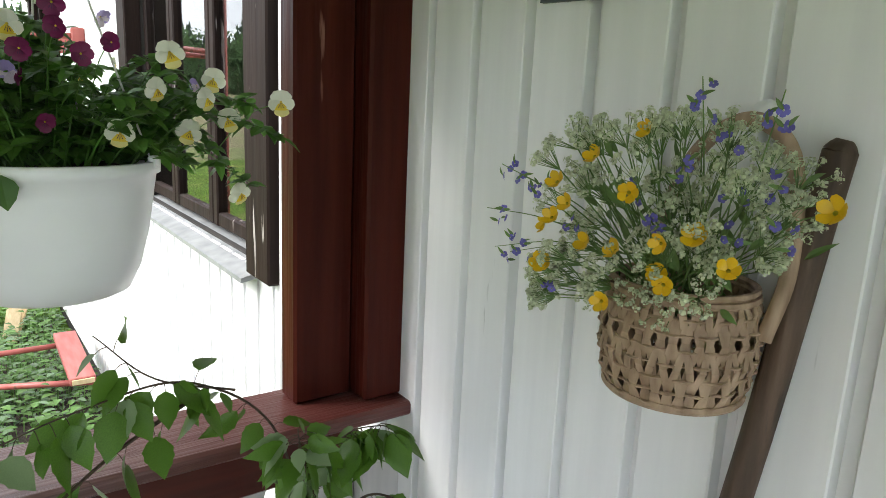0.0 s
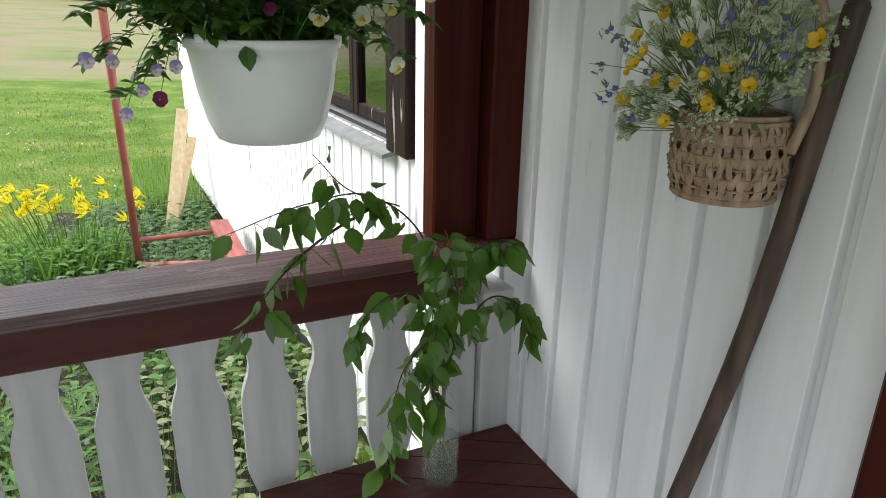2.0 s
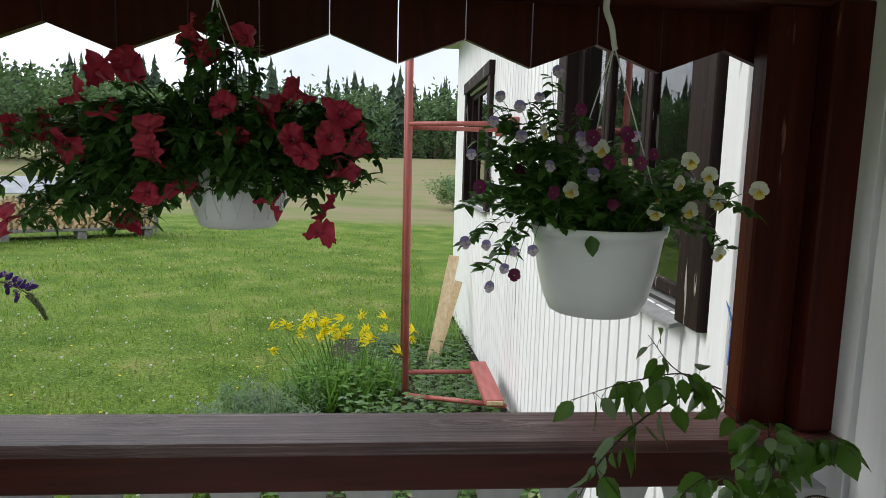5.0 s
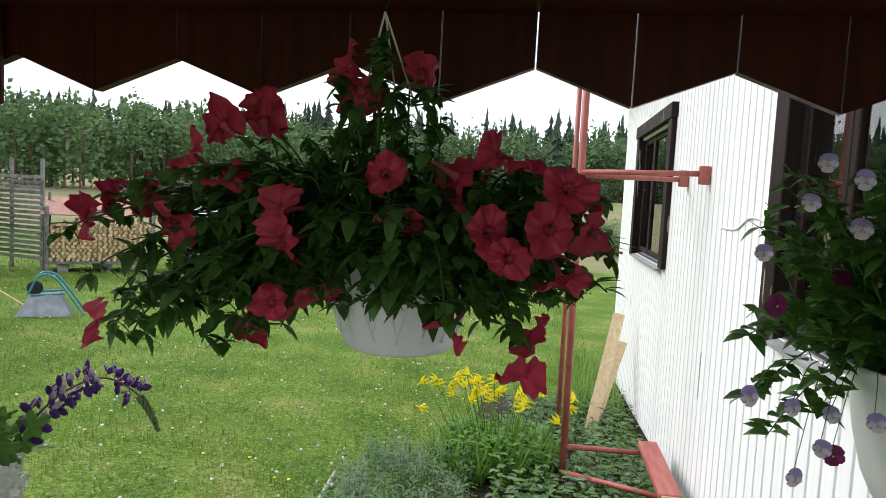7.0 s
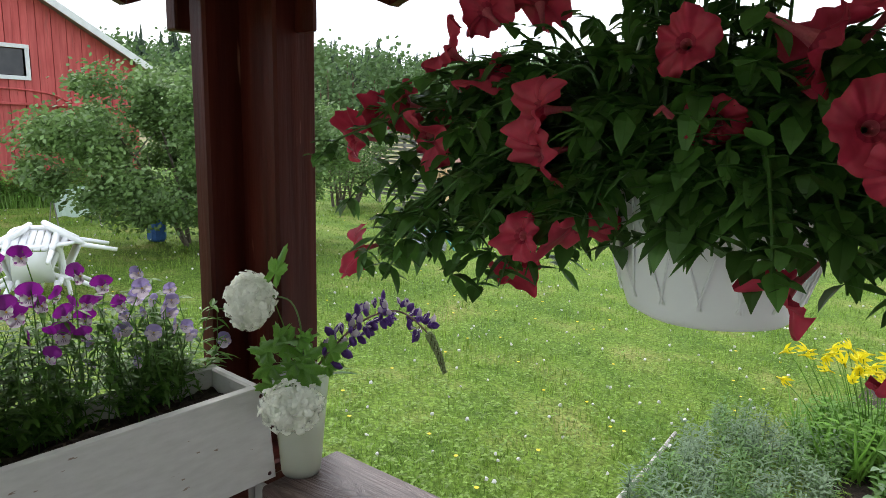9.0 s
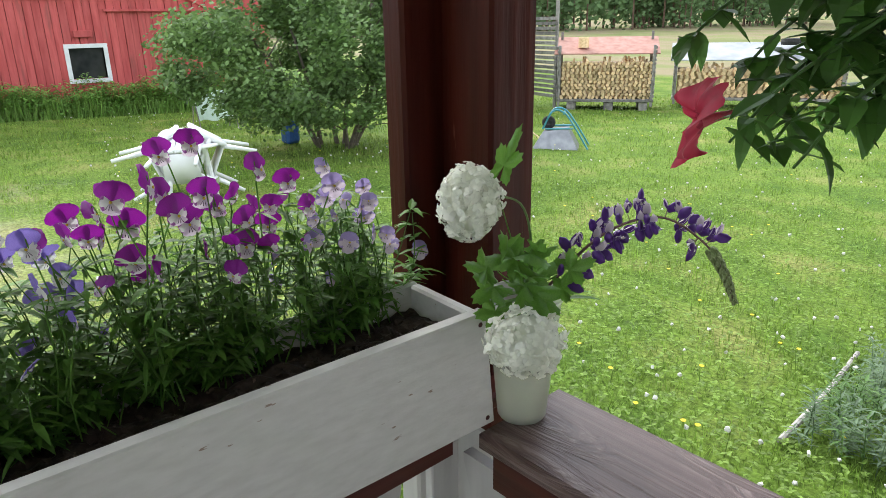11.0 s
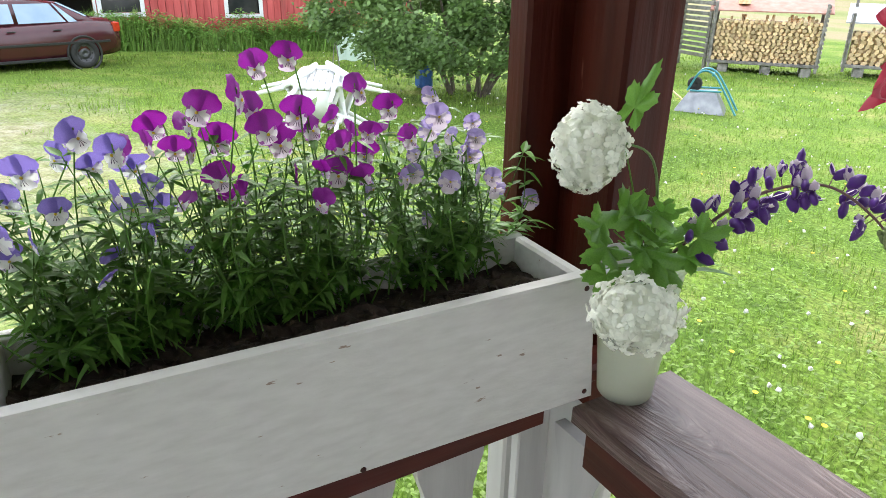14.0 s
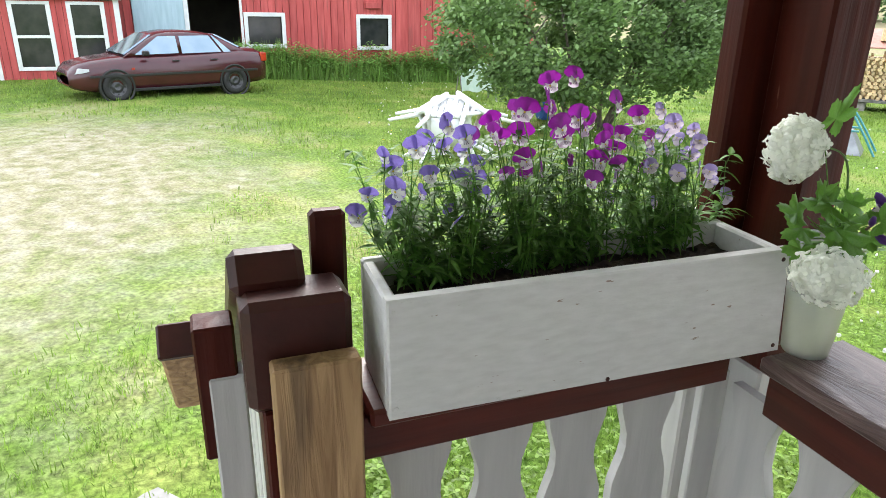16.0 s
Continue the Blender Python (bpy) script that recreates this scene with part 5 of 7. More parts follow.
# ---- ornament on the wall ----
ORNAMENT = surface("dark_painted_cutout", (0.03, 0.045, 0.045), (0.1, 0.13, 0.15), 0.55, (5, 5, 9), bump=0.1)
b = Build()
b.prism([(0.778, 1.722), (0.776, 1.75), (0.74, 1.768), (0.695, 1.794), (0.66, 1.84), (0.6, 1.86), (0.53, 1.83), (0.5, 1.77), (0.52, 1.722), (0.61, 1.715)], WX - 0.014, WX - 0.003, lambda u, v, w: (w, u, v))
thing("wall_ornament", b, ORNAMENT, "flat dark painted wooden cut-out on the white wall", "ornament")

# ---- hanging pots ----
def hanger(parent, hook, rim, spread, mat):
    for k in range(3):
        a = -0.5 + k * 2.094
        b = Build()
        b.tube([hook, (rim[0] + spread * math.cos(a), rim[1] + spread * math.sin(a), rim[2])], 0.0016, 0.0016, 5)
        part("cord", b, mat, parent, "thin white plastic cord")


CORD = surface("white_cord", (0.6, 0.6, 0.58), (0.72, 0.72, 0.7), 0.5, (20, 20, 20), bump=0.05)
pot = thing("hanging_pot", None, None, "smooth white plastic hanging pot with violas", "pot")
PC = (0.093, 1.15, 1.26)
b = Build()
b.lathe([(0.0, 0.0), (0.094, 0.0), (0.106, 0.006), (0.122, 0.04), (0.137, 0.1), (0.146, 0.16), (0.15, 0.184), (0.156, 0.186), (0.157, 0.203), (0.153, 0.205), (0.146, 0.186), (0.133, 0.1), (0.1, 0.012), (0.0, 0.012)], PC, 48)
part("pot_shell", b, PLASTIC_POT, pot, smooth=True)
b = Build()
b.lathe([(0.0, 0.196), (0.08, 0.196), (0.144, 0.19)], PC, 32)
part("soil", b, SOIL, pot)
for k in range(3):
    a = -0.5 + k * 2.094
    b = Build()
    b.box((-0.012, -0.006, -0.008), (0.012, 0.006, 0.01), 0.003, at=Matrix.Translation((PC[0] + 0.153 * math.cos(a), PC[1] + 0.153 * math.sin(a), PC[2] + 0.203)) @ Matrix.Rotation(a + 1.57, 4, "Z"))
    part("clip", b, PLASTIC_POT, pot)
hanger(pot, (0.1, 1.13, 1.87), (PC[0], PC[1], PC[2] + 0.203), 0.15, CORD)
b = Build()
b.tube(curve([(0.085, 1.13, 2.0), (0.075, 1.125, 1.95), (0.09, 1.125, 1.91), (0.1, 1.13, 1.87), (0.105, 1.13, 1.86)], 5), 0.008, 0.006, 8)
part("hook", b, CORD, pot, "white plastic hook")

POT_GREEN = leafy("pot_viola_leaf", (0.05, 0.14, 0.022), (0.13, 0.28, 0.05), 0.42, 0.38, 30, 0.4)
rng = random.Random(61)
vp = thing("viola_plant", None, None, "trailing violas in cream, lilac and wine red in the hanging pot", "flowers")
g = Build()
soil_top = V((PC[0], PC[1], PC[2] + 0.195))


def round_leaves(g, p, rng, k, size):
    for _ in range(k):
        a = rng.uniform(0, 6.28)
        w = V((math.cos(a), math.sin(a), rng.uniform(-0.6, 0.7)))
        g.leaf(p, w, (w.x * 0.3, w.y * 0.3 - 0.3, 1), size * rng.uniform(0.7, 1.3), size * rng.uniform(0.5, 0.8), bend=rng.uniform(0.1, 0.5))


def trailing(g, rng, base, tip, arch, n_leaf, size, per=2):
    path = curve([base, base * 0.6 + tip * 0.4 + V((0, 0, arch)), base * 0.2 + tip * 0.8 + V((0, 0, arch * 0.5)), tip], 6)
    g.tube(path, 0.0016, 0.0007, 4, cap=False)
    for j in range(n_leaf):
        round_leaves(g, path[min(len(path) - 1, int((0.15 + 0.85 * (j + rng.random()) / n_leaf) * (len(path) - 1)))], rng, per, size)
    return path


for i in range(170):
    a = rng.uniform(0, 6.28)
    r = rng.uniform(0.05, 1.0)
    tip = soil_top + V((0.26 * r * math.cos(a), 0.2 * r * math.sin(a), rng.uniform(0.0, 0.2) * (1.15 - 0.55 * r)))
    trailing(g, rng, soil_top + V((0.11 * r * math.cos(a), 0.11 * r * math.sin(a), 0)), tip, rng.uniform(0.0, 0.06), 8, 0.03)
for x, z, k in ((-0.23, 1.42, 1), (-0.18, 1.35, 1), (-0.13, 1.4, 1), (-0.24, 1.5, 1), (0.4, 1.55, 1), (0.37, 1.42, 1), (0.33, 1.48, 1), (0.3, 1.55, 1), (0.43, 1.5, 1), (-0.05, 1.8, 0), (-0.1, 1.74, 0), (-0.15, 1.7, 0), (-0.19, 1.62, 0), (0.02, 1.72, 0), (-0.08, 1.66, 0)):
    trailing(g, rng, soil_top + V((0.1 * (1 if x > 0.1 else -1), rng.uniform(-0.1, 0.05), 0.0)), V((x, 1.07 + rng.uniform(-0.03, 0.06), z)), 0.06 if k else 0.0, 20, 0.03)
for i in range(60):
    tip = V((-0.09 + rng.uniform(-0.12, 0.1), 1.1 + rng.uniform(-0.06, 0.1), rng.uniform(1.5, 1.76)))
    trailing(g, rng, soil_top + V((-0.06 + rng.uniform(-0.06, 0.06), rng.uniform(-0.08, 0.08), 0)), tip, 0.02, 9, 0.028)
g.leaf((0.03, 1.0, 1.455), (0.1, -0.3, -1), (0, -1, 0.2), 0.045, 0.034, bend=0.1)
for spots, kinds, size in (
        (((0.24, 1.62), (-0.01, 1.55), (0.17, 1.51), (0.32, 1.59), (0.41, 1.56), (0.29, 1.56), (0.28, 1.51), (0.36, 1.41), (0.22, 1.57), (0.05, 1.64), (0.34, 1.53)), CREAM, 0.043),
        (((0.01, 1.72), (0.1, 1.67), (0.1, 1.64), (0.02, 1.66), (-0.2, 1.55), (0.06, 1.61), (0.17, 1.63), (0.13, 1.61), (-0.12, 1.36)), WINE, 0.036),
        (((-0.23, 1.43), (-0.19, 1.43), (-0.18, 1.34), (-0.12, 1.41), (-0.22, 1.62), (-0.17, 1.74), (-0.18, 1.69), (-0.15, 1.38), (-0.09, 1.42), (-0.06, 1.6), (-0.04, 1.8), (-0.09, 1.74), (-0.13, 1.72), (0.02, 1.62), (-0.12, 1.66), (0.15, 1.44)), LAVENDER, 0.03)):
    for x, z in spots:
        p = V((x, 1.04 + rng.uniform(-0.03, 0.05) - (0.02 if 0 < x < 0.25 else 0), z))
        put("flower", rng.choice(kinds), vp, facing(p, (rng.uniform(-0.7, 0.4), -1, rng.uniform(-0.2, 0.4)), size * rng.uniform(0.85, 1.1), rng.uniform(-0.4, 0.4)))
        base = V((p.x * 0.75 + 0.02, 1.12, max(1.47, p.z - 0.1)))
        g.tube(curve([base, (base + p) * 0.5 + V((0, 0, 0.02)), p + V((0, 0.008, 0))], 4), 0.001, 0.0007, 4, cap=False)
for i in range(26):
    a, r = rng.uniform(0, 6.28), rng.uniform(0.3, 1.0)
    p = soil_top + V((0.27 * r * math.cos(a), 0.2 * r * math.sin(a), 0.08 + rng.uniform(-0.03, 0.14)))
    put("flower", rng.choice(rng.choice((CREAM, LAVENDER, WINE))), vp, facing(p, (rng.uniform(-1, 1), rng.uniform(-1, 0.6), 0.2), rng.uniform(0.026, 0.038), 0))
part("stems_and_leaves", g, POT_GREEN, vp)

# petunias
pot2 = thing("hanging_pot", None, None, "white plastic hanging pot with leaf relief under petunias", "pot")
PP = (-0.712, 1.06, 1.455)
b = Build()
b.lathe([(0.0, 0.0), (0.07, 0.0), (0.078, 0.006), (0.083, 0.02), (0.112, 0.125), (0.116, 0.13), (0.112, 0.132), (0.08, 0.02), (0.0, 0.012)], PP, 48, wave=lambda a, j: (1 + (0.012 * math.cos(a * 8) if 2 <= j <= 4 else 0.025 * math.cos(a * 4) if j == 1 else 0), 0))
part("pot_shell", b, PLASTIC_POT, pot2, smooth=True)
b = Build()
for k in range(16):
    b = Build()
    a0, a1 = k * 0.3927, (k + 0.92) * 0.3927 * 1.0
    for s in (1, -1):
        path = [(PP[0] + (0.0845 + 0.028 * t) * math.cos(a0 + s * 0.22 * (1 - t) ** 1.5), PP[1] + (0.0845 + 0.028 * t) * math.sin(a0 + s * 0.22 * (1 - t) ** 1.5), PP[2] + 0.02 + 0.1 * t) for t in (0, 0.25, 0.5, 0.75, 1.0)]
        b.tube(path, 0.0012, 0.001, 5)
    part("relief_leaf", b, PLASTIC_POT, pot2)
b = Build()
b.lathe([(0.0, 0.122), (0.06, 0.122), (0.108, 0.118)], PP, 24)
part("soil", b, SOIL, pot2)
hanger(pot2, (-0.757, 1.08, 1.93), (PP[0], PP[1], PP[2] + 0.13), 0.112, CORD)
b = Build()
b.tube([(-0.757, 1.08, 1.93), (-0.755, 1.1, 1.96), (-0.757, 1.118, 1.992)], 0.003, 0.003, 6)
part("hook", b, DARK_END, pot2)
PET_RED = leafy("petunia_red", (0.26, 0.007, 0.03), (0.68, 0.05, 0.11), 0.5, 0.34, 3.2, 0.45)
PET_DARK = leafy("petunia_throat", (0.26, 0.008, 0.035), (0.42, 0.02, 0.06), 0.5, 0.35, 40, 0.2)
PET_BACK = leafy("petunia_tube_pink", (0.45, 0.06, 0.1), (0.6, 0.14, 0.18), 0.55, 0.4, 40, 0.15)
PET_GREEN = leafy("petunia_leaf", (0.04, 0.11, 0.022), (0.11, 0.24, 0.05), 0.42, 0.42, 25, 0.4)


def petunia_mesh(seed, droop=0.0):
    r = random.Random(seed)
    ph = [r.uniform(0, 6.28) for _ in range(4)]
    prof = [(0.03, 0.72), (0.045, 0.5), (0.062, 0.32), (0.1, 0.17), (0.17, 0.115), (0.26, 0.07), (0.33, 0.038), (0.4, 0.03), (0.46, 0.04), (0.51, 0.065), (0.545, 0.1)]

    def wave(a, j):
        s = max(0.0, (prof[j][0] - 0.15) / 0.395)
        notch = max(0.0, math.cos(5 * a + ph[0])) ** 5
        edge = 1 + s * (-0.11 * notch + 0.03 * math.cos(13 * a + ph[1]) + 0.09 * math.cos(2 * a + ph[2]))
        return edge, s * (0.09 * math.sin(5 * a + ph[2]) + s * 0.07 * math.sin(11 * a + ph[3]) + 0.19 * math.cos(2 * a + ph[1]) + droop * math.cos(a)) + (0.022 * math.cos(10 * a + ph[0]) if 4 <= j <= 9 else 0)
    body = Build()
    body.lathe(prof, n=56, at=Matrix.Rotation(radians(-90), 4, "X"), wave=wave)
    nring = 56
    b = Build()
    b.v, b.f = body.v, body.f
    b.m = [1 if k < 3 * nring else 2 if k < 4 * nring else 0 for k in range(len(body.f))]
    b.lathe([(0.0, 0.0), (0.02, 0.03), (0.0, 0.05)], n=8, mi=1, at=Matrix.Translation((0, 0.14, 0)) @ Matrix.Rotation(radians(90), 4, "X"))
    for k in range(5):
        a = k * 1.2566
        b.leaf((0, 0.62, 0), (0.25 * math.cos(a), -0.6, 0.25 * math.sin(a)), (math.cos(a), 0, math.sin(a)), 0.22, 0.07, mi=3)
    return b.mesh("petunia", [PET_RED, PET_BACK, PET_DARK, PET_GREEN], smooth=True)


PETUNIA = [petunia_mesh(s, d) for s, d in ((1, 0.1), (2, 0.2), (3, 0.3), (4, 0.12), (5, -0.24), (6, 0.26), (7, -0.14))]
rng = random.Random(71)
pet = thing("petunia_plant", None, None, "lush red petunias overflowing the hanging pot", "flowers")
g = Build()
PS = V((PP[0], PP[1], PP[2] + 0.125))


def petunia_leaf(g, p, rng, k, size):
    for _ in range(k):
        a = rng.uniform(0, 6.28)
        w = V((math.cos(a), math.sin(a), rng.uniform(-0.9, 0.6)))
        g.leaf(p, w, (w.x * 0.3, w.y * 0.3, 1), size * rng.uniform(0.5, 1.25), size * rng.uniform(0.4, 0.75), bend=rng.uniform(0.0, 0.6))


def shoot(tip, arch, n, size, per=2, spread=0.09):
    d = V((tip.x - PS.x, tip.y - PS.y, 0))
    base = PS + (d.normalized() if d.length > 0 else V((1, 0, 0))) * min(spread, d.length)
    path = curve([base, base * 0.55 + tip * 0.45 + V((0, 0, arch)), base * 0.15 + tip * 0.85 + V((0, 0, arch * 0.55)), tip], 6)
    g.tube(path, 0.0024, 0.0011, 5, cap=False)
    for j in range(n):
        petunia_leaf(g, path[min(len(path) - 1, int((j + rng.random()) / n * (len(path) - 1)))], rng, per, size)
    return path


for i in range(250):
    a, r = rng.uniform(0, 6.28), math.sqrt(rng.random())
    tip = PS + V((0.31 * r * math.cos(a), (0.22 if math.sin(a) > 0 else 0.155) * r * math.sin(a), rng.uniform(-0.075, 0.15) * (1.1 - 0.45 * r)))
    shoot(tip, rng.uniform(0.02, 0.07), 14, 0.031)
for x, y, z in ((-1.17, 1.0, 1.52), (-1.2, 0.98, 1.58), (-1.1, 0.96, 1.46), (-1.13, 1.02, 1.5), (-1.05, 0.95, 1.45), (-1.0, 0.93, 1.5), (-1.02, 1.0, 1.47), (-0.96, 0.96, 1.46), (-0.54, 0.93, 1.5), (-0.58, 0.92, 1.52), (-0.49, 0.98, 1.54), (-0.62, 0.88, 1.52), (-0.74, 1.0, 1.85), (-0.72, 1.0, 1.8), (-0.8, 1.02, 1.82), (-0.67, 0.98, 1.8), (-0.75, 1.05, 1.88)):
    shoot(V((x, y, z)), 0.07, 20, 0.03)
for i in range(90):
    shoot(V((rng.uniform(-1.16, -0.86), rng.uniform(0.99, 1.22), rng.uniform(1.44, 1.7))), rng.uniform(0.02, 0.08), 16, 0.034)
FLOWERS = (
    ((-0.710, 0.925, 1.697), (0.2, -1, 0.25)), ((-0.682, 0.935, 1.634), (0.3, -1, -0.2)), ((-0.575, 0.895, 1.634), (0.5, -1, 0)),
    ((-0.552, 0.895, 1.605), (0.3, -1, -0.2)), ((-0.615, 0.955, 1.691), (0.9, 0.3, -0.5)), ((-0.570, 0.975, 1.732), (0.6, -0.2, 0.6)),
    ((-0.487, 0.945, 1.691), (0.2, -1, 0.2)), ((-0.509, 0.905, 1.640), (0, -1, -0.3)), ((-0.453, 0.965, 1.639), (0.9, -0.6, -0.1)),
    ((-0.487, 0.955, 1.571), (0.3, -0.7, -0.8)), ((-0.852, 0.925, 1.529), (-0.2, -1, 0.1)), ((-0.855, 0.945, 1.645), (-0.7, -0.8, 0)),
    ((-0.851, 0.945, 1.603), (-0.6, -0.8, -0.3)), ((-0.956, 1.005, 1.686), (-0.5, -0.6, 0.6)), ((-1.025, 1.025, 1.720), (-0.9, -0.3, 0.5)),
    ((-0.986, 1.045, 1.764), (-0.9, 0.2, 0.5)), ((-0.948, 1.105, 1.782), (-0.3, 0.3, 0.8)), ((-0.807, 1.055, 1.851), (-0.7, -0.6, 0.5)),
    ((-0.690, 1.055, 1.838), (0.8, -0.7, -0.2)), ((-0.780, 1.025, 1.806), (-0.6, -0.8, -0.5)), ((-1.028, 0.995, 1.612), (-0.3, -1, -0.3)),
    ((-1.088, 1.025, 1.654), (-0.8, -0.6, 0.3)), ((-1.163, 1.055, 1.648), (-0.9, -0.2, 0.4)), ((-1.157, 1.005, 1.463), (-0.9, -0.5, -0.2)),
    ((-1.201, 1.045, 1.615), (-1, -0.3, 0)), ((-1.041, 1.065, 1.660), (-0.4, -0.5, 0.7)), ((-0.626, 0.925, 1.506), (-0.4, -0.5, -0.8)),
    ((-0.531, 0.945, 1.450), (0.1, -0.4, -1)), ((-0.516, 0.955, 1.505), (0.9, -0.3, -0.2)), ((-0.801, 0.955, 1.531), (0.1, -0.6, -0.9)),
    ((-0.948, 1.085, 1.456), (0.2, 0.4, -0.8)), ((-0.527, 1.145, 1.710), (0.5, 0.6, 0.3)), ((-0.968, 1.175, 1.807), (0.2, 0.8, 0.5)))
for i in range(30):
    shoot(V((rng.uniform(-0.9, -0.66), rng.uniform(0.98, 1.12), rng.uniform(1.7, 1.8))), 0.01, 12, 0.03, spread=0.05)
for i in range(46):
    a = rng.uniform(3.3, 6.1)
    shoot(V((PS.x + 0.17 * math.cos(a), PS.y + 0.15 * math.sin(a), rng.uniform(1.53, 1.61))), rng.uniform(0.015, 0.04), 9, 0.034)
for p, way in FLOWERS:
    p = V(p)
    o = (p - V((-0.76, 1.05, 1.58))).normalized()
    front = V(way).normalized() + V((rng.uniform(-0.15, 0.15), rng.uniform(-0.1, 0.1), rng.uniform(-0.15, 0.15)))
    size = rng.uniform(0.054, 0.07) * (0.86 if p.y < 0.94 else 1.0)
    put("petunia", rng.choice(PETUNIA), pet, facing(p, front, size, rng.uniform(0, 6.28)))
    back = p - front.normalized() * size * 0.62
    shoot(back, 0.03, 7, 0.027)
for i in range(16):
    a = rng.uniform(0, 6.28)
    p = PS + V((0.24 * math.cos(a), 0.15 * math.sin(a), rng.uniform(0.0, 0.12)))
    g.tube([p, p + V((0.02 * math.cos(a), 0.02 * math.sin(a), 0.006)), p + V((0.035 * math.cos(a), 0.035 * math.sin(a), 0.0))], 0.003, 0.001, 5, mi=1)
part("stems_and_leaves", g, [PET_GREEN, PET_BACK], pet)

# ---- yard: scaffold, planks, flower bed ----
SCAF = surface("faded_red_steel", (0.33, 0.075, 0.06), (0.46, 0.13, 0.11), 0.5, (9, 9, 3), bump=0.15, spots=(0.16, 0.07, 0.045), spot_scale=12, spot_at=0.64, spot_wide=0.06)
scaffold = thing("scaffold", None, None, "faded red steel tube scaffold beside the white wall", "scaffold")


def bar(name, a, c, r=0.022):
    b = Build()
    b.tube([a, c], r, r, 10)
    return part(name, b, SCAF, scaffold, smooth=True)


bar("upright", (-0.2, 5.7, ground_z(-0.2, 5.7)), (-0.22, 5.72, 3.9), 0.03)
bar("upright", (-0.19, 7.3, ground_z(-0.2, 7.3)), (-0.2, 7.3, 3.9), 0.026)
bar("cross_bar", (-0.21, 5.7, 1.93), (0.66, 5.4, 1.94))
bar("cross_bar", (-0.21, 5.74, 1.9), (0.66, 6.15, 1.92))
bar("cross_bar", (-0.2, 5.7, -0.37), (0.55, 5.86, -0.42))
bar("cross_bar", (-0.2, 5.66, -0.58), (0.62, 4.95, -0.42))
for y in (5.4, 6.15):
    part("wall_bracket", one_box((0.64, y - 0.03, 1.86), (0.722, y + 0.03, 2.0), 0.008), SCAF, scaffold)
RED_PLANK = surface("red_painted_plank", (0.3, 0.07, 0.06), (0.45, 0.14, 0.12), 0.6, (20, 3, 20), bump=0.2)
part("platform_plank", one_box((0.436, 4.877, -0.395), (0.595, 5.95, -0.34), 0.006), RED_PLANK, scaffold, "red painted platform plank")
part("platform_end", one_box((0.446, 4.862, -0.385), (0.585, 4.875, -0.35), 0.003), NEW_WOOD, scaffold)
for dx, w, top in ((0.0, 0.135, 0.36), (0.08, 0.1, 0.0)):
    b = Build()
    a, c = V((0.18 + dx * 0.4, 7.7 + dx, ground_z(0.2, 7.7))), V((0.5 + dx, 8.35 + dx, top))
    d = (c - a).normalized()
    s = V((0.25, 0.95, 0)).cross(d).normalized()
    f = d.cross(s)
    b.hull([p + s * u * w * 0.5 + f * v * 0.022 for p in (a, c) for u in (-1, 1) for v in (-1, 1)])
    thing("leaning_plank", b, NEW_WOOD, "fresh pale plank leaning on the white wall", "plank", "planks by the wall")
b = Build()
b.tube(curve([(WX - 0.012, 4.95, 1.555), (WX - 0.012, 4.6, 1.56), (WX - 0.012, 4.3, 1.64), (WX - 0.012, 3.9, 1.6)], 8), 0.006, 0.006, 6)
thing("cable", b, CORD, "thin white cable running along the house wall", "cable")
BLUE_P = surface("blue_plastic", (0.02, 0.08, 0.3), (0.04, 0.14, 0.42), 0.4, (20, 20, 20), bump=0.02)
b = Build()
b.tube([(0.66, 1.55, 1.0), (0.69, 1.6, 1.12), (0.7, 1.66, 1.18)], 0.004, 0.003, 8)
thing("blue_brush", b, BLUE_P, "small blue plastic brush hanging by the post", "brush")

GRASS = leafy("grass_blade", (0.14, 0.25, 0.034), (0.27, 0.39, 0.075), 0.6, 0.45, 1.2, 0.4)
HEDGE = leafy("nettle_leaf", (0.16, 0.34, 0.065), (0.3, 0.5, 0.13), 0.6, 0.5, 1.5, 0.4)
GRASS_LONG = leafy("long_grass", (0.16, 0.3, 0.055), (0.29, 0.44, 0.11), 0.6, 0.35, 2.0, 0.3)
BED = leafy("bed_leaf", (0.06, 0.14, 0.03), (0.14, 0.26, 0.065), 0.55, 0.3, 3.0, 0.35)
VARIEG = leafy("variegated_leaf", (0.1, 0.17, 0.05), (0.42, 0.45, 0.24), 0.55, 0.3, 45.0, 0.25)
LUSH = leafy("lily_leaf", (0.1, 0.24, 0.03), (0.2, 0.38, 0.06), 0.55, 0.4, 5.0, 0.3)
SILVER = leafy("silvery_leaf", (0.09, 0.16, 0.08), (0.19, 0.27, 0.15), 0.65, 0.25, 3.0, 0.25)
LILY_Y = leafy("lily_yellow", (0.82, 0.68, 0.015), (0.86, 0.76, 0.03), 0.45, 0.35, 30, 0.06)
rng = random.Random(81)


def sand(x, y):
    d = math.hypot((x + 9.33) * 0.75, y + 2.2)
    return d + 5.0 * (0.5 + 0.5 * noise.noise(V((x * 0.8, y * 0.8, 0)))) - 0.4


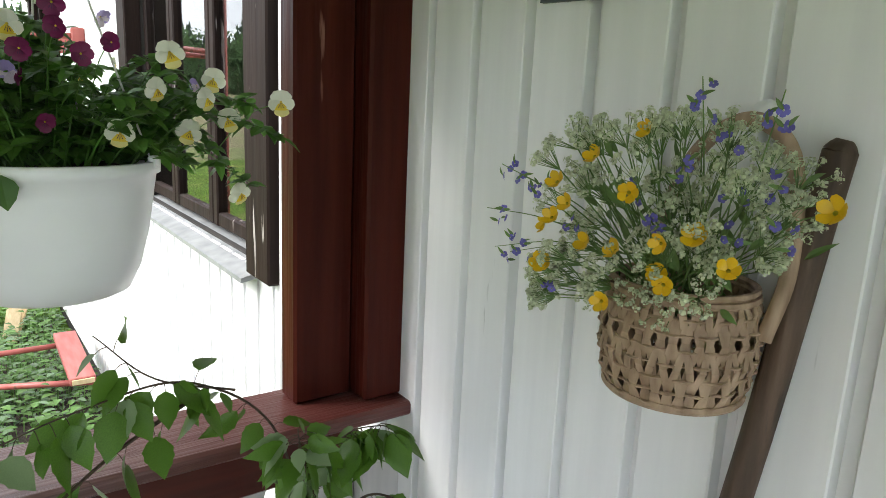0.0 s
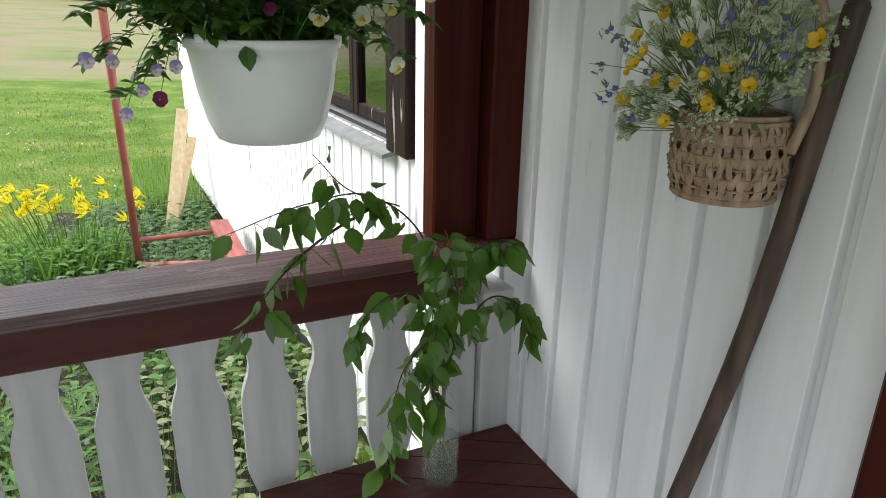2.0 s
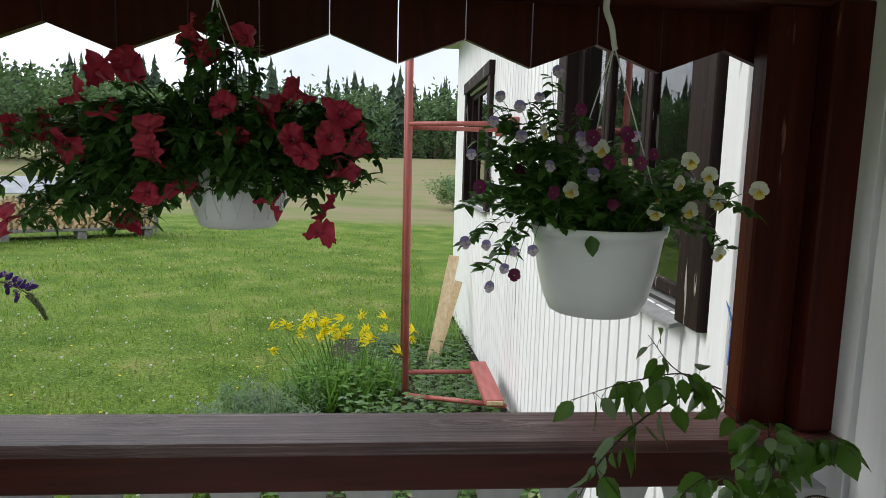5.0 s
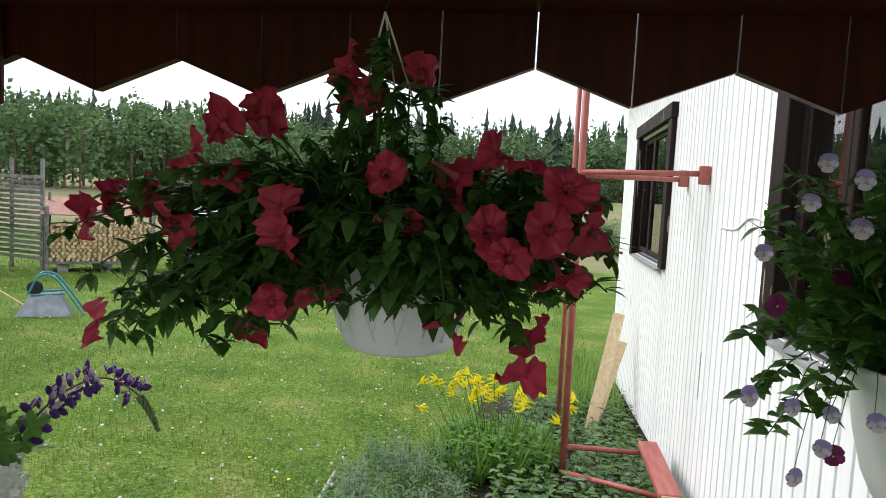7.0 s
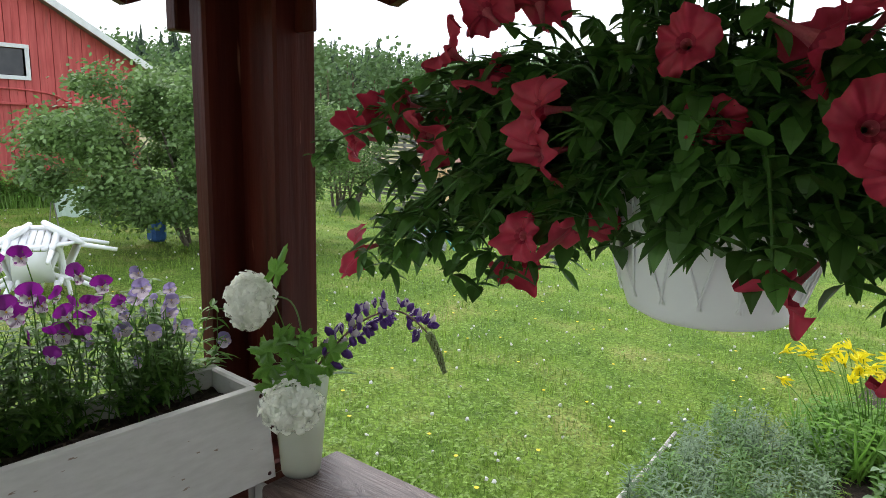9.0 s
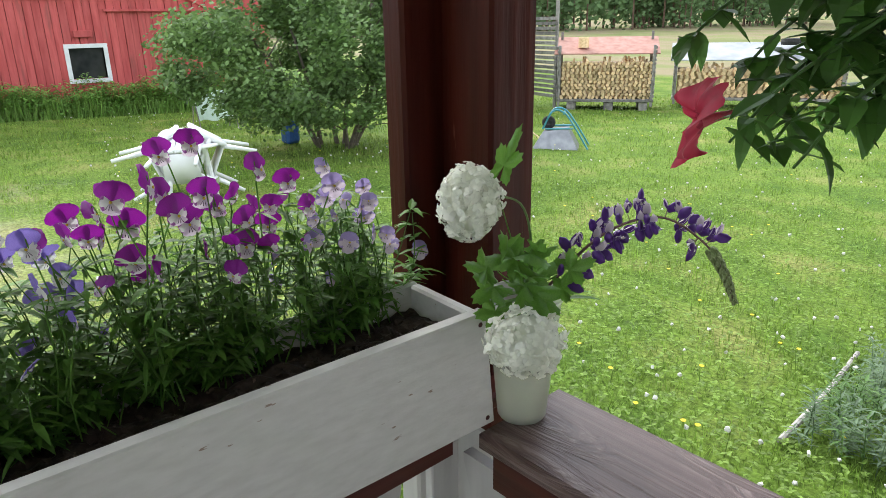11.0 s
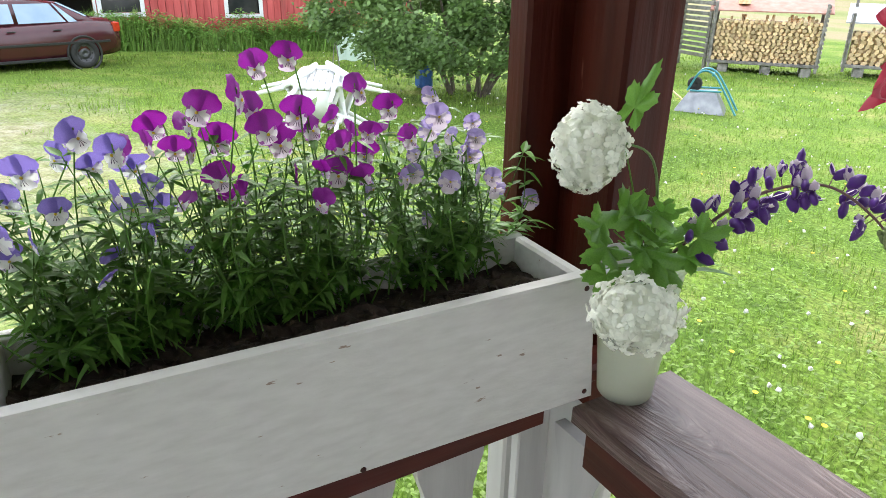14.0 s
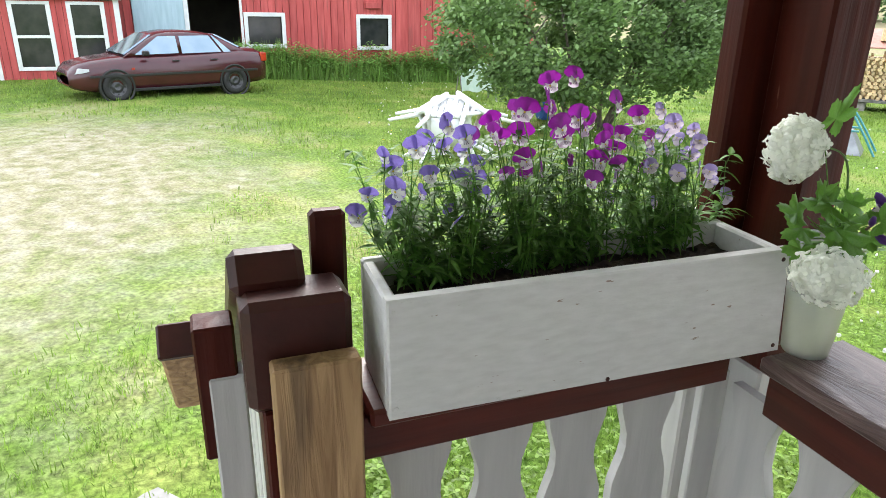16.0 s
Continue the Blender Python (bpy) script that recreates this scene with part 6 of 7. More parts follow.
lawn = Build()
count = 0
while count < 56000:
    r = 1.2 + 23.0 * rng.random() ** 1.35
    a = rng.uniform(-0.35, 2.0)
    x, y = -0.7 - r * math.sin(a), 0.3 + r * math.cos(a)
    if (x > -1.85 and y < 1.45) or x > 0.55 or y < -6 or x < -21.3:
        continue
    if (x > -0.9 and y < 8.5 and y > 1.4) and rng.random() < 0.5:
        continue
    s = sand(x, y)
    if s < 7.0 and rng.random() > max(0.0, (s - 5.6) / 1.4):
        continue
    count += 1
    h = rng.uniform(0.03, 0.075) * (1.5 if noise.noise(V((x * 0.6, y * 0.6, 3))) > 0.15 else 1.0)
    w = 0.0045 + 0.0006 * r
    for q in range(2):
        b0 = (x + rng.uniform(-0.03, 0.03), y + rng.uniform(-0.03, 0.03), ground_z(x, y) - 0.01)
        lawn.blade(b0, (b0[0] + rng.uniform(-0.04, 0.04), b0[1] + rng.uniform(-0.04, 0.04), b0[2] + h), w)
for i in range(15000):
    r, a = 2.3 + 8.5 * rng.random() ** 1.3, rng.uniform(-0.3, 1.6)
    x, y = -0.7 - r * math.sin(a), 0.3 + r * math.cos(a)
    if (x > -1.85 and y < 1.45) or x > -0.9 or sand(x, y) < 6.4:
        continue
    z, h = ground_z(x, y), rng.uniform(0.03, 0.085)
    for k in range(3):
        c = rng.uniform(0, 6.28)
        lawn.leaf((x, y, z + h), (math.cos(c), math.sin(c), rng.uniform(-0.1, 0.7)), (0, 0, 1), rng.uniform(0.02, 0.04), rng.uniform(0.014, 0.024), bend=0.3)
thing("lawn_grass", lawn, GRASS, "short green lawn grass with daisies and dandelions", "grass", kind="stuff")
CLOCK = leafy("dandelion_clock", (0.7, 0.7, 0.66), (0.82, 0.82, 0.78), 0.8, 0.3, 30, 0.1)
DANDY = leafy("dandelion_yellow", (0.8, 0.6, 0.02), (0.85, 0.7, 0.04), 0.6, 0.2, 30, 0.1)
b = Build()
for i in range(900):
    r, a = 2.6 + 17 * rng.random() ** 1.1, rng.uniform(-0.25, 1.35)
    x, y = -0.7 - r * math.sin(a), 0.3 + r * math.cos(a)
    if x > -0.2 or y < 1.6:
        continue
    z, h = ground_z(x, y), rng.uniform(0.06, 0.17)
    white = rng.random() < 0.8
    rr = rng.uniform(0.012, 0.02) if white else 0.016
    b.tube([(x, y, z), (x + rng.uniform(-0.02, 0.02), y, z + h)], 0.0025, 0.002, 3, mi=2, cap=False)
    if white:
        b.hull([V((x, y, z + h)) + V((rng.gauss(0, 1), rng.gauss(0, 1), rng.gauss(0, 1))).normalized() * rr for _ in range(14)], 0)
    else:
        b.lathe([(0.0, 0.004), (rr, 0.006), (rr * 0.6, 0.0)], (x, y, z + h), 8, mi=1)
thing("dandelions", b, [CLOCK, DANDY, GRASS], "white dandelion clocks and yellow flowers scattered in the lawn", "flowers", kind="stuff")

# yellow daylilies
b = Build()
for k in range(6):
    a = k * 1.0472
    o = V((math.cos(a), 0, math.sin(a)))
    b.leaf((0, 0.35, 0), o * 0.75 + V((0, -0.75, 0)), o * 0.3 + V((0, 0.9, 0)), 0.72, 0.2, bend=0.35 if k % 2 else 0.28)
b.tube([(0, 0.75, 0), (0, 0.3, 0)], 0.03, 0.07, 6)
LILY = b.mesh("lily_flower", [LILY_Y], smooth=True)
lily = thing("daylily_clump", None, None, "clump of yellow daylilies in the flower bed", "flowers")
g = Build()
for i in range(420):
    a, r = rng.uniform(0, 6.28), math.sqrt(rng.random())
    x, y = -0.78 + 0.55 * r * math.cos(a), 6.1 + 0.5 * r * math.sin(a)
    h = rng.uniform(0.22, 0.5)
    o = V((rng.uniform(-0.5, 0.5), rng.uniform(-0.5, 0.5), 0))
    p = V((x, y, ground_z(x, y)))
    g.leaf(p, V((o.x, o.y, h)).normalized(), (o.x, o.y - 0.3, 0.2), h, 0.026, bend=rng.uniform(0.3, 0.9), fold=0.5)
    for k in range(3):
        c = rng.uniform(0, 6.28)
        g.leaf(p + V((rng.uniform(-0.06, 0.06), rng.uniform(-0.06, 0.06), rng.uniform(0.1, 0.42))), (math.cos(c), math.sin(c), 0.5), (0, 0, 1), rng.uniform(0.06, 0.11), rng.uniform(0.025, 0.04), bend=0.4)
for i in range(38):
    a, r = rng.uniform(0, 6.28), rng.uniform(0.1, 1.0)
    x, y = -0.85 + 0.75 * r * math.cos(a), 6.05 + 0.5 * r * math.sin(a)
    z = 0.02 + rng.uniform(-0.16, 0.09) - 0.12 * r * r
    base = V((-0.78 + 0.3 * r * math.cos(a), 6.1 + 0.3 * r * math.sin(a), ground_z(-0.78, 6.1)))
    g.tube(curve([base, base * 0.4 + V((x, y, z)) * 0.6 + V((0, 0, 0.05)), V((x, y, z))], 4), 0.005, 0.003, 4, cap=False)
    put("flower", LILY, lily, facing((x, y, z), (rng.uniform(-1, 1), rng.uniform(-1, 0.3), rng.uniform(-0.1, 0.7)), rng.uniform(0.12, 0.15), rng.uniform(0, 6)))
part("foliage", g, LUSH, lily)
bed = Build()
for i in range(2600):
    x, y = rng.uniform(-1.2, 0.65), rng.uniform(1.5, 9.0)
    if x < -0.75 and y > 3.4:
        continue
    h = rng.uniform(0.1, 0.45) * (1.2 if y < 3 else 0.8)
    p = V((x, y, ground_z(x, y)))
    near = y < 3.3
    mi = (1 if near and x > -0.35 and rng.random() < 0.8 else 0) if y < 4.5 else (2 if rng.random() < 0.25 else 0)
    for q in range(3):
        a = rng.uniform(0, 6.28)
        s = rng.uniform(0.05, 0.1) if mi != 1 else rng.uniform(0.045, 0.075)
        bed.leaf(p + V((0, 0, h * (0.4 + 0.3 * q))), (math.cos(a), math.sin(a), 0.4), (0, 0, 1), s * (1.7 if near and x < -0.35 else 1), s * (0.3 if near and x < -0.35 else 0.55), mi=mi, bend=0.4)
    bed.blade(p, p + V((rng.uniform(-0.05, 0.05), rng.uniform(-0.05, 0.05), h)), 0.008)
for i in range(330):
    x, y = rng.uniform(-1.95, -0.95), rng.uniform(3.9, 6.0)
    p = V((x, y, ground_z(x, y)))
    h = rng.uniform(0.12, 0.36)
    tip = p + V((rng.uniform(-0.08, 0.08), rng.uniform(-0.08, 0.08), h))
    kind = 2 if noise.noise(V((x * 3, y * 3, 5))) > -0.05 else 0
    bed.blade(p, tip, 0.008, kind)
    for k in range(20):
        q = p.lerp(tip, 0.25 + 0.75 * (k + rng.random()) / 20)
        a = k * 2.4
        bed.leaf(q, (math.cos(a), math.sin(a), rng.uniform(0.1, 0.9)), (0, 0, 1), rng.uniform(0.045, 0.085), rng.uniform(0.009, 0.018), mi=kind, bend=0.35)
b = Build()
xs, ys = [-1.25 + 0.19 * i for i in range(11)], [1.42 + 0.25 * j for j in range(32)]
b.add([(x, y, ground_z(x, y) + 0.02 + 0.025 * noise.noise(V((x * 5, y * 5, 0))) - (0.06 if x < -1.2 + 0.25 * noise.noise(V((0, y, 3))) else 0.0)) for y in ys for x in xs], [(j * 11 + i, j * 11 + i + 1, (j + 1) * 11 + i + 1, (j + 1) * 11 + i) for j in range(31) for i in range(10)])
thing("bed_soil", b, SOIL, "dark soil of the flower bed along the house", "soil", kind="structure", smooth=True)
thing("flower_bed_plants", bed, [BED, VARIEG, SILVER], "mixed green, silvery and variegated plants along the house", "plants", kind="stuff")
b = Build()
b.tube(curve([(-2.0, 3.9, ground_z(-2, 4) + 0.04), (-2.03, 4.6, ground_z(-2, 4.6) + 0.05), (-2.12, 5.5, ground_z(-2, 5.5) + 0.04)], 5), 0.02, 0.017, 8)
thing("bed_edging_pole", b, surface("birch_pole", (0.3, 0.28, 0.25), (0.5, 0.48, 0.45), 0.8, (20, 20, 20), bump=0.3, spots=(0.08, 0.07, 0.06), spot_scale=14, spot_at=0.6, spot_wide=0.05), "pale birch pole edging the flower bed", "pole")

# ---- red barn and annex ----
BARN = surface("weathered_barn_red", (0.4, 0.058, 0.056), (0.57, 0.115, 0.11), 0.8, (9, 9, 1.2), bump=0.3, spots=(0.24, 0.07, 0.06), spot_scale=6, spot_at=0.6, spot_wide=0.15, per_object=0.12)
BARN_WHITE = surface("white_window_board", (0.68, 0.69, 0.7), (0.8, 0.81, 0.82), 0.6, (6, 6, 6), bump=0.1)
PALE_BLUE = surface("pale_blue_door_paint", (0.36, 0.5, 0.58), (0.46, 0.6, 0.68), 0.6, (12, 12, 1.5), bump=0.15)
TILE = surface("dark_roof", (0.16, 0.13, 0.12), (0.26, 0.22, 0.2), 0.7, (3, 3, 3), bump=0.2)
FX = -21.5
barn = thing("barn", None, None, "weathered red board barn with white framed windows", "barn")
EAVE, APEX_Y, SLOPE = 3.32, 3.5, 0.57
YS, YN = -4.3, 11.3


def gable(y):
    return EAVE + SLOPE * (min(y - YS, YN - y))


HOLES = [(2.11, 3.05, 0.32, 1.08), (5.37, 6.25, 0.24, 1.05), (7.31, 8.15, 2.77, 3.51), (9.38, 10.1, 0.33, 1.08), (0.55, 1.9, -0.6, 1.75)]
# inner walls behind doorway and windows, interior shade put into the colour
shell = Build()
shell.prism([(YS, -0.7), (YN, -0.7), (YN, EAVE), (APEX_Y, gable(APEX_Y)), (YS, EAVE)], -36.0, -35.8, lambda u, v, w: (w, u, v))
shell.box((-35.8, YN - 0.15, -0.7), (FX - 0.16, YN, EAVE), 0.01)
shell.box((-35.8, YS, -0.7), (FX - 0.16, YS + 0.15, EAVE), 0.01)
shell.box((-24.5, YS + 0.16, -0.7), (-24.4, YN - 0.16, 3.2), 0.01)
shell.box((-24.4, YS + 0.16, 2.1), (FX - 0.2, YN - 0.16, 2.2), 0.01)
part("barn_shell", shell, ROOM_SHADE, barn)
w, y = 0.2, YS
while y < YN - 0.01:
    y1 = min(y + w, YN)
    spans = [(-0.75, None)]
    for h in HOLES:
        if y1 > h[0] and y < h[1]:
            lo = spans.pop()
            spans.append((lo[0], h[2]))
            spans.append((h[3], lo[1]))
    for z0, z1 in spans:
        if z1 is not None and z1 <= z0:
            continue
        t0, t1 = (gable(y + 0.01), gable(y1 - 0.01)) if z1 is None else (z1, z1)
        b = Build()
        d = 0.0 if int(round((y - YS) / w)) % 2 else 0.022
        b.prism([(y + 0.006, z0), (y1 - 0.006, z0), (y1 - 0.006, t1), (y + 0.006, t0)], FX - 0.15, FX + d, lambda u, v, k: (k, u, v))
        part("barn_board", b, BARN, barn)
    y = y1
for k, (y0, y1, z0, z1) in enumerate(HOLES[:4]):
    f = 0.11
    # opaque pane, the darkness of the room behind is its colour
    win = part("window", one_box((FX - 0.06, y0 + 0.02, z0 + 0.02), (FX - 0.04, y1 - 0.02, z1 - 0.02), 0.002), surface("room_shade_glass", (0.02, 0.022, 0.024), (0.05, 0.05, 0.05), 0.08, (3, 3, 3), bump=0.0) if k == 0 else MATS["room_shade_glass"], barn, "opaque window pane with the dark room put into its colour")
    for lo, hi in (((y0 - f, z0 - f), (y1 + f, z0)), ((y0 - f, z1), (y1 + f, z1 + f)), ((y0 - f, z0), (y0, z1)), ((y1, z0), (y1 + f, z1))):
        part("window_board", one_box((FX + 0.024, lo[0], lo[1]), (FX + 0.06, hi[0], hi[1]), 0.006), BARN_WHITE, win)
for lo, hi in (((0.42, -0.6), (0.54, 1.9)), ((1.905, -0.6), (1.975, 1.9))):
    part("door_board", one_box((FX + 0.024, lo[0], lo[1]), (FX + 0.06, hi[0], hi[1]), 0.006), BARN_WHITE, barn)
door = part("open_door", one_box((FX + 0.062, -0.88, -0.58), (FX + 0.1, 0.42, 1.85), 0.008), PALE_BLUE, barn, "pale blue board door standing open")
b = Build()
for i in range(9):
    b.box((FX + 0.1, -0.86 + 0.142 * i, -0.57), (FX + 0.112, -0.86 + 0.142 * i + 0.125, 1.84), 0.004)
part("door_planks", b, PALE_BLUE, door)
part("drip_board", one_box((FX + 0.024, 6.4, 1.98), (FX + 0.1, 11.25, 2.05), 0.006), BARN, barn)
part("vent_shelf", one_box((FX + 0.024, 5.55, 1.33), (FX + 0.12, 6.0, 1.5), 0.01), BARN, barn)
b = Build()
b.tube(curve([(FX + 0.04, 3.0, 2.4), (FX + 0.04, 5.0, 2.3), (FX + 0.04, 7.2, 2.42), (FX + 0.04, 8.6, 2.35), (FX + 0.04, 9.3, 2.1)], 8), 0.03, 0.03, 5)
part("cable", b, BARN, barn)
for s in (1, -1):
    b = Build()
    e_y = YN + 0.35 if s > 0 else YS - 0.35
    e_z = EAVE - 0.35 * SLOPE
    b.prism([(e_y, e_z + 0.02), (APEX_Y, gable(APEX_Y) + 0.02), (APEX_Y, gable(APEX_Y) + 0.16), (e_y, e_z + 0.16)], -36.3, FX + 0.35, lambda u, v, k: (k, u, v))
    roof = part("roof_slope", b, TILE, barn)
    b = Build()
    b.prism([(e_y, e_z - 0.03), (APEX_Y, gable(APEX_Y) - 0.03), (APEX_Y, gable(APEX_Y) + 0.19), (e_y, e_z + 0.19)], FX + 0.352, FX + 0.4, lambda u, v, k: (k, u, v))
    part("verge_board", b, BARN_WHITE, roof)
annex = thing("annex", None, None, "low red board outbuilding with tall white framed windows", "building")
AX = -20.5
# solid block in the painted room-shade colour
b = Build()
b.box((-21.3, -9.0, -0.7), (AX - 0.03, -1.25, 1.5), 0.01)
part("annex_core", b, ROOM_SHADE, annex)
y = -9.0
while y < -1.25:
    spans = [(-0.7, 1.45)]
    for w0, w1 in ((-3.5, -2.76), (-2.23, -1.55)):
        if y + 0.15 > w0 and y < w1:
            spans = [(-0.7, -0.14), (1.34, 1.45)]
    for z0, z1 in spans:
        part("annex_board", one_box((AX - 0.02, y + 0.004, z0), (AX, min(y + 0.15, -1.25) - 0.004, z1), 0.004), BARN, annex)
    y += 0.15
for w0, w1 in ((-3.5, -2.76), (-2.23, -1.55)):
    win = part("window", one_box((AX - 0.028, w0, -0.14), (AX - 0.012, w1, 1.34), 0.002), MATS["room_shade_glass"], annex, "dark window panes")
    for lo, hi in (((w0 - 0.09, -0.23), (w1 + 0.09, -0.14)), ((w0 - 0.09, 1.34), (w1 + 0.09, 1.42)), ((w0 - 0.09, -0.14), (w0 + 0.01, 1.34)), ((w1 - 0.01, -0.14), (w1 + 0.09, 1.34)), ((w0 + 0.01, 0.55), (w1 - 0.01, 0.62))):
        part("window_board", one_box((AX + 0.002, lo[0], lo[1]), (AX + 0.035, hi[0], hi[1]), 0.005), BARN_WHITE, win)
part("corner_board", one_box((AX - 0.02, -1.25, -0.7), (AX + 0.03, -1.12, 1.5), 0.006), BARN_WHITE, annex)
part("corner_board", one_box((AX - 0.02, -4.05, -0.7), (AX + 0.03, -3.95, 1.5), 0.006), BARN_WHITE, annex)
part("fascia", one_box((AX - 0.05, -9.1, 1.46), (AX + 0.12, -1.05, 1.62), 0.008), BARN_WHITE, annex)
part("annex_roof", one_box((-21.4, -9.2, 1.62), (AX + 0.2, -1.0, 1.72), 0.02), TILE, annex)

# ---- car ----
CARP = surface("dark_red_car_paint", (0.05, 0.008, 0.013), (0.07, 0.012, 0.018), 0.2, (3, 3, 3), bump=0.0, spec=0.7)
# blue-grey base stands in for sky reflected in the panes
CARG = surface("sky_tinted_car_window", (0.24, 0.32, 0.39), (0.33, 0.41, 0.47), 0.06, (3, 3, 3), bump=0.0, metal=0.7)
RUBBER = surface("tyre_rubber", (0.015, 0.015, 0.015), (0.03, 0.03, 0.03), 0.8, (20, 20, 20), bump=0.2)
HUBCAP = surface("dull_wheel_steel", (0.05, 0.05, 0.055), (0.1, 0.1, 0.105), 0.5, (20, 20, 20), metal=0.5, bump=0.1)
BLACK = surface("black_trim", (0.01, 0.01, 0.01), (0.02, 0.02, 0.02), 0.5, (20, 20, 20), bump=0.05)
LAMP = surface("headlamp_lens", (0.4, 0.42, 0.44), (0.55, 0.57, 0.6), 0.1, (10, 10, 10), bump=0.0)
TAIL = surface("red_tail_lamp", (0.4, 0.02, 0.01), (0.55, 0.06, 0.02), 0.2, (10, 10, 10), bump=0.0)
heading = math.atan2(-0.949, 0.316)
near = V((0.949, 0.316, 0))
mid = V((-16.63, 0.09, 0)) - near * 0.74
CAR = Matrix.Translation((mid.x, mid.y, ground_z(mid.x, mid.y) - 0.04)) @ Matrix.Rotation(heading, 4, "Z") @ Matrix.Diagonal((0.92, 1, 0.95, 1))
car = thing("car", None, None, "dark red four-door saloon car parked on the grass", "car")
b = Build()
stations = ((-2.3, 0.42, 0.62, 0.62), (-2.24, 0.3, 0.9, 0.74), (-2.05, 0.26, 0.99, 0.82), (-1.6, 0.22, 1.0, 0.86), (-0.8, 0.2, 0.96, 0.875), (0.0, 0.19, 0.94, 0.875), (0.9, 0.2, 0.93, 0.87), (1.35, 0.22, 0.9, 0.86), (1.8, 0.23, 0.84, 0.83), (2.06, 0.25, 0.77, 0.77), (2.2, 0.29, 0.66, 0.66), (2.26, 0.34, 0.56, 0.58))
rings = []
for x, z0, z1, hw in stations:
    h = z1 - z0
    rings.append([(x, -hw * 0.9, z0), (x, -hw * 0.97, z0 + h * 0.2), (x, -hw, z0 + h * 0.5), (x, -hw * 0.97, z0 + h * 0.8), (x, -hw * 0.86, z1 - h * 0.03), (x, -hw * 0.5, z1 + 0.015), (x, hw * 0.5, z1 + 0.015), (x, hw * 0.86, z1 - h * 0.03), (x, hw * 0.97, z0 + h * 0.8), (x, hw, z0 + h * 0.5), (x, hw * 0.97, z0 + h * 0.2), (x, hw * 0.9, z0)])
pts = [p for r in rings for p in r]
k = 12
b.add(pts, [(j * k + i, j * k + (i + 1) % k, (j + 1) * k + (i + 1) % k, (j + 1) * k + i) for j in range(len(rings) - 1) for i in range(k)] + [tuple(range(k)), tuple(range(len(pts) - 1, len(pts) - 1 - k, -1))], at=CAR)
body = part("body", b, CARP, car, smooth=True)
b = Build()
rings = []
for x, zt in ((-1.72, 1.0), (-1.5, 1.1), (-1.25, 1.235), (-1.0, 1.345), (-0.7, 1.405), (-0.35, 1.43), (0.0, 1.425), (0.28, 1.385), (0.5, 1.3), (0.8, 1.12), (1.12, 0.935)):
    t = (zt - 0.9) / 0.53
    top = 0.74 - 0.16 * t
    rings.append([(x, -0.745, 0.9), (x, -top - 0.012, zt - 0.055 * t - 0.01), (x, -top + 0.07, zt - 0.008), (x, -top * 0.45, zt + 0.012), (x, top * 0.45, zt + 0.012), (x, top - 0.07, zt - 0.008), (x, top + 0.012, zt - 0.055 * t - 0.01), (x, 0.745, 0.9)])
pts = [p for ring in rings for p in ring]
b.add(pts, [(j * 8 + i, j * 8 + (i + 1) % 8, (j + 1) * 8 + (i + 1) % 8, (j + 1) * 8 + i) for j in range(len(rings) - 1) for i in range(8)] + [tuple(range(8)), tuple(range(len(pts) - 1, len(pts) - 9, -1))], at=CAR)
part("cabin", b, CARP, car, smooth=True)


def side_glass(x0, x1, x2, x3):
    b = Build()
    b.hull([(x, w + o, z) for x, w, z in ((x0, 0.735, 0.965), (x1, 0.735, 0.955), (x2, 0.606, 1.33), (x3, 0.606, 1.33)) for o in (0.0, 0.016)], at=CAR)
    part("side_window", b, CARG, car)


side_glass(-0.1, 0.88, 0.3, -0.1)
side_glass(-1.12, -0.18, -0.18, -0.88)
side_glass(-1.36, -1.18, -0.94, -0.97)
b = Build()
b.hull([(x + o, s * w, z + o * 0.6) for x, w, z in ((1.08, 0.66, 0.96), (0.4, 0.5, 1.355)) for s in (-1, 1) for o in (0.0, 0.03)], at=CAR)
part("windscreen", b, CARG, car)
b = Build()
b.hull([(x - o, s * w, z + o * 0.6) for x, w, z in ((-1.6, 0.62, 1.05), (-1.06, 0.5, 1.335)) for s in (-1, 1) for o in (0.0, 0.03)], at=CAR)
part("rear_window", b, CARG, car)
part("side_moulding", one_box((-1.95, 0.866, 0.52), (1.9, 0.888, 0.57), 0.006, CAR), BLACK, car)
part("sill", one_box((-1.0, 0.8, 0.2), (1.0, 0.868, 0.26), 0.01, CAR), BLACK, car)
part("door_mirror", one_box((0.62, 0.84, 0.94), (0.76, 0.98, 1.05), 0.03, CAR), BLACK, car)
for x in (-0.05, -0.95):
    part("door_handle", one_box((x, 0.872, 0.8), (x + 0.16, 0.89, 0.83), 0.006, CAR), BLACK, car)
b = Build()
b.hull([(2.02, 0.79, 0.62), (2.14, 0.7, 0.6), (2.23, 0.46, 0.59), (2.04, 0.765, 0.72), (2.17, 0.46, 0.69), (1.88, 0.825, 0.7), (1.88, 0.83, 0.65)], at=CAR)
part("headlight", b, LAMP, car, "clear headlight")
part("tail_light", one_box((-2.255, 0.55, 0.72), (-2.1, 0.8, 0.92), 0.02, CAR), TAIL, car, "red tail light")
part("indicator", one_box((0.95, 0.872, 0.66), (1.02, 0.885, 0.7), 0.004, CAR), TAIL, car)
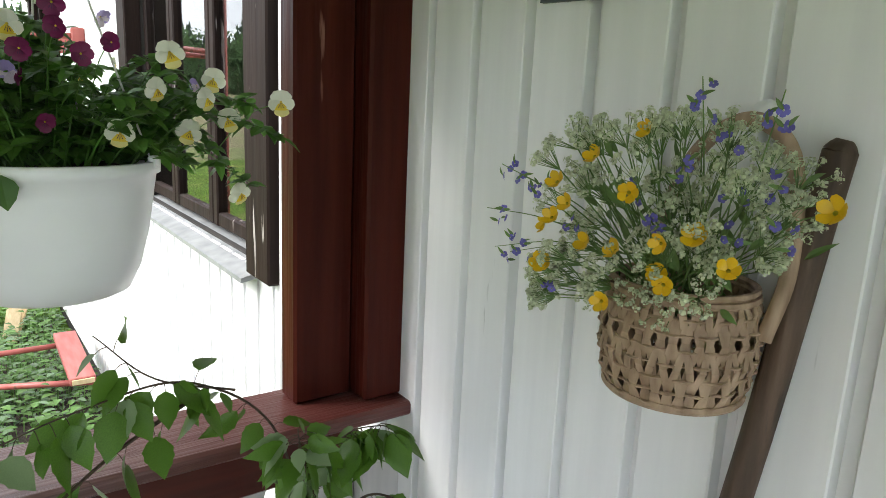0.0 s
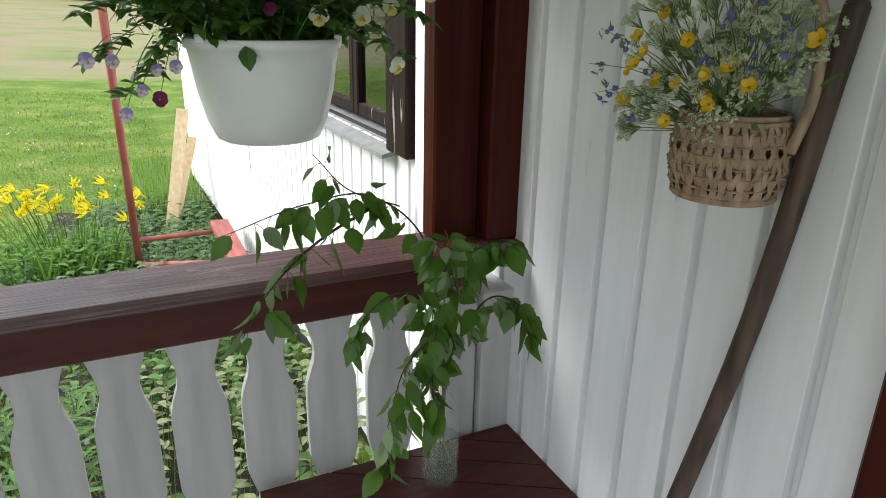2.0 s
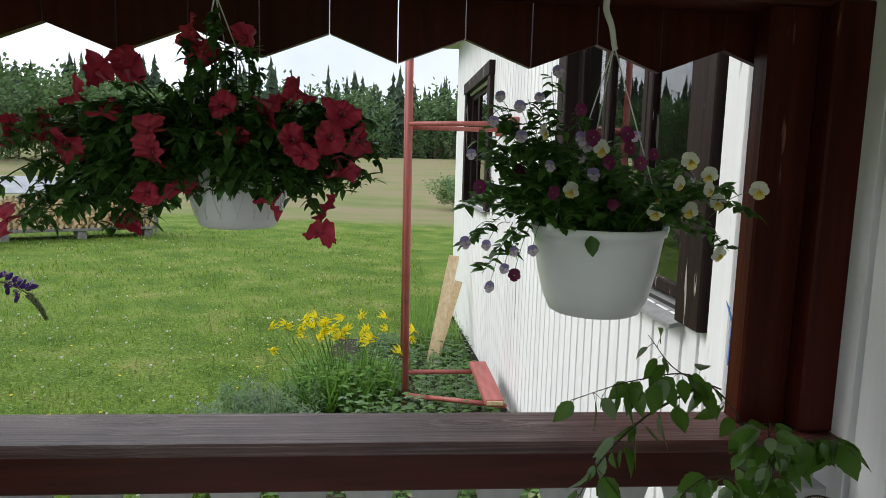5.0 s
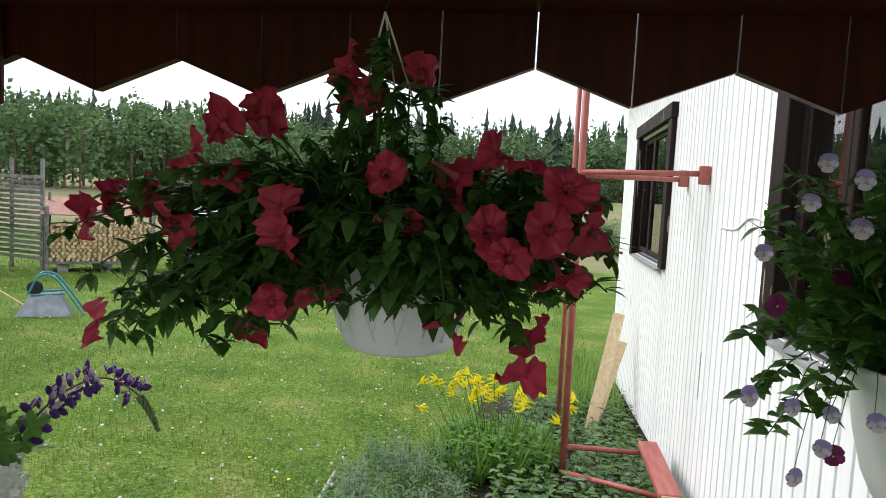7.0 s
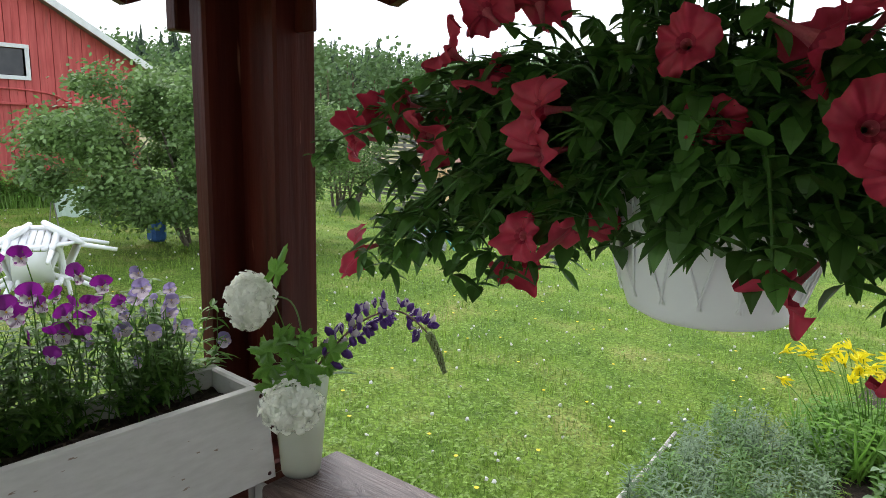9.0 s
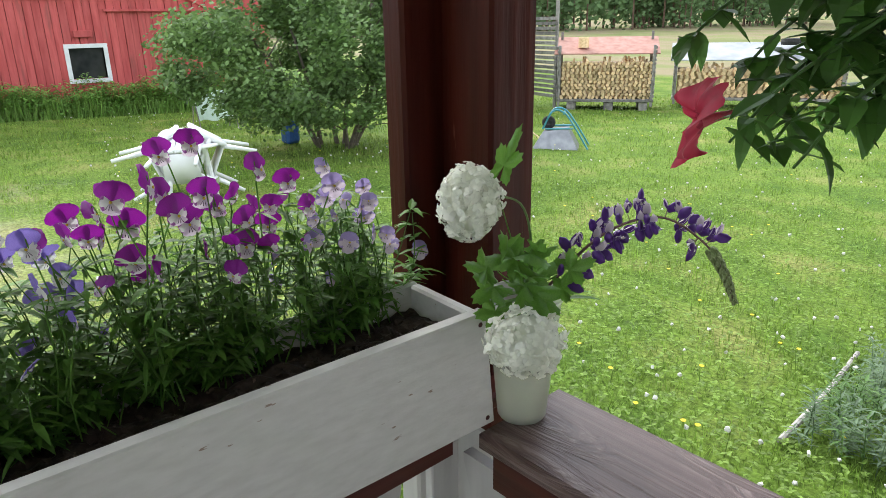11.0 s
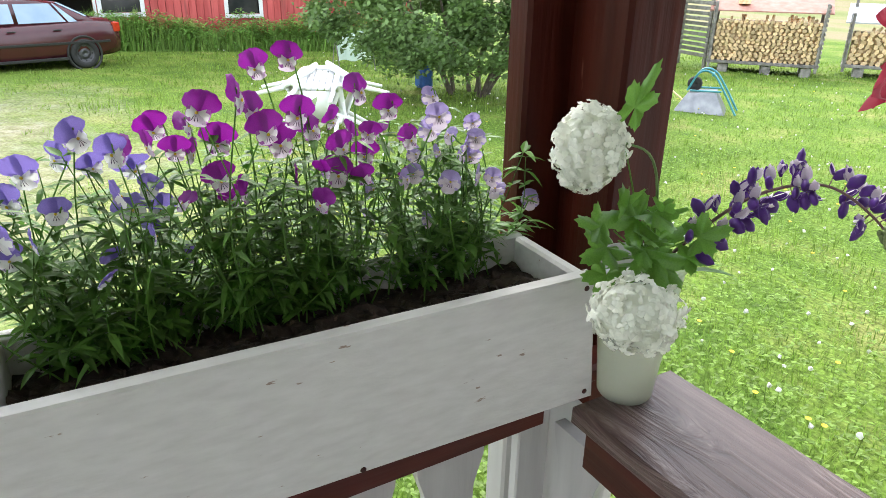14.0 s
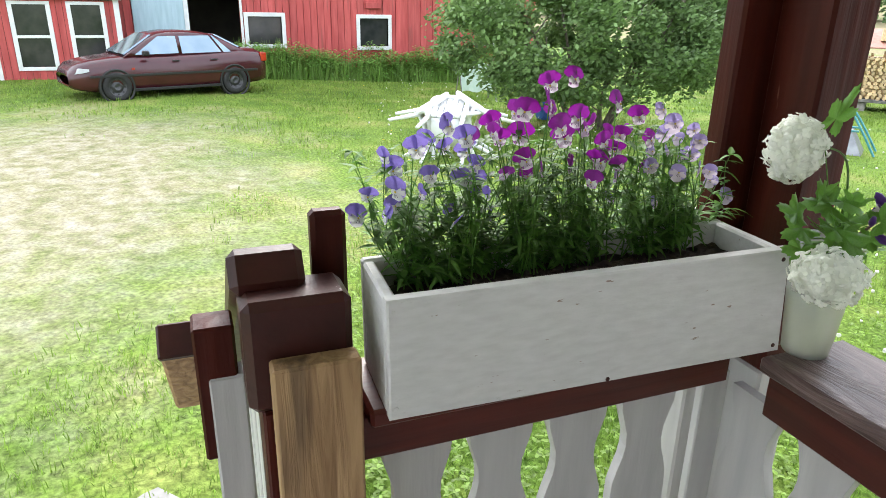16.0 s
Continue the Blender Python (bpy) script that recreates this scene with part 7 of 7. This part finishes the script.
for x in (1.36, -1.36):
    for s in (1, -1):
        m4 = CAR @ Matrix.Translation((x, s * 0.78, 0.31)) @ Matrix.Rotation(radians(-90 * s), 4, "X")
        b = Build()
        b.lathe([(0.2, -0.1), (0.29, -0.1), (0.31, -0.07), (0.31, 0.07), (0.29, 0.1), (0.19, 0.1), (0.19, -0.1)], n=28, at=m4)
        wheel = part("wheel", b, RUBBER, car, "black tyre on a plain steel wheel", smooth=True)
        b = Build()
        b.lathe([(0.0, 0.06), (0.07, 0.085), (0.13, 0.05), (0.19, 0.09), (0.2, 0.07)], n=20, at=m4)
        part("rim", b, HUBCAP, wheel)
        b = Build()
        b.lathe([(0.33, 0.085), (0.36, 0.098), (0.38, 0.09), (0.38, -0.05)], n=28, at=m4)
        part("wheel_arch", b, BLACK, wheel)
        b = Build()
        for q in range(8):
            aa = q * 0.785
            b.lathe([(0.0, 0.068), (0.02, 0.066)], (0.155 * math.cos(aa), 0.155 * math.sin(aa), 0.01), 8, at=m4)
        part("rim_hole", b, BLACK, wheel)

# ---- garden furniture ----
RESIN = surface("white_resin", (0.78, 0.79, 0.8), (0.84, 0.85, 0.86), 0.4, (5, 5, 5), bump=0.03)
TX, TY = -9.8, 3.8
tz = ground_z(TX, TY)
table = thing("garden_table", None, None, "round white plastic garden table on the lawn", "table")
b = Build()
b.lathe([(0.0, 0.7), (0.42, 0.7), (0.47, 0.695), (0.475, 0.66), (0.455, 0.66), (0.45, 0.68), (0.0, 0.68)], (TX, TY, tz), 36)
part("tabletop", b, RESIN, table, smooth=True)
for k in range(4):
    a = 0.5 + k * 1.571
    b = Build()
    b.tube([(TX + 0.3 * math.cos(a), TY + 0.3 * math.sin(a), tz + 0.68), (TX + 0.36 * math.cos(a), TY + 0.36 * math.sin(a), tz + 0.3), (TX + 0.42 * math.cos(a), TY + 0.42 * math.sin(a), tz)], 0.035, 0.028, 8)
    part("leg", b, RESIN, table)


def plastic_chair(m):
    c = thing("garden_chair", None, None, "white plastic garden chair tipped against the table", "chair", "chairs at the garden table")
    c.matrix_basis = m
    def p(name, b):
        o = new(name, b.mesh(name, [RESIN], True))
        o.parent = c
    b = Build()
    b.hull([(x, y, z) for x, y, z in ((-0.24, -0.22, 0.42), (0.24, -0.22, 0.42), (-0.2, 0.22, 0.4), (0.2, 0.22, 0.4), (-0.24, -0.22, 0.445), (0.24, -0.22, 0.445), (-0.2, 0.22, 0.425), (0.2, 0.22, 0.425))])
    p("seat", b)
    for k in range(5):
        b = Build()
        x = -0.17 + 0.085 * k
        b.hull([(x + dx, y + dy, z) for y, z in ((0.23, 0.42), (0.3, 0.8)) for dx in (-0.036, 0.036) for dy in (0.0, 0.03)])
        p("back_slat", b)
    b = Build()
    b.tube(curve([(-0.25, 0.24, 0.4), (-0.25, 0.31, 0.78), (-0.12, 0.33, 0.85), (0.12, 0.33, 0.85), (0.25, 0.31, 0.78), (0.25, 0.24, 0.4)], 5), 0.036, 0.036, 8)
    p("back_frame", b)
    for s in (-1, 1):
        b = Build()
        b.tube(curve([(s * 0.26, 0.27, 0.62), (s * 0.29, 0.0, 0.65), (s * 0.28, -0.22, 0.63), (s * 0.27, -0.24, 0.4)], 5), 0.036, 0.036, 8)
        p("armrest", b)
        for y in (-0.24, 0.25):
            b = Build()
            b.tube([(s * 0.25, y * 0.9, 0.42), (s * 0.29, y * 1.15, 0.0)], 0.034, 0.026, 8)
            p("leg", b)
    return c


for a, d, tilt in ((4.25, 0.78, -70), (1.3, 0.76, -68), (5.7, 0.8, -72)):
    m = Matrix.Translation((TX + d * math.cos(a), TY + d * math.sin(a), tz + 0.12)) @ Matrix.Rotation(a - math.pi / 2 + math.pi, 4, "Z") @ Matrix.Rotation(radians(tilt), 4, "X") @ Matrix.Rotation(math.pi, 4, "Z")
    plastic_chair(m)
for o in [o for o in scene.objects if o.name.startswith("garden_chair")]:
    low = min((o.matrix_basis @ V(v.co)).z for ch in o.children for v in ch.data.vertices)
    o.matrix_basis = Matrix.Translation((0, 0, tz - low)) @ o.matrix_basis

# drying rack with a green cloth, far by the bush
rack = thing("drying_rack", None, None, "small metal drying rack with a pale green cloth", "drying rack")
RK = V((-16.2, 6.95, ground_z(-16.2, 6.95)))
b = Build()
cl = []
for j in range(9):
    for i in range(9):
        cl.append((RK.x + 0.2 * (j / 8 - 0.5) + 0.03 * math.sin(i * 2.0), RK.y - 0.42 + 0.84 * i / 8, RK.z + 0.85 - 0.62 * j / 8 + 0.03 * math.sin(i * 1.3)))
b.add(cl, [(j * 9 + i, j * 9 + i + 1, j * 9 + i + 10, j * 9 + i + 9) for j in range(8) for i in range(8)])
part("cloth", b, leafy("pale_green_cloth", (0.5, 0.66, 0.58), (0.68, 0.8, 0.73), 0.8, 0.2, 14, 0.0), rack)
for s in (-0.45, 0.45):
    for d in (-0.25, 0.25):
        b = Build()
        b.tube([(RK.x + d, RK.y + s, RK.z), (RK.x - d * 0.2, RK.y + s, RK.z + 0.95)], 0.014, 0.014, 6)
        part("leg", b, GREY_WOOD, rack)
b = Build()
b.box((-13.3, 7.05, ground_z(-13, 7)), (-13.0, 7.35, ground_z(-13, 7) + 0.75), 0.05)
thing("blue_barrel", b, BLUE_P, "blue plastic barrel half hidden behind the bush", "barrel")

# ---- wheelbarrow ----
TEAL = surface("teal_tube_steel", (0.04, 0.22, 0.27), (0.08, 0.32, 0.37), 0.4, (9, 9, 9), bump=0.05)
TRAY = surface("galvanised_tray", (0.2, 0.21, 0.23), (0.34, 0.35, 0.37), 0.35, (6, 6, 6), metal=0.6, bump=0.1)
wb = thing("wheelbarrow", None, None, "upturned wheelbarrow with grey tray and teal frame", "wheelbarrow")
WB = Matrix.Translation((-9.45, 11.2, ground_z(-9.45, 11.2))) @ Matrix.Rotation(radians(35), 4, "Z")
b = Build()
b.hull([(x, y, z) for x, y, z in ((-0.5, -0.36, 0.0), (0.42, -0.36, 0.0), (-0.5, 0.36, 0.0), (0.42, 0.36, 0.0), (-0.28, -0.24, 0.36), (0.2, -0.24, 0.4), (-0.28, 0.24, 0.36), (0.2, 0.24, 0.4))], at=WB)
part("tray", b, TRAY, wb)
for s in (-1, 1):
    b = Build()
    b.tube([WB @ V(p) for p in curve([(0.6, s * 0.3, 0.02), (0.35, s * 0.27, 0.42), (0.12, s * 0.22, 0.72), (-0.12, s * 0.2, 0.74), (-0.3, s * 0.22, 0.4)], 5)], 0.02, 0.02, 8)
    part("frame_tube", b, TEAL, wb)
    b = Build()
    b.tube([WB @ V(p) for p in ((-0.25, s * 0.22, 0.4), (0.3, s * 0.25, 0.42))], 0.018, 0.018, 8)
    part("frame_tube", b, TEAL, wb)
b = Build()
b.tube([WB @ V((0.1, -0.24, 0.7)), WB @ V((0.1, 0.24, 0.7))], 0.018, 0.018, 8)
part("cross_tube", b, TEAL, wb)
b = Build()
b.lathe([(0.06, -0.04), (0.12, -0.035), (0.135, 0.0), (0.12, 0.035), (0.06, 0.04), (0.0, 0.02), (0.0, -0.02), (0.06, -0.04)], n=20, at=WB @ Matrix.Translation((-0.2, 0, 0.5)) @ Matrix.Rotation(radians(90), 4, "X"))
part("wheel", b, RUBBER, wb)
b = Build()
b.tube([(-11.2, 11.5, ground_z(-10, 11) + 0.55), (-9.8, 11.15, ground_z(-9, 11) + 0.1)], 0.016, 0.016, 6)
thing("tool_handle", b, NEW_WOOD, "pale wooden tool handle leaning on the wheelbarrow", "tool")

# ---- firewood racks ----
LOG = surface("split_log_end", (0.58, 0.4, 0.21), (0.82, 0.63, 0.39), 0.8, (20, 20, 20), bump=0.3, per_object=0.3)
SHED_RED = surface("faded_shed_boards", (0.36, 0.17, 0.13), (0.48, 0.27, 0.22), 0.8, (6, 6, 6), bump=0.2)


def firewood_rack(origin, turn, length, height, label, n_x, n_z, roof_mat, seed, lean=0.0):
    rng = random.Random(seed)
    m = Matrix.Translation(origin) @ Matrix.Rotation(radians(turn), 4, "Z")
    top = thing("firewood_rack", None, None, label, "firewood rack", "firewood racks in the yard")
    part("deck", one_box((-0.1, 0.0, 0.22), (length + 0.1, 1.15, 0.3), 0.01, m), GREY_WOOD, top)
    for x in (0.2, length * 0.5, length - 0.3):
        part("block", one_box((x, 0.05, -0.05), (x + 0.25, 1.1, 0.218), 0.02, m), GREY_WOOD, top)
    for x in (-0.07, length):
        for y in (0.0, 1.1):
            part("post", one_box((x, y, 0.1), (x + 0.07, y + 0.08, height + 0.45 + (0.35 if y else 0)), 0.006, m), GREY_WOOD, top)
    for side_x in (-0.1, length + 0.07):
        for k in range(13):
            z = 0.36 + k * (height + 0.1) / 13
            part("slat", one_box((side_x, -0.08, z), (side_x + 0.022, 1.3, z + 0.075), 0.004, m), GREY_WOOD, top)
    wood = part("firewood", one_box((0.02, 0.16, 0.31), (length - 0.02, 1.08, height * 0.98), 0.02, m), LOG, top, "stacked split birch firewood")
    shape = Build()
    shape.hull([(0.5 * math.cos(a) * (1 if k % 2 else 0.8), y, 0.5 * math.sin(a)) for k, a in enumerate((0.2, 1.5, 2.7, 4.0, 5.3)) for y in (-1, 0.3)])
    lm = shape.mesh("log", [LOG])
    dx, dz = length / n_x, (height - 0.3) / n_z
    for i in range(n_x):
        for j in range(n_z):
            ob = put("log", lm, wood, m @ Matrix.Translation((dx * (i + 0.5 + (0.5 if j % 2 else 0) * 0.6) + rng.uniform(-0.02, 0.02), 0.16 + rng.uniform(-0.04, 0.04), 0.3 + dz * (j + 0.5) + rng.uniform(-0.015, 0.015))) @ Matrix.Rotation(rng.uniform(0, 6.28), 4, "Y") @ Matrix.Diagonal((dx * rng.uniform(0.95, 1.25), 0.12, dz * rng.uniform(0.95, 1.25), 1)))
    for k in range(16):
        ob = put("log", lm, wood, m @ Matrix.Translation((rng.uniform(0.1, length - 0.1), 0.2 + rng.uniform(0, 0.3), height + rng.uniform(0.0, 0.1))) @ Matrix.Rotation(rng.uniform(-0.6, 0.6), 4, "Z") @ Matrix.Rotation(rng.uniform(0.2, 1.4), 4, "X") @ Matrix.Diagonal((0.09, 0.25, 0.09, 1)))
    b = Build()
    b.hull([(x, y, z) for x in (-0.2, length + 0.2) for y, z in ((0.1, height + 0.2), (0.1, height + 0.23), (1.35, height + 0.62), (1.35, height + 0.65))], at=m)
    part("roof_sheet", b, roof_mat, top)
    return top


firewood_rack((-13.3, 16.0, ground_z(-13, 16)), 36, 2.5, 1.32, "grey slatted rack full of split firewood under a red board", 20, 12, SHED_RED, 91)
firewood_rack((-11.1, 18.5, ground_z(-11, 18.5)), 30, 4.2, 1.1, "grey slatted firewood rack with a metal sheet roof", 26, 8, SHEET_ROOF, 92)
SLAT = thing("slatted_fence", None, None, "grey slatted wall of an old wood shed", "fence")
fm = Matrix.Translation((-13.6, 16.2, ground_z(-13.6, 16.2))) @ Matrix.Rotation(radians(168), 4, "Z")
for k in range(17):
    part("slat", one_box((0, 0, 0.3 + 0.135 * k), (3.0, 0.03, 0.39 + 0.135 * k), 0.004, fm), GREY_WOOD, SLAT)
for x in (0.05, 1.2, 2.6):
    part("post", one_box((x, -0.07, -0.05), (x + 0.1, -0.004, 3.0 if x < 2 else 2.6), 0.006, fm), GREY_WOOD, SLAT)
b = Build()
b.lathe([(0.18, -0.09), (0.28, -0.08), (0.3, 0.0), (0.28, 0.08), (0.18, 0.09), (0.18, -0.09)], (-8.9, 20.6, ground_z(-9, 20) + 1.78), 20)
thing("old_tyre", b, RUBBER, "old black tyre lying on the shed roof", "tyre")
b = Build()
b.lathe([(0.0, 0.0), (0.15, 0.0), (0.15, 0.28), (0.0, 0.28)], (-13.1, 16.75, ground_z(-13, 16) + 1.7), 16)
thing("chopping_block", b, LOG, "short round log on the rack roof", "log")

# ---- bush, tall grass, forest ----
BUSH_LEAF = leafy("bush_leaf", (0.09, 0.17, 0.05), (0.22, 0.33, 0.12), 0.6, 0.3, 1.5, 0.4)
BUSH_BARK = surface("grey_bush_bark", (0.08, 0.065, 0.05), (0.18, 0.15, 0.12), 0.85, (12, 12, 12), bump=0.3)


def bush(name, label, centre, rx, ry, rz, leaves, seed, size):
    rng = random.Random(seed)
    c = V(centre)
    top = thing(name, None, None, label, "bush")
    for k in range(11):
        a = rng.uniform(0, 6.28)
        r = rng.uniform(0.3, 0.8)
        b = Build()
        tip = c + V((rx * r * math.cos(a), ry * r * math.sin(a), rz * rng.uniform(0.9, 1.7)))
        foot = c + V((0.35 * math.cos(a), 0.35 * math.sin(a), -0.05))
        path = curve([foot, foot * 0.6 + tip * 0.4 + V((rng.uniform(-0.2, 0.2), rng.uniform(-0.2, 0.2), 0.1)), tip], 6)
        b.tube(path, 0.05, 0.012, 6)
        for q in path[3::2]:
            o = V((rng.uniform(-1, 1), rng.uniform(-1, 1), rng.uniform(-0.2, 0.8))) * 0.7
            b.tube([q, q + o * 0.5 + V((0, 0, 0.05)), q + o], 0.018, 0.005, 4)
        part("branch", b, BUSH_BARK, top)
    g = Build()
    clumps = []
    for k in range(150):
        a, v = rng.uniform(0, 6.28), rng.uniform(-0.75, 1)
        s = rng.uniform(0.5, 1.12)
        clumps.append((c + V((rx * s * math.cos(a) * math.sqrt(max(0, 1 - v * v * 0.9)), ry * s * math.sin(a) * math.sqrt(max(0, 1 - v * v * 0.9)), rz * (1.0 + 0.92 * v * s))), rng.uniform(0.15, 0.48)))
    for i in range(leaves):
        p, r = rng.choice(clumps)
        o = V((rng.gauss(0, 1), rng.gauss(0, 1), rng.gauss(0, 0.8))) * r * 0.55
        q = p + o
        if q.z < c.z + 0.15 or math.hypot((q.x - c.x) / rx, (q.y - c.y) / ry) > 0.42 + 0.8 * min(1.0, (q.z - c.z) / 1.7):
            continue
        w = V((rng.gauss(0, 1), rng.gauss(0, 1), rng.gauss(0, 0.6)))
        n0 = w.normalized()
        sd = n0.orthogonal().normalized()
        L = size * rng.uniform(0.7, 1.3)
        g.add([q, q + n0 * L * 0.5 + sd * L * 0.3, q + n0 * L, q + n0 * L * 0.5 - sd * L * 0.3], [(0, 1, 2, 3)])
    crown = part("crown", g, BUSH_LEAF, top)
    crown["kind"] = "stuff"
    return top


bush("lilac_bush", "large rounded green bush on the lawn", (-12.3, 7.75, ground_z(-12, 7.75)), 2.2, 3.0, 1.72, 76000, 101, 0.095)
bush("young_bush", "grey-green bush beside the wood shed", (-16.0, 15.0, ground_z(-16, 15)), 1.4, 1.4, 1.5, 9000, 102, 0.1)
bush("far_bush", "green bush at the edge of the field", (4.0, 36.0, ground_z(4, 36)), 2.5, 2.0, 0.9, 9000, 103, 0.14)
rng = random.Random(111)
tall = Build()
for i in range(15000):
    x, y = rng.uniform(-21.3, -20.2), rng.uniform(1.6, 13.0)
    if x > -20.5 and rng.random() < 0.6:
        continue
    p = V((x, y, ground_z(x, y)))
    h = rng.uniform(0.25, 0.8) ** 1.2 * (1.0 + 0.7 * noise.noise(V((x, y * 0.9, 2))) + 0.3 * noise.noise(V((x, y * 3, 4))))
    tall.blade(p, p + V((rng.uniform(-0.15, 0.15), rng.uniform(-0.15, 0.15), h)), 0.022)
for i in range(1500):
    x, y = rng.uniform(-0.1, 0.6), rng.uniform(8.2, 11.5)
    p = V((x, y, ground_z(x, y)))
    tall.blade(p, p + V((rng.uniform(-0.1, 0.1), rng.uniform(-0.1, 0.1), rng.uniform(0.2, 0.5))), 0.014)
for i in range(11000):
    x, y = rng.uniform(-21.2, -20.3), rng.uniform(1.6, 13.0)
    h = rng.uniform(0.1, 0.85) * (1.0 + 0.6 * noise.noise(V((x, y * 0.8, 7))))
    p = V((x, y, ground_z(x, y) + h))
    a = rng.uniform(0, 6.28)
    tall.leaf(p, (math.cos(a), math.sin(a), 0.2), (0, 0, 1), rng.uniform(0.09, 0.16), rng.uniform(0.05, 0.08), mi=1, bend=0.5)
thing("tall_grass", tall, [GRASS_LONG, HEDGE], "tall green grass and nettles along the barn wall", "grass", kind="stuff")

SPRUCE = leafy("spruce_green", (0.035, 0.06, 0.036), (0.075, 0.12, 0.065), 0.8, 0.1, 0.15, 0.45)
BIRCHY = leafy("birch_crown", (0.075, 0.14, 0.05), (0.14, 0.23, 0.085), 0.8, 0.2, 0.15, 0.3)
TRUNK = surface("forest_trunk", (0.1, 0.06, 0.04), (0.2, 0.13, 0.09), 0.9, (2, 2, 2), bump=0.1)
forest = Build()
rng = random.Random(121)


def spruce(x, y, z, h):
    forest.tube([(x, y, z), (x, y, z + h * 0.95)], 0.16, 0.03, 4, mi=2, cap=False)
    n = int(h * 1.4)
    wide = rng.uniform(0.2, 0.3)
    for k in range(n):
        t = (k + 0.3) / n
        r = h * wide * (1 - t) ** 0.95 + 0.12
        zz = z + h * (0.05 + 0.95 * t) + rng.uniform(-0.2, 0.2)
        ox, oy = x + rng.uniform(-0.12, 0.12) * r, y + rng.uniform(-0.12, 0.12) * r
        a0 = rng.uniform(0, 6.28)
        m = 11
        pts = [(x, y, zz + h * 0.05)]
        for i in range(m):
            a = a0 + i * 6.2832 / m
            rr = r * rng.uniform(0.5, 1.25) * (1.0 if i % 2 else 0.5)
            pts.append((ox + rr * math.cos(a), oy + rr * math.sin(a), zz - h * 0.04 * rng.uniform(0.3, 1.6)))
        forest.add(pts, [(0, 1 + i, 1 + (i + 1) % m) for i in range(m)], 0)


def leafy_tree(x, y, z, h):
    forest.tube([(x, y, z), (x, y, z + h * 0.7)], 0.12, 0.04, 4, mi=2, cap=False)
    blobs = [(V((x + rng.uniform(-0.16, 0.16) * h, y + rng.uniform(-0.16, 0.16) * h, z + h * rng.uniform(0.15, 0.9))), h * rng.uniform(0.08, 0.17)) for _ in range(9)]
    for k in range(int(30 + 14 * h)):
        c, r = rng.choice(blobs)
        q = c + V((rng.gauss(0, 0.55), rng.gauss(0, 0.55), rng.gauss(0, 0.55))) * r
        s = h * 0.03
        d = V((rng.gauss(0, 1), rng.gauss(0, 1), rng.gauss(0, 1))).normalized() * s
        e = d.orthogonal().normalized() * s * 0.7
        forest.add([q - d, q - e, q + d, q + e], [(0, 1, 2, 3)], 1)


for i in range(820):
    x = rng.uniform(-150, 70)
    row = rng.random()
    y = 128 + 30 * row + 0.0006 * (x + 20) ** 2 - (0.0 if x > -60 else 0.25 * (-60 - x))
    z = ground_z(x, min(y, 126)) - 0.3
    if (row < 0.35 and rng.random() < 0.85) or rng.random() < 0.25:
        leafy_tree(x, y, z, rng.uniform(8, 15) + 2.0 * row)
    else:
        spruce(x, y, z, (rng.uniform(9.5, 18) + 2.0 * row) * (0.92 if x < -70 else 1.0))
for i in range(430):
    x = rng.uniform(-150, 70)
    y = 125 + 5 * rng.random() + 0.0006 * (x + 20) ** 2 - (0.0 if x > -60 else 0.25 * (-60 - x))
    leafy_tree(x, y, ground_z(x, min(y, 126)) - 1.2, rng.uniform(4.5, 8.5))
for i in range(300):
    t = rng.random()
    x, y = -150 - 60 * rng.random() + 45 * t, 20 + 110 * t
    z = ground_z(x, y) + 3
    (spruce if rng.random() < 0.45 else leafy_tree)(x, y, z, rng.uniform(11, 16))
for i in range(150):
    t = rng.random()
    x, y = -76 + 44 * t + rng.uniform(-3, 3), 40 + 42 * t + rng.uniform(-4, 4)
    leafy_tree(x, y, ground_z(x, y) - 0.6, rng.uniform(7, 11.5))
thing("far_forest", forest, [SPRUCE, BIRCHY, TRUNK], "dark spruce forest with paler birches beyond the field", "forest", kind="stuff")
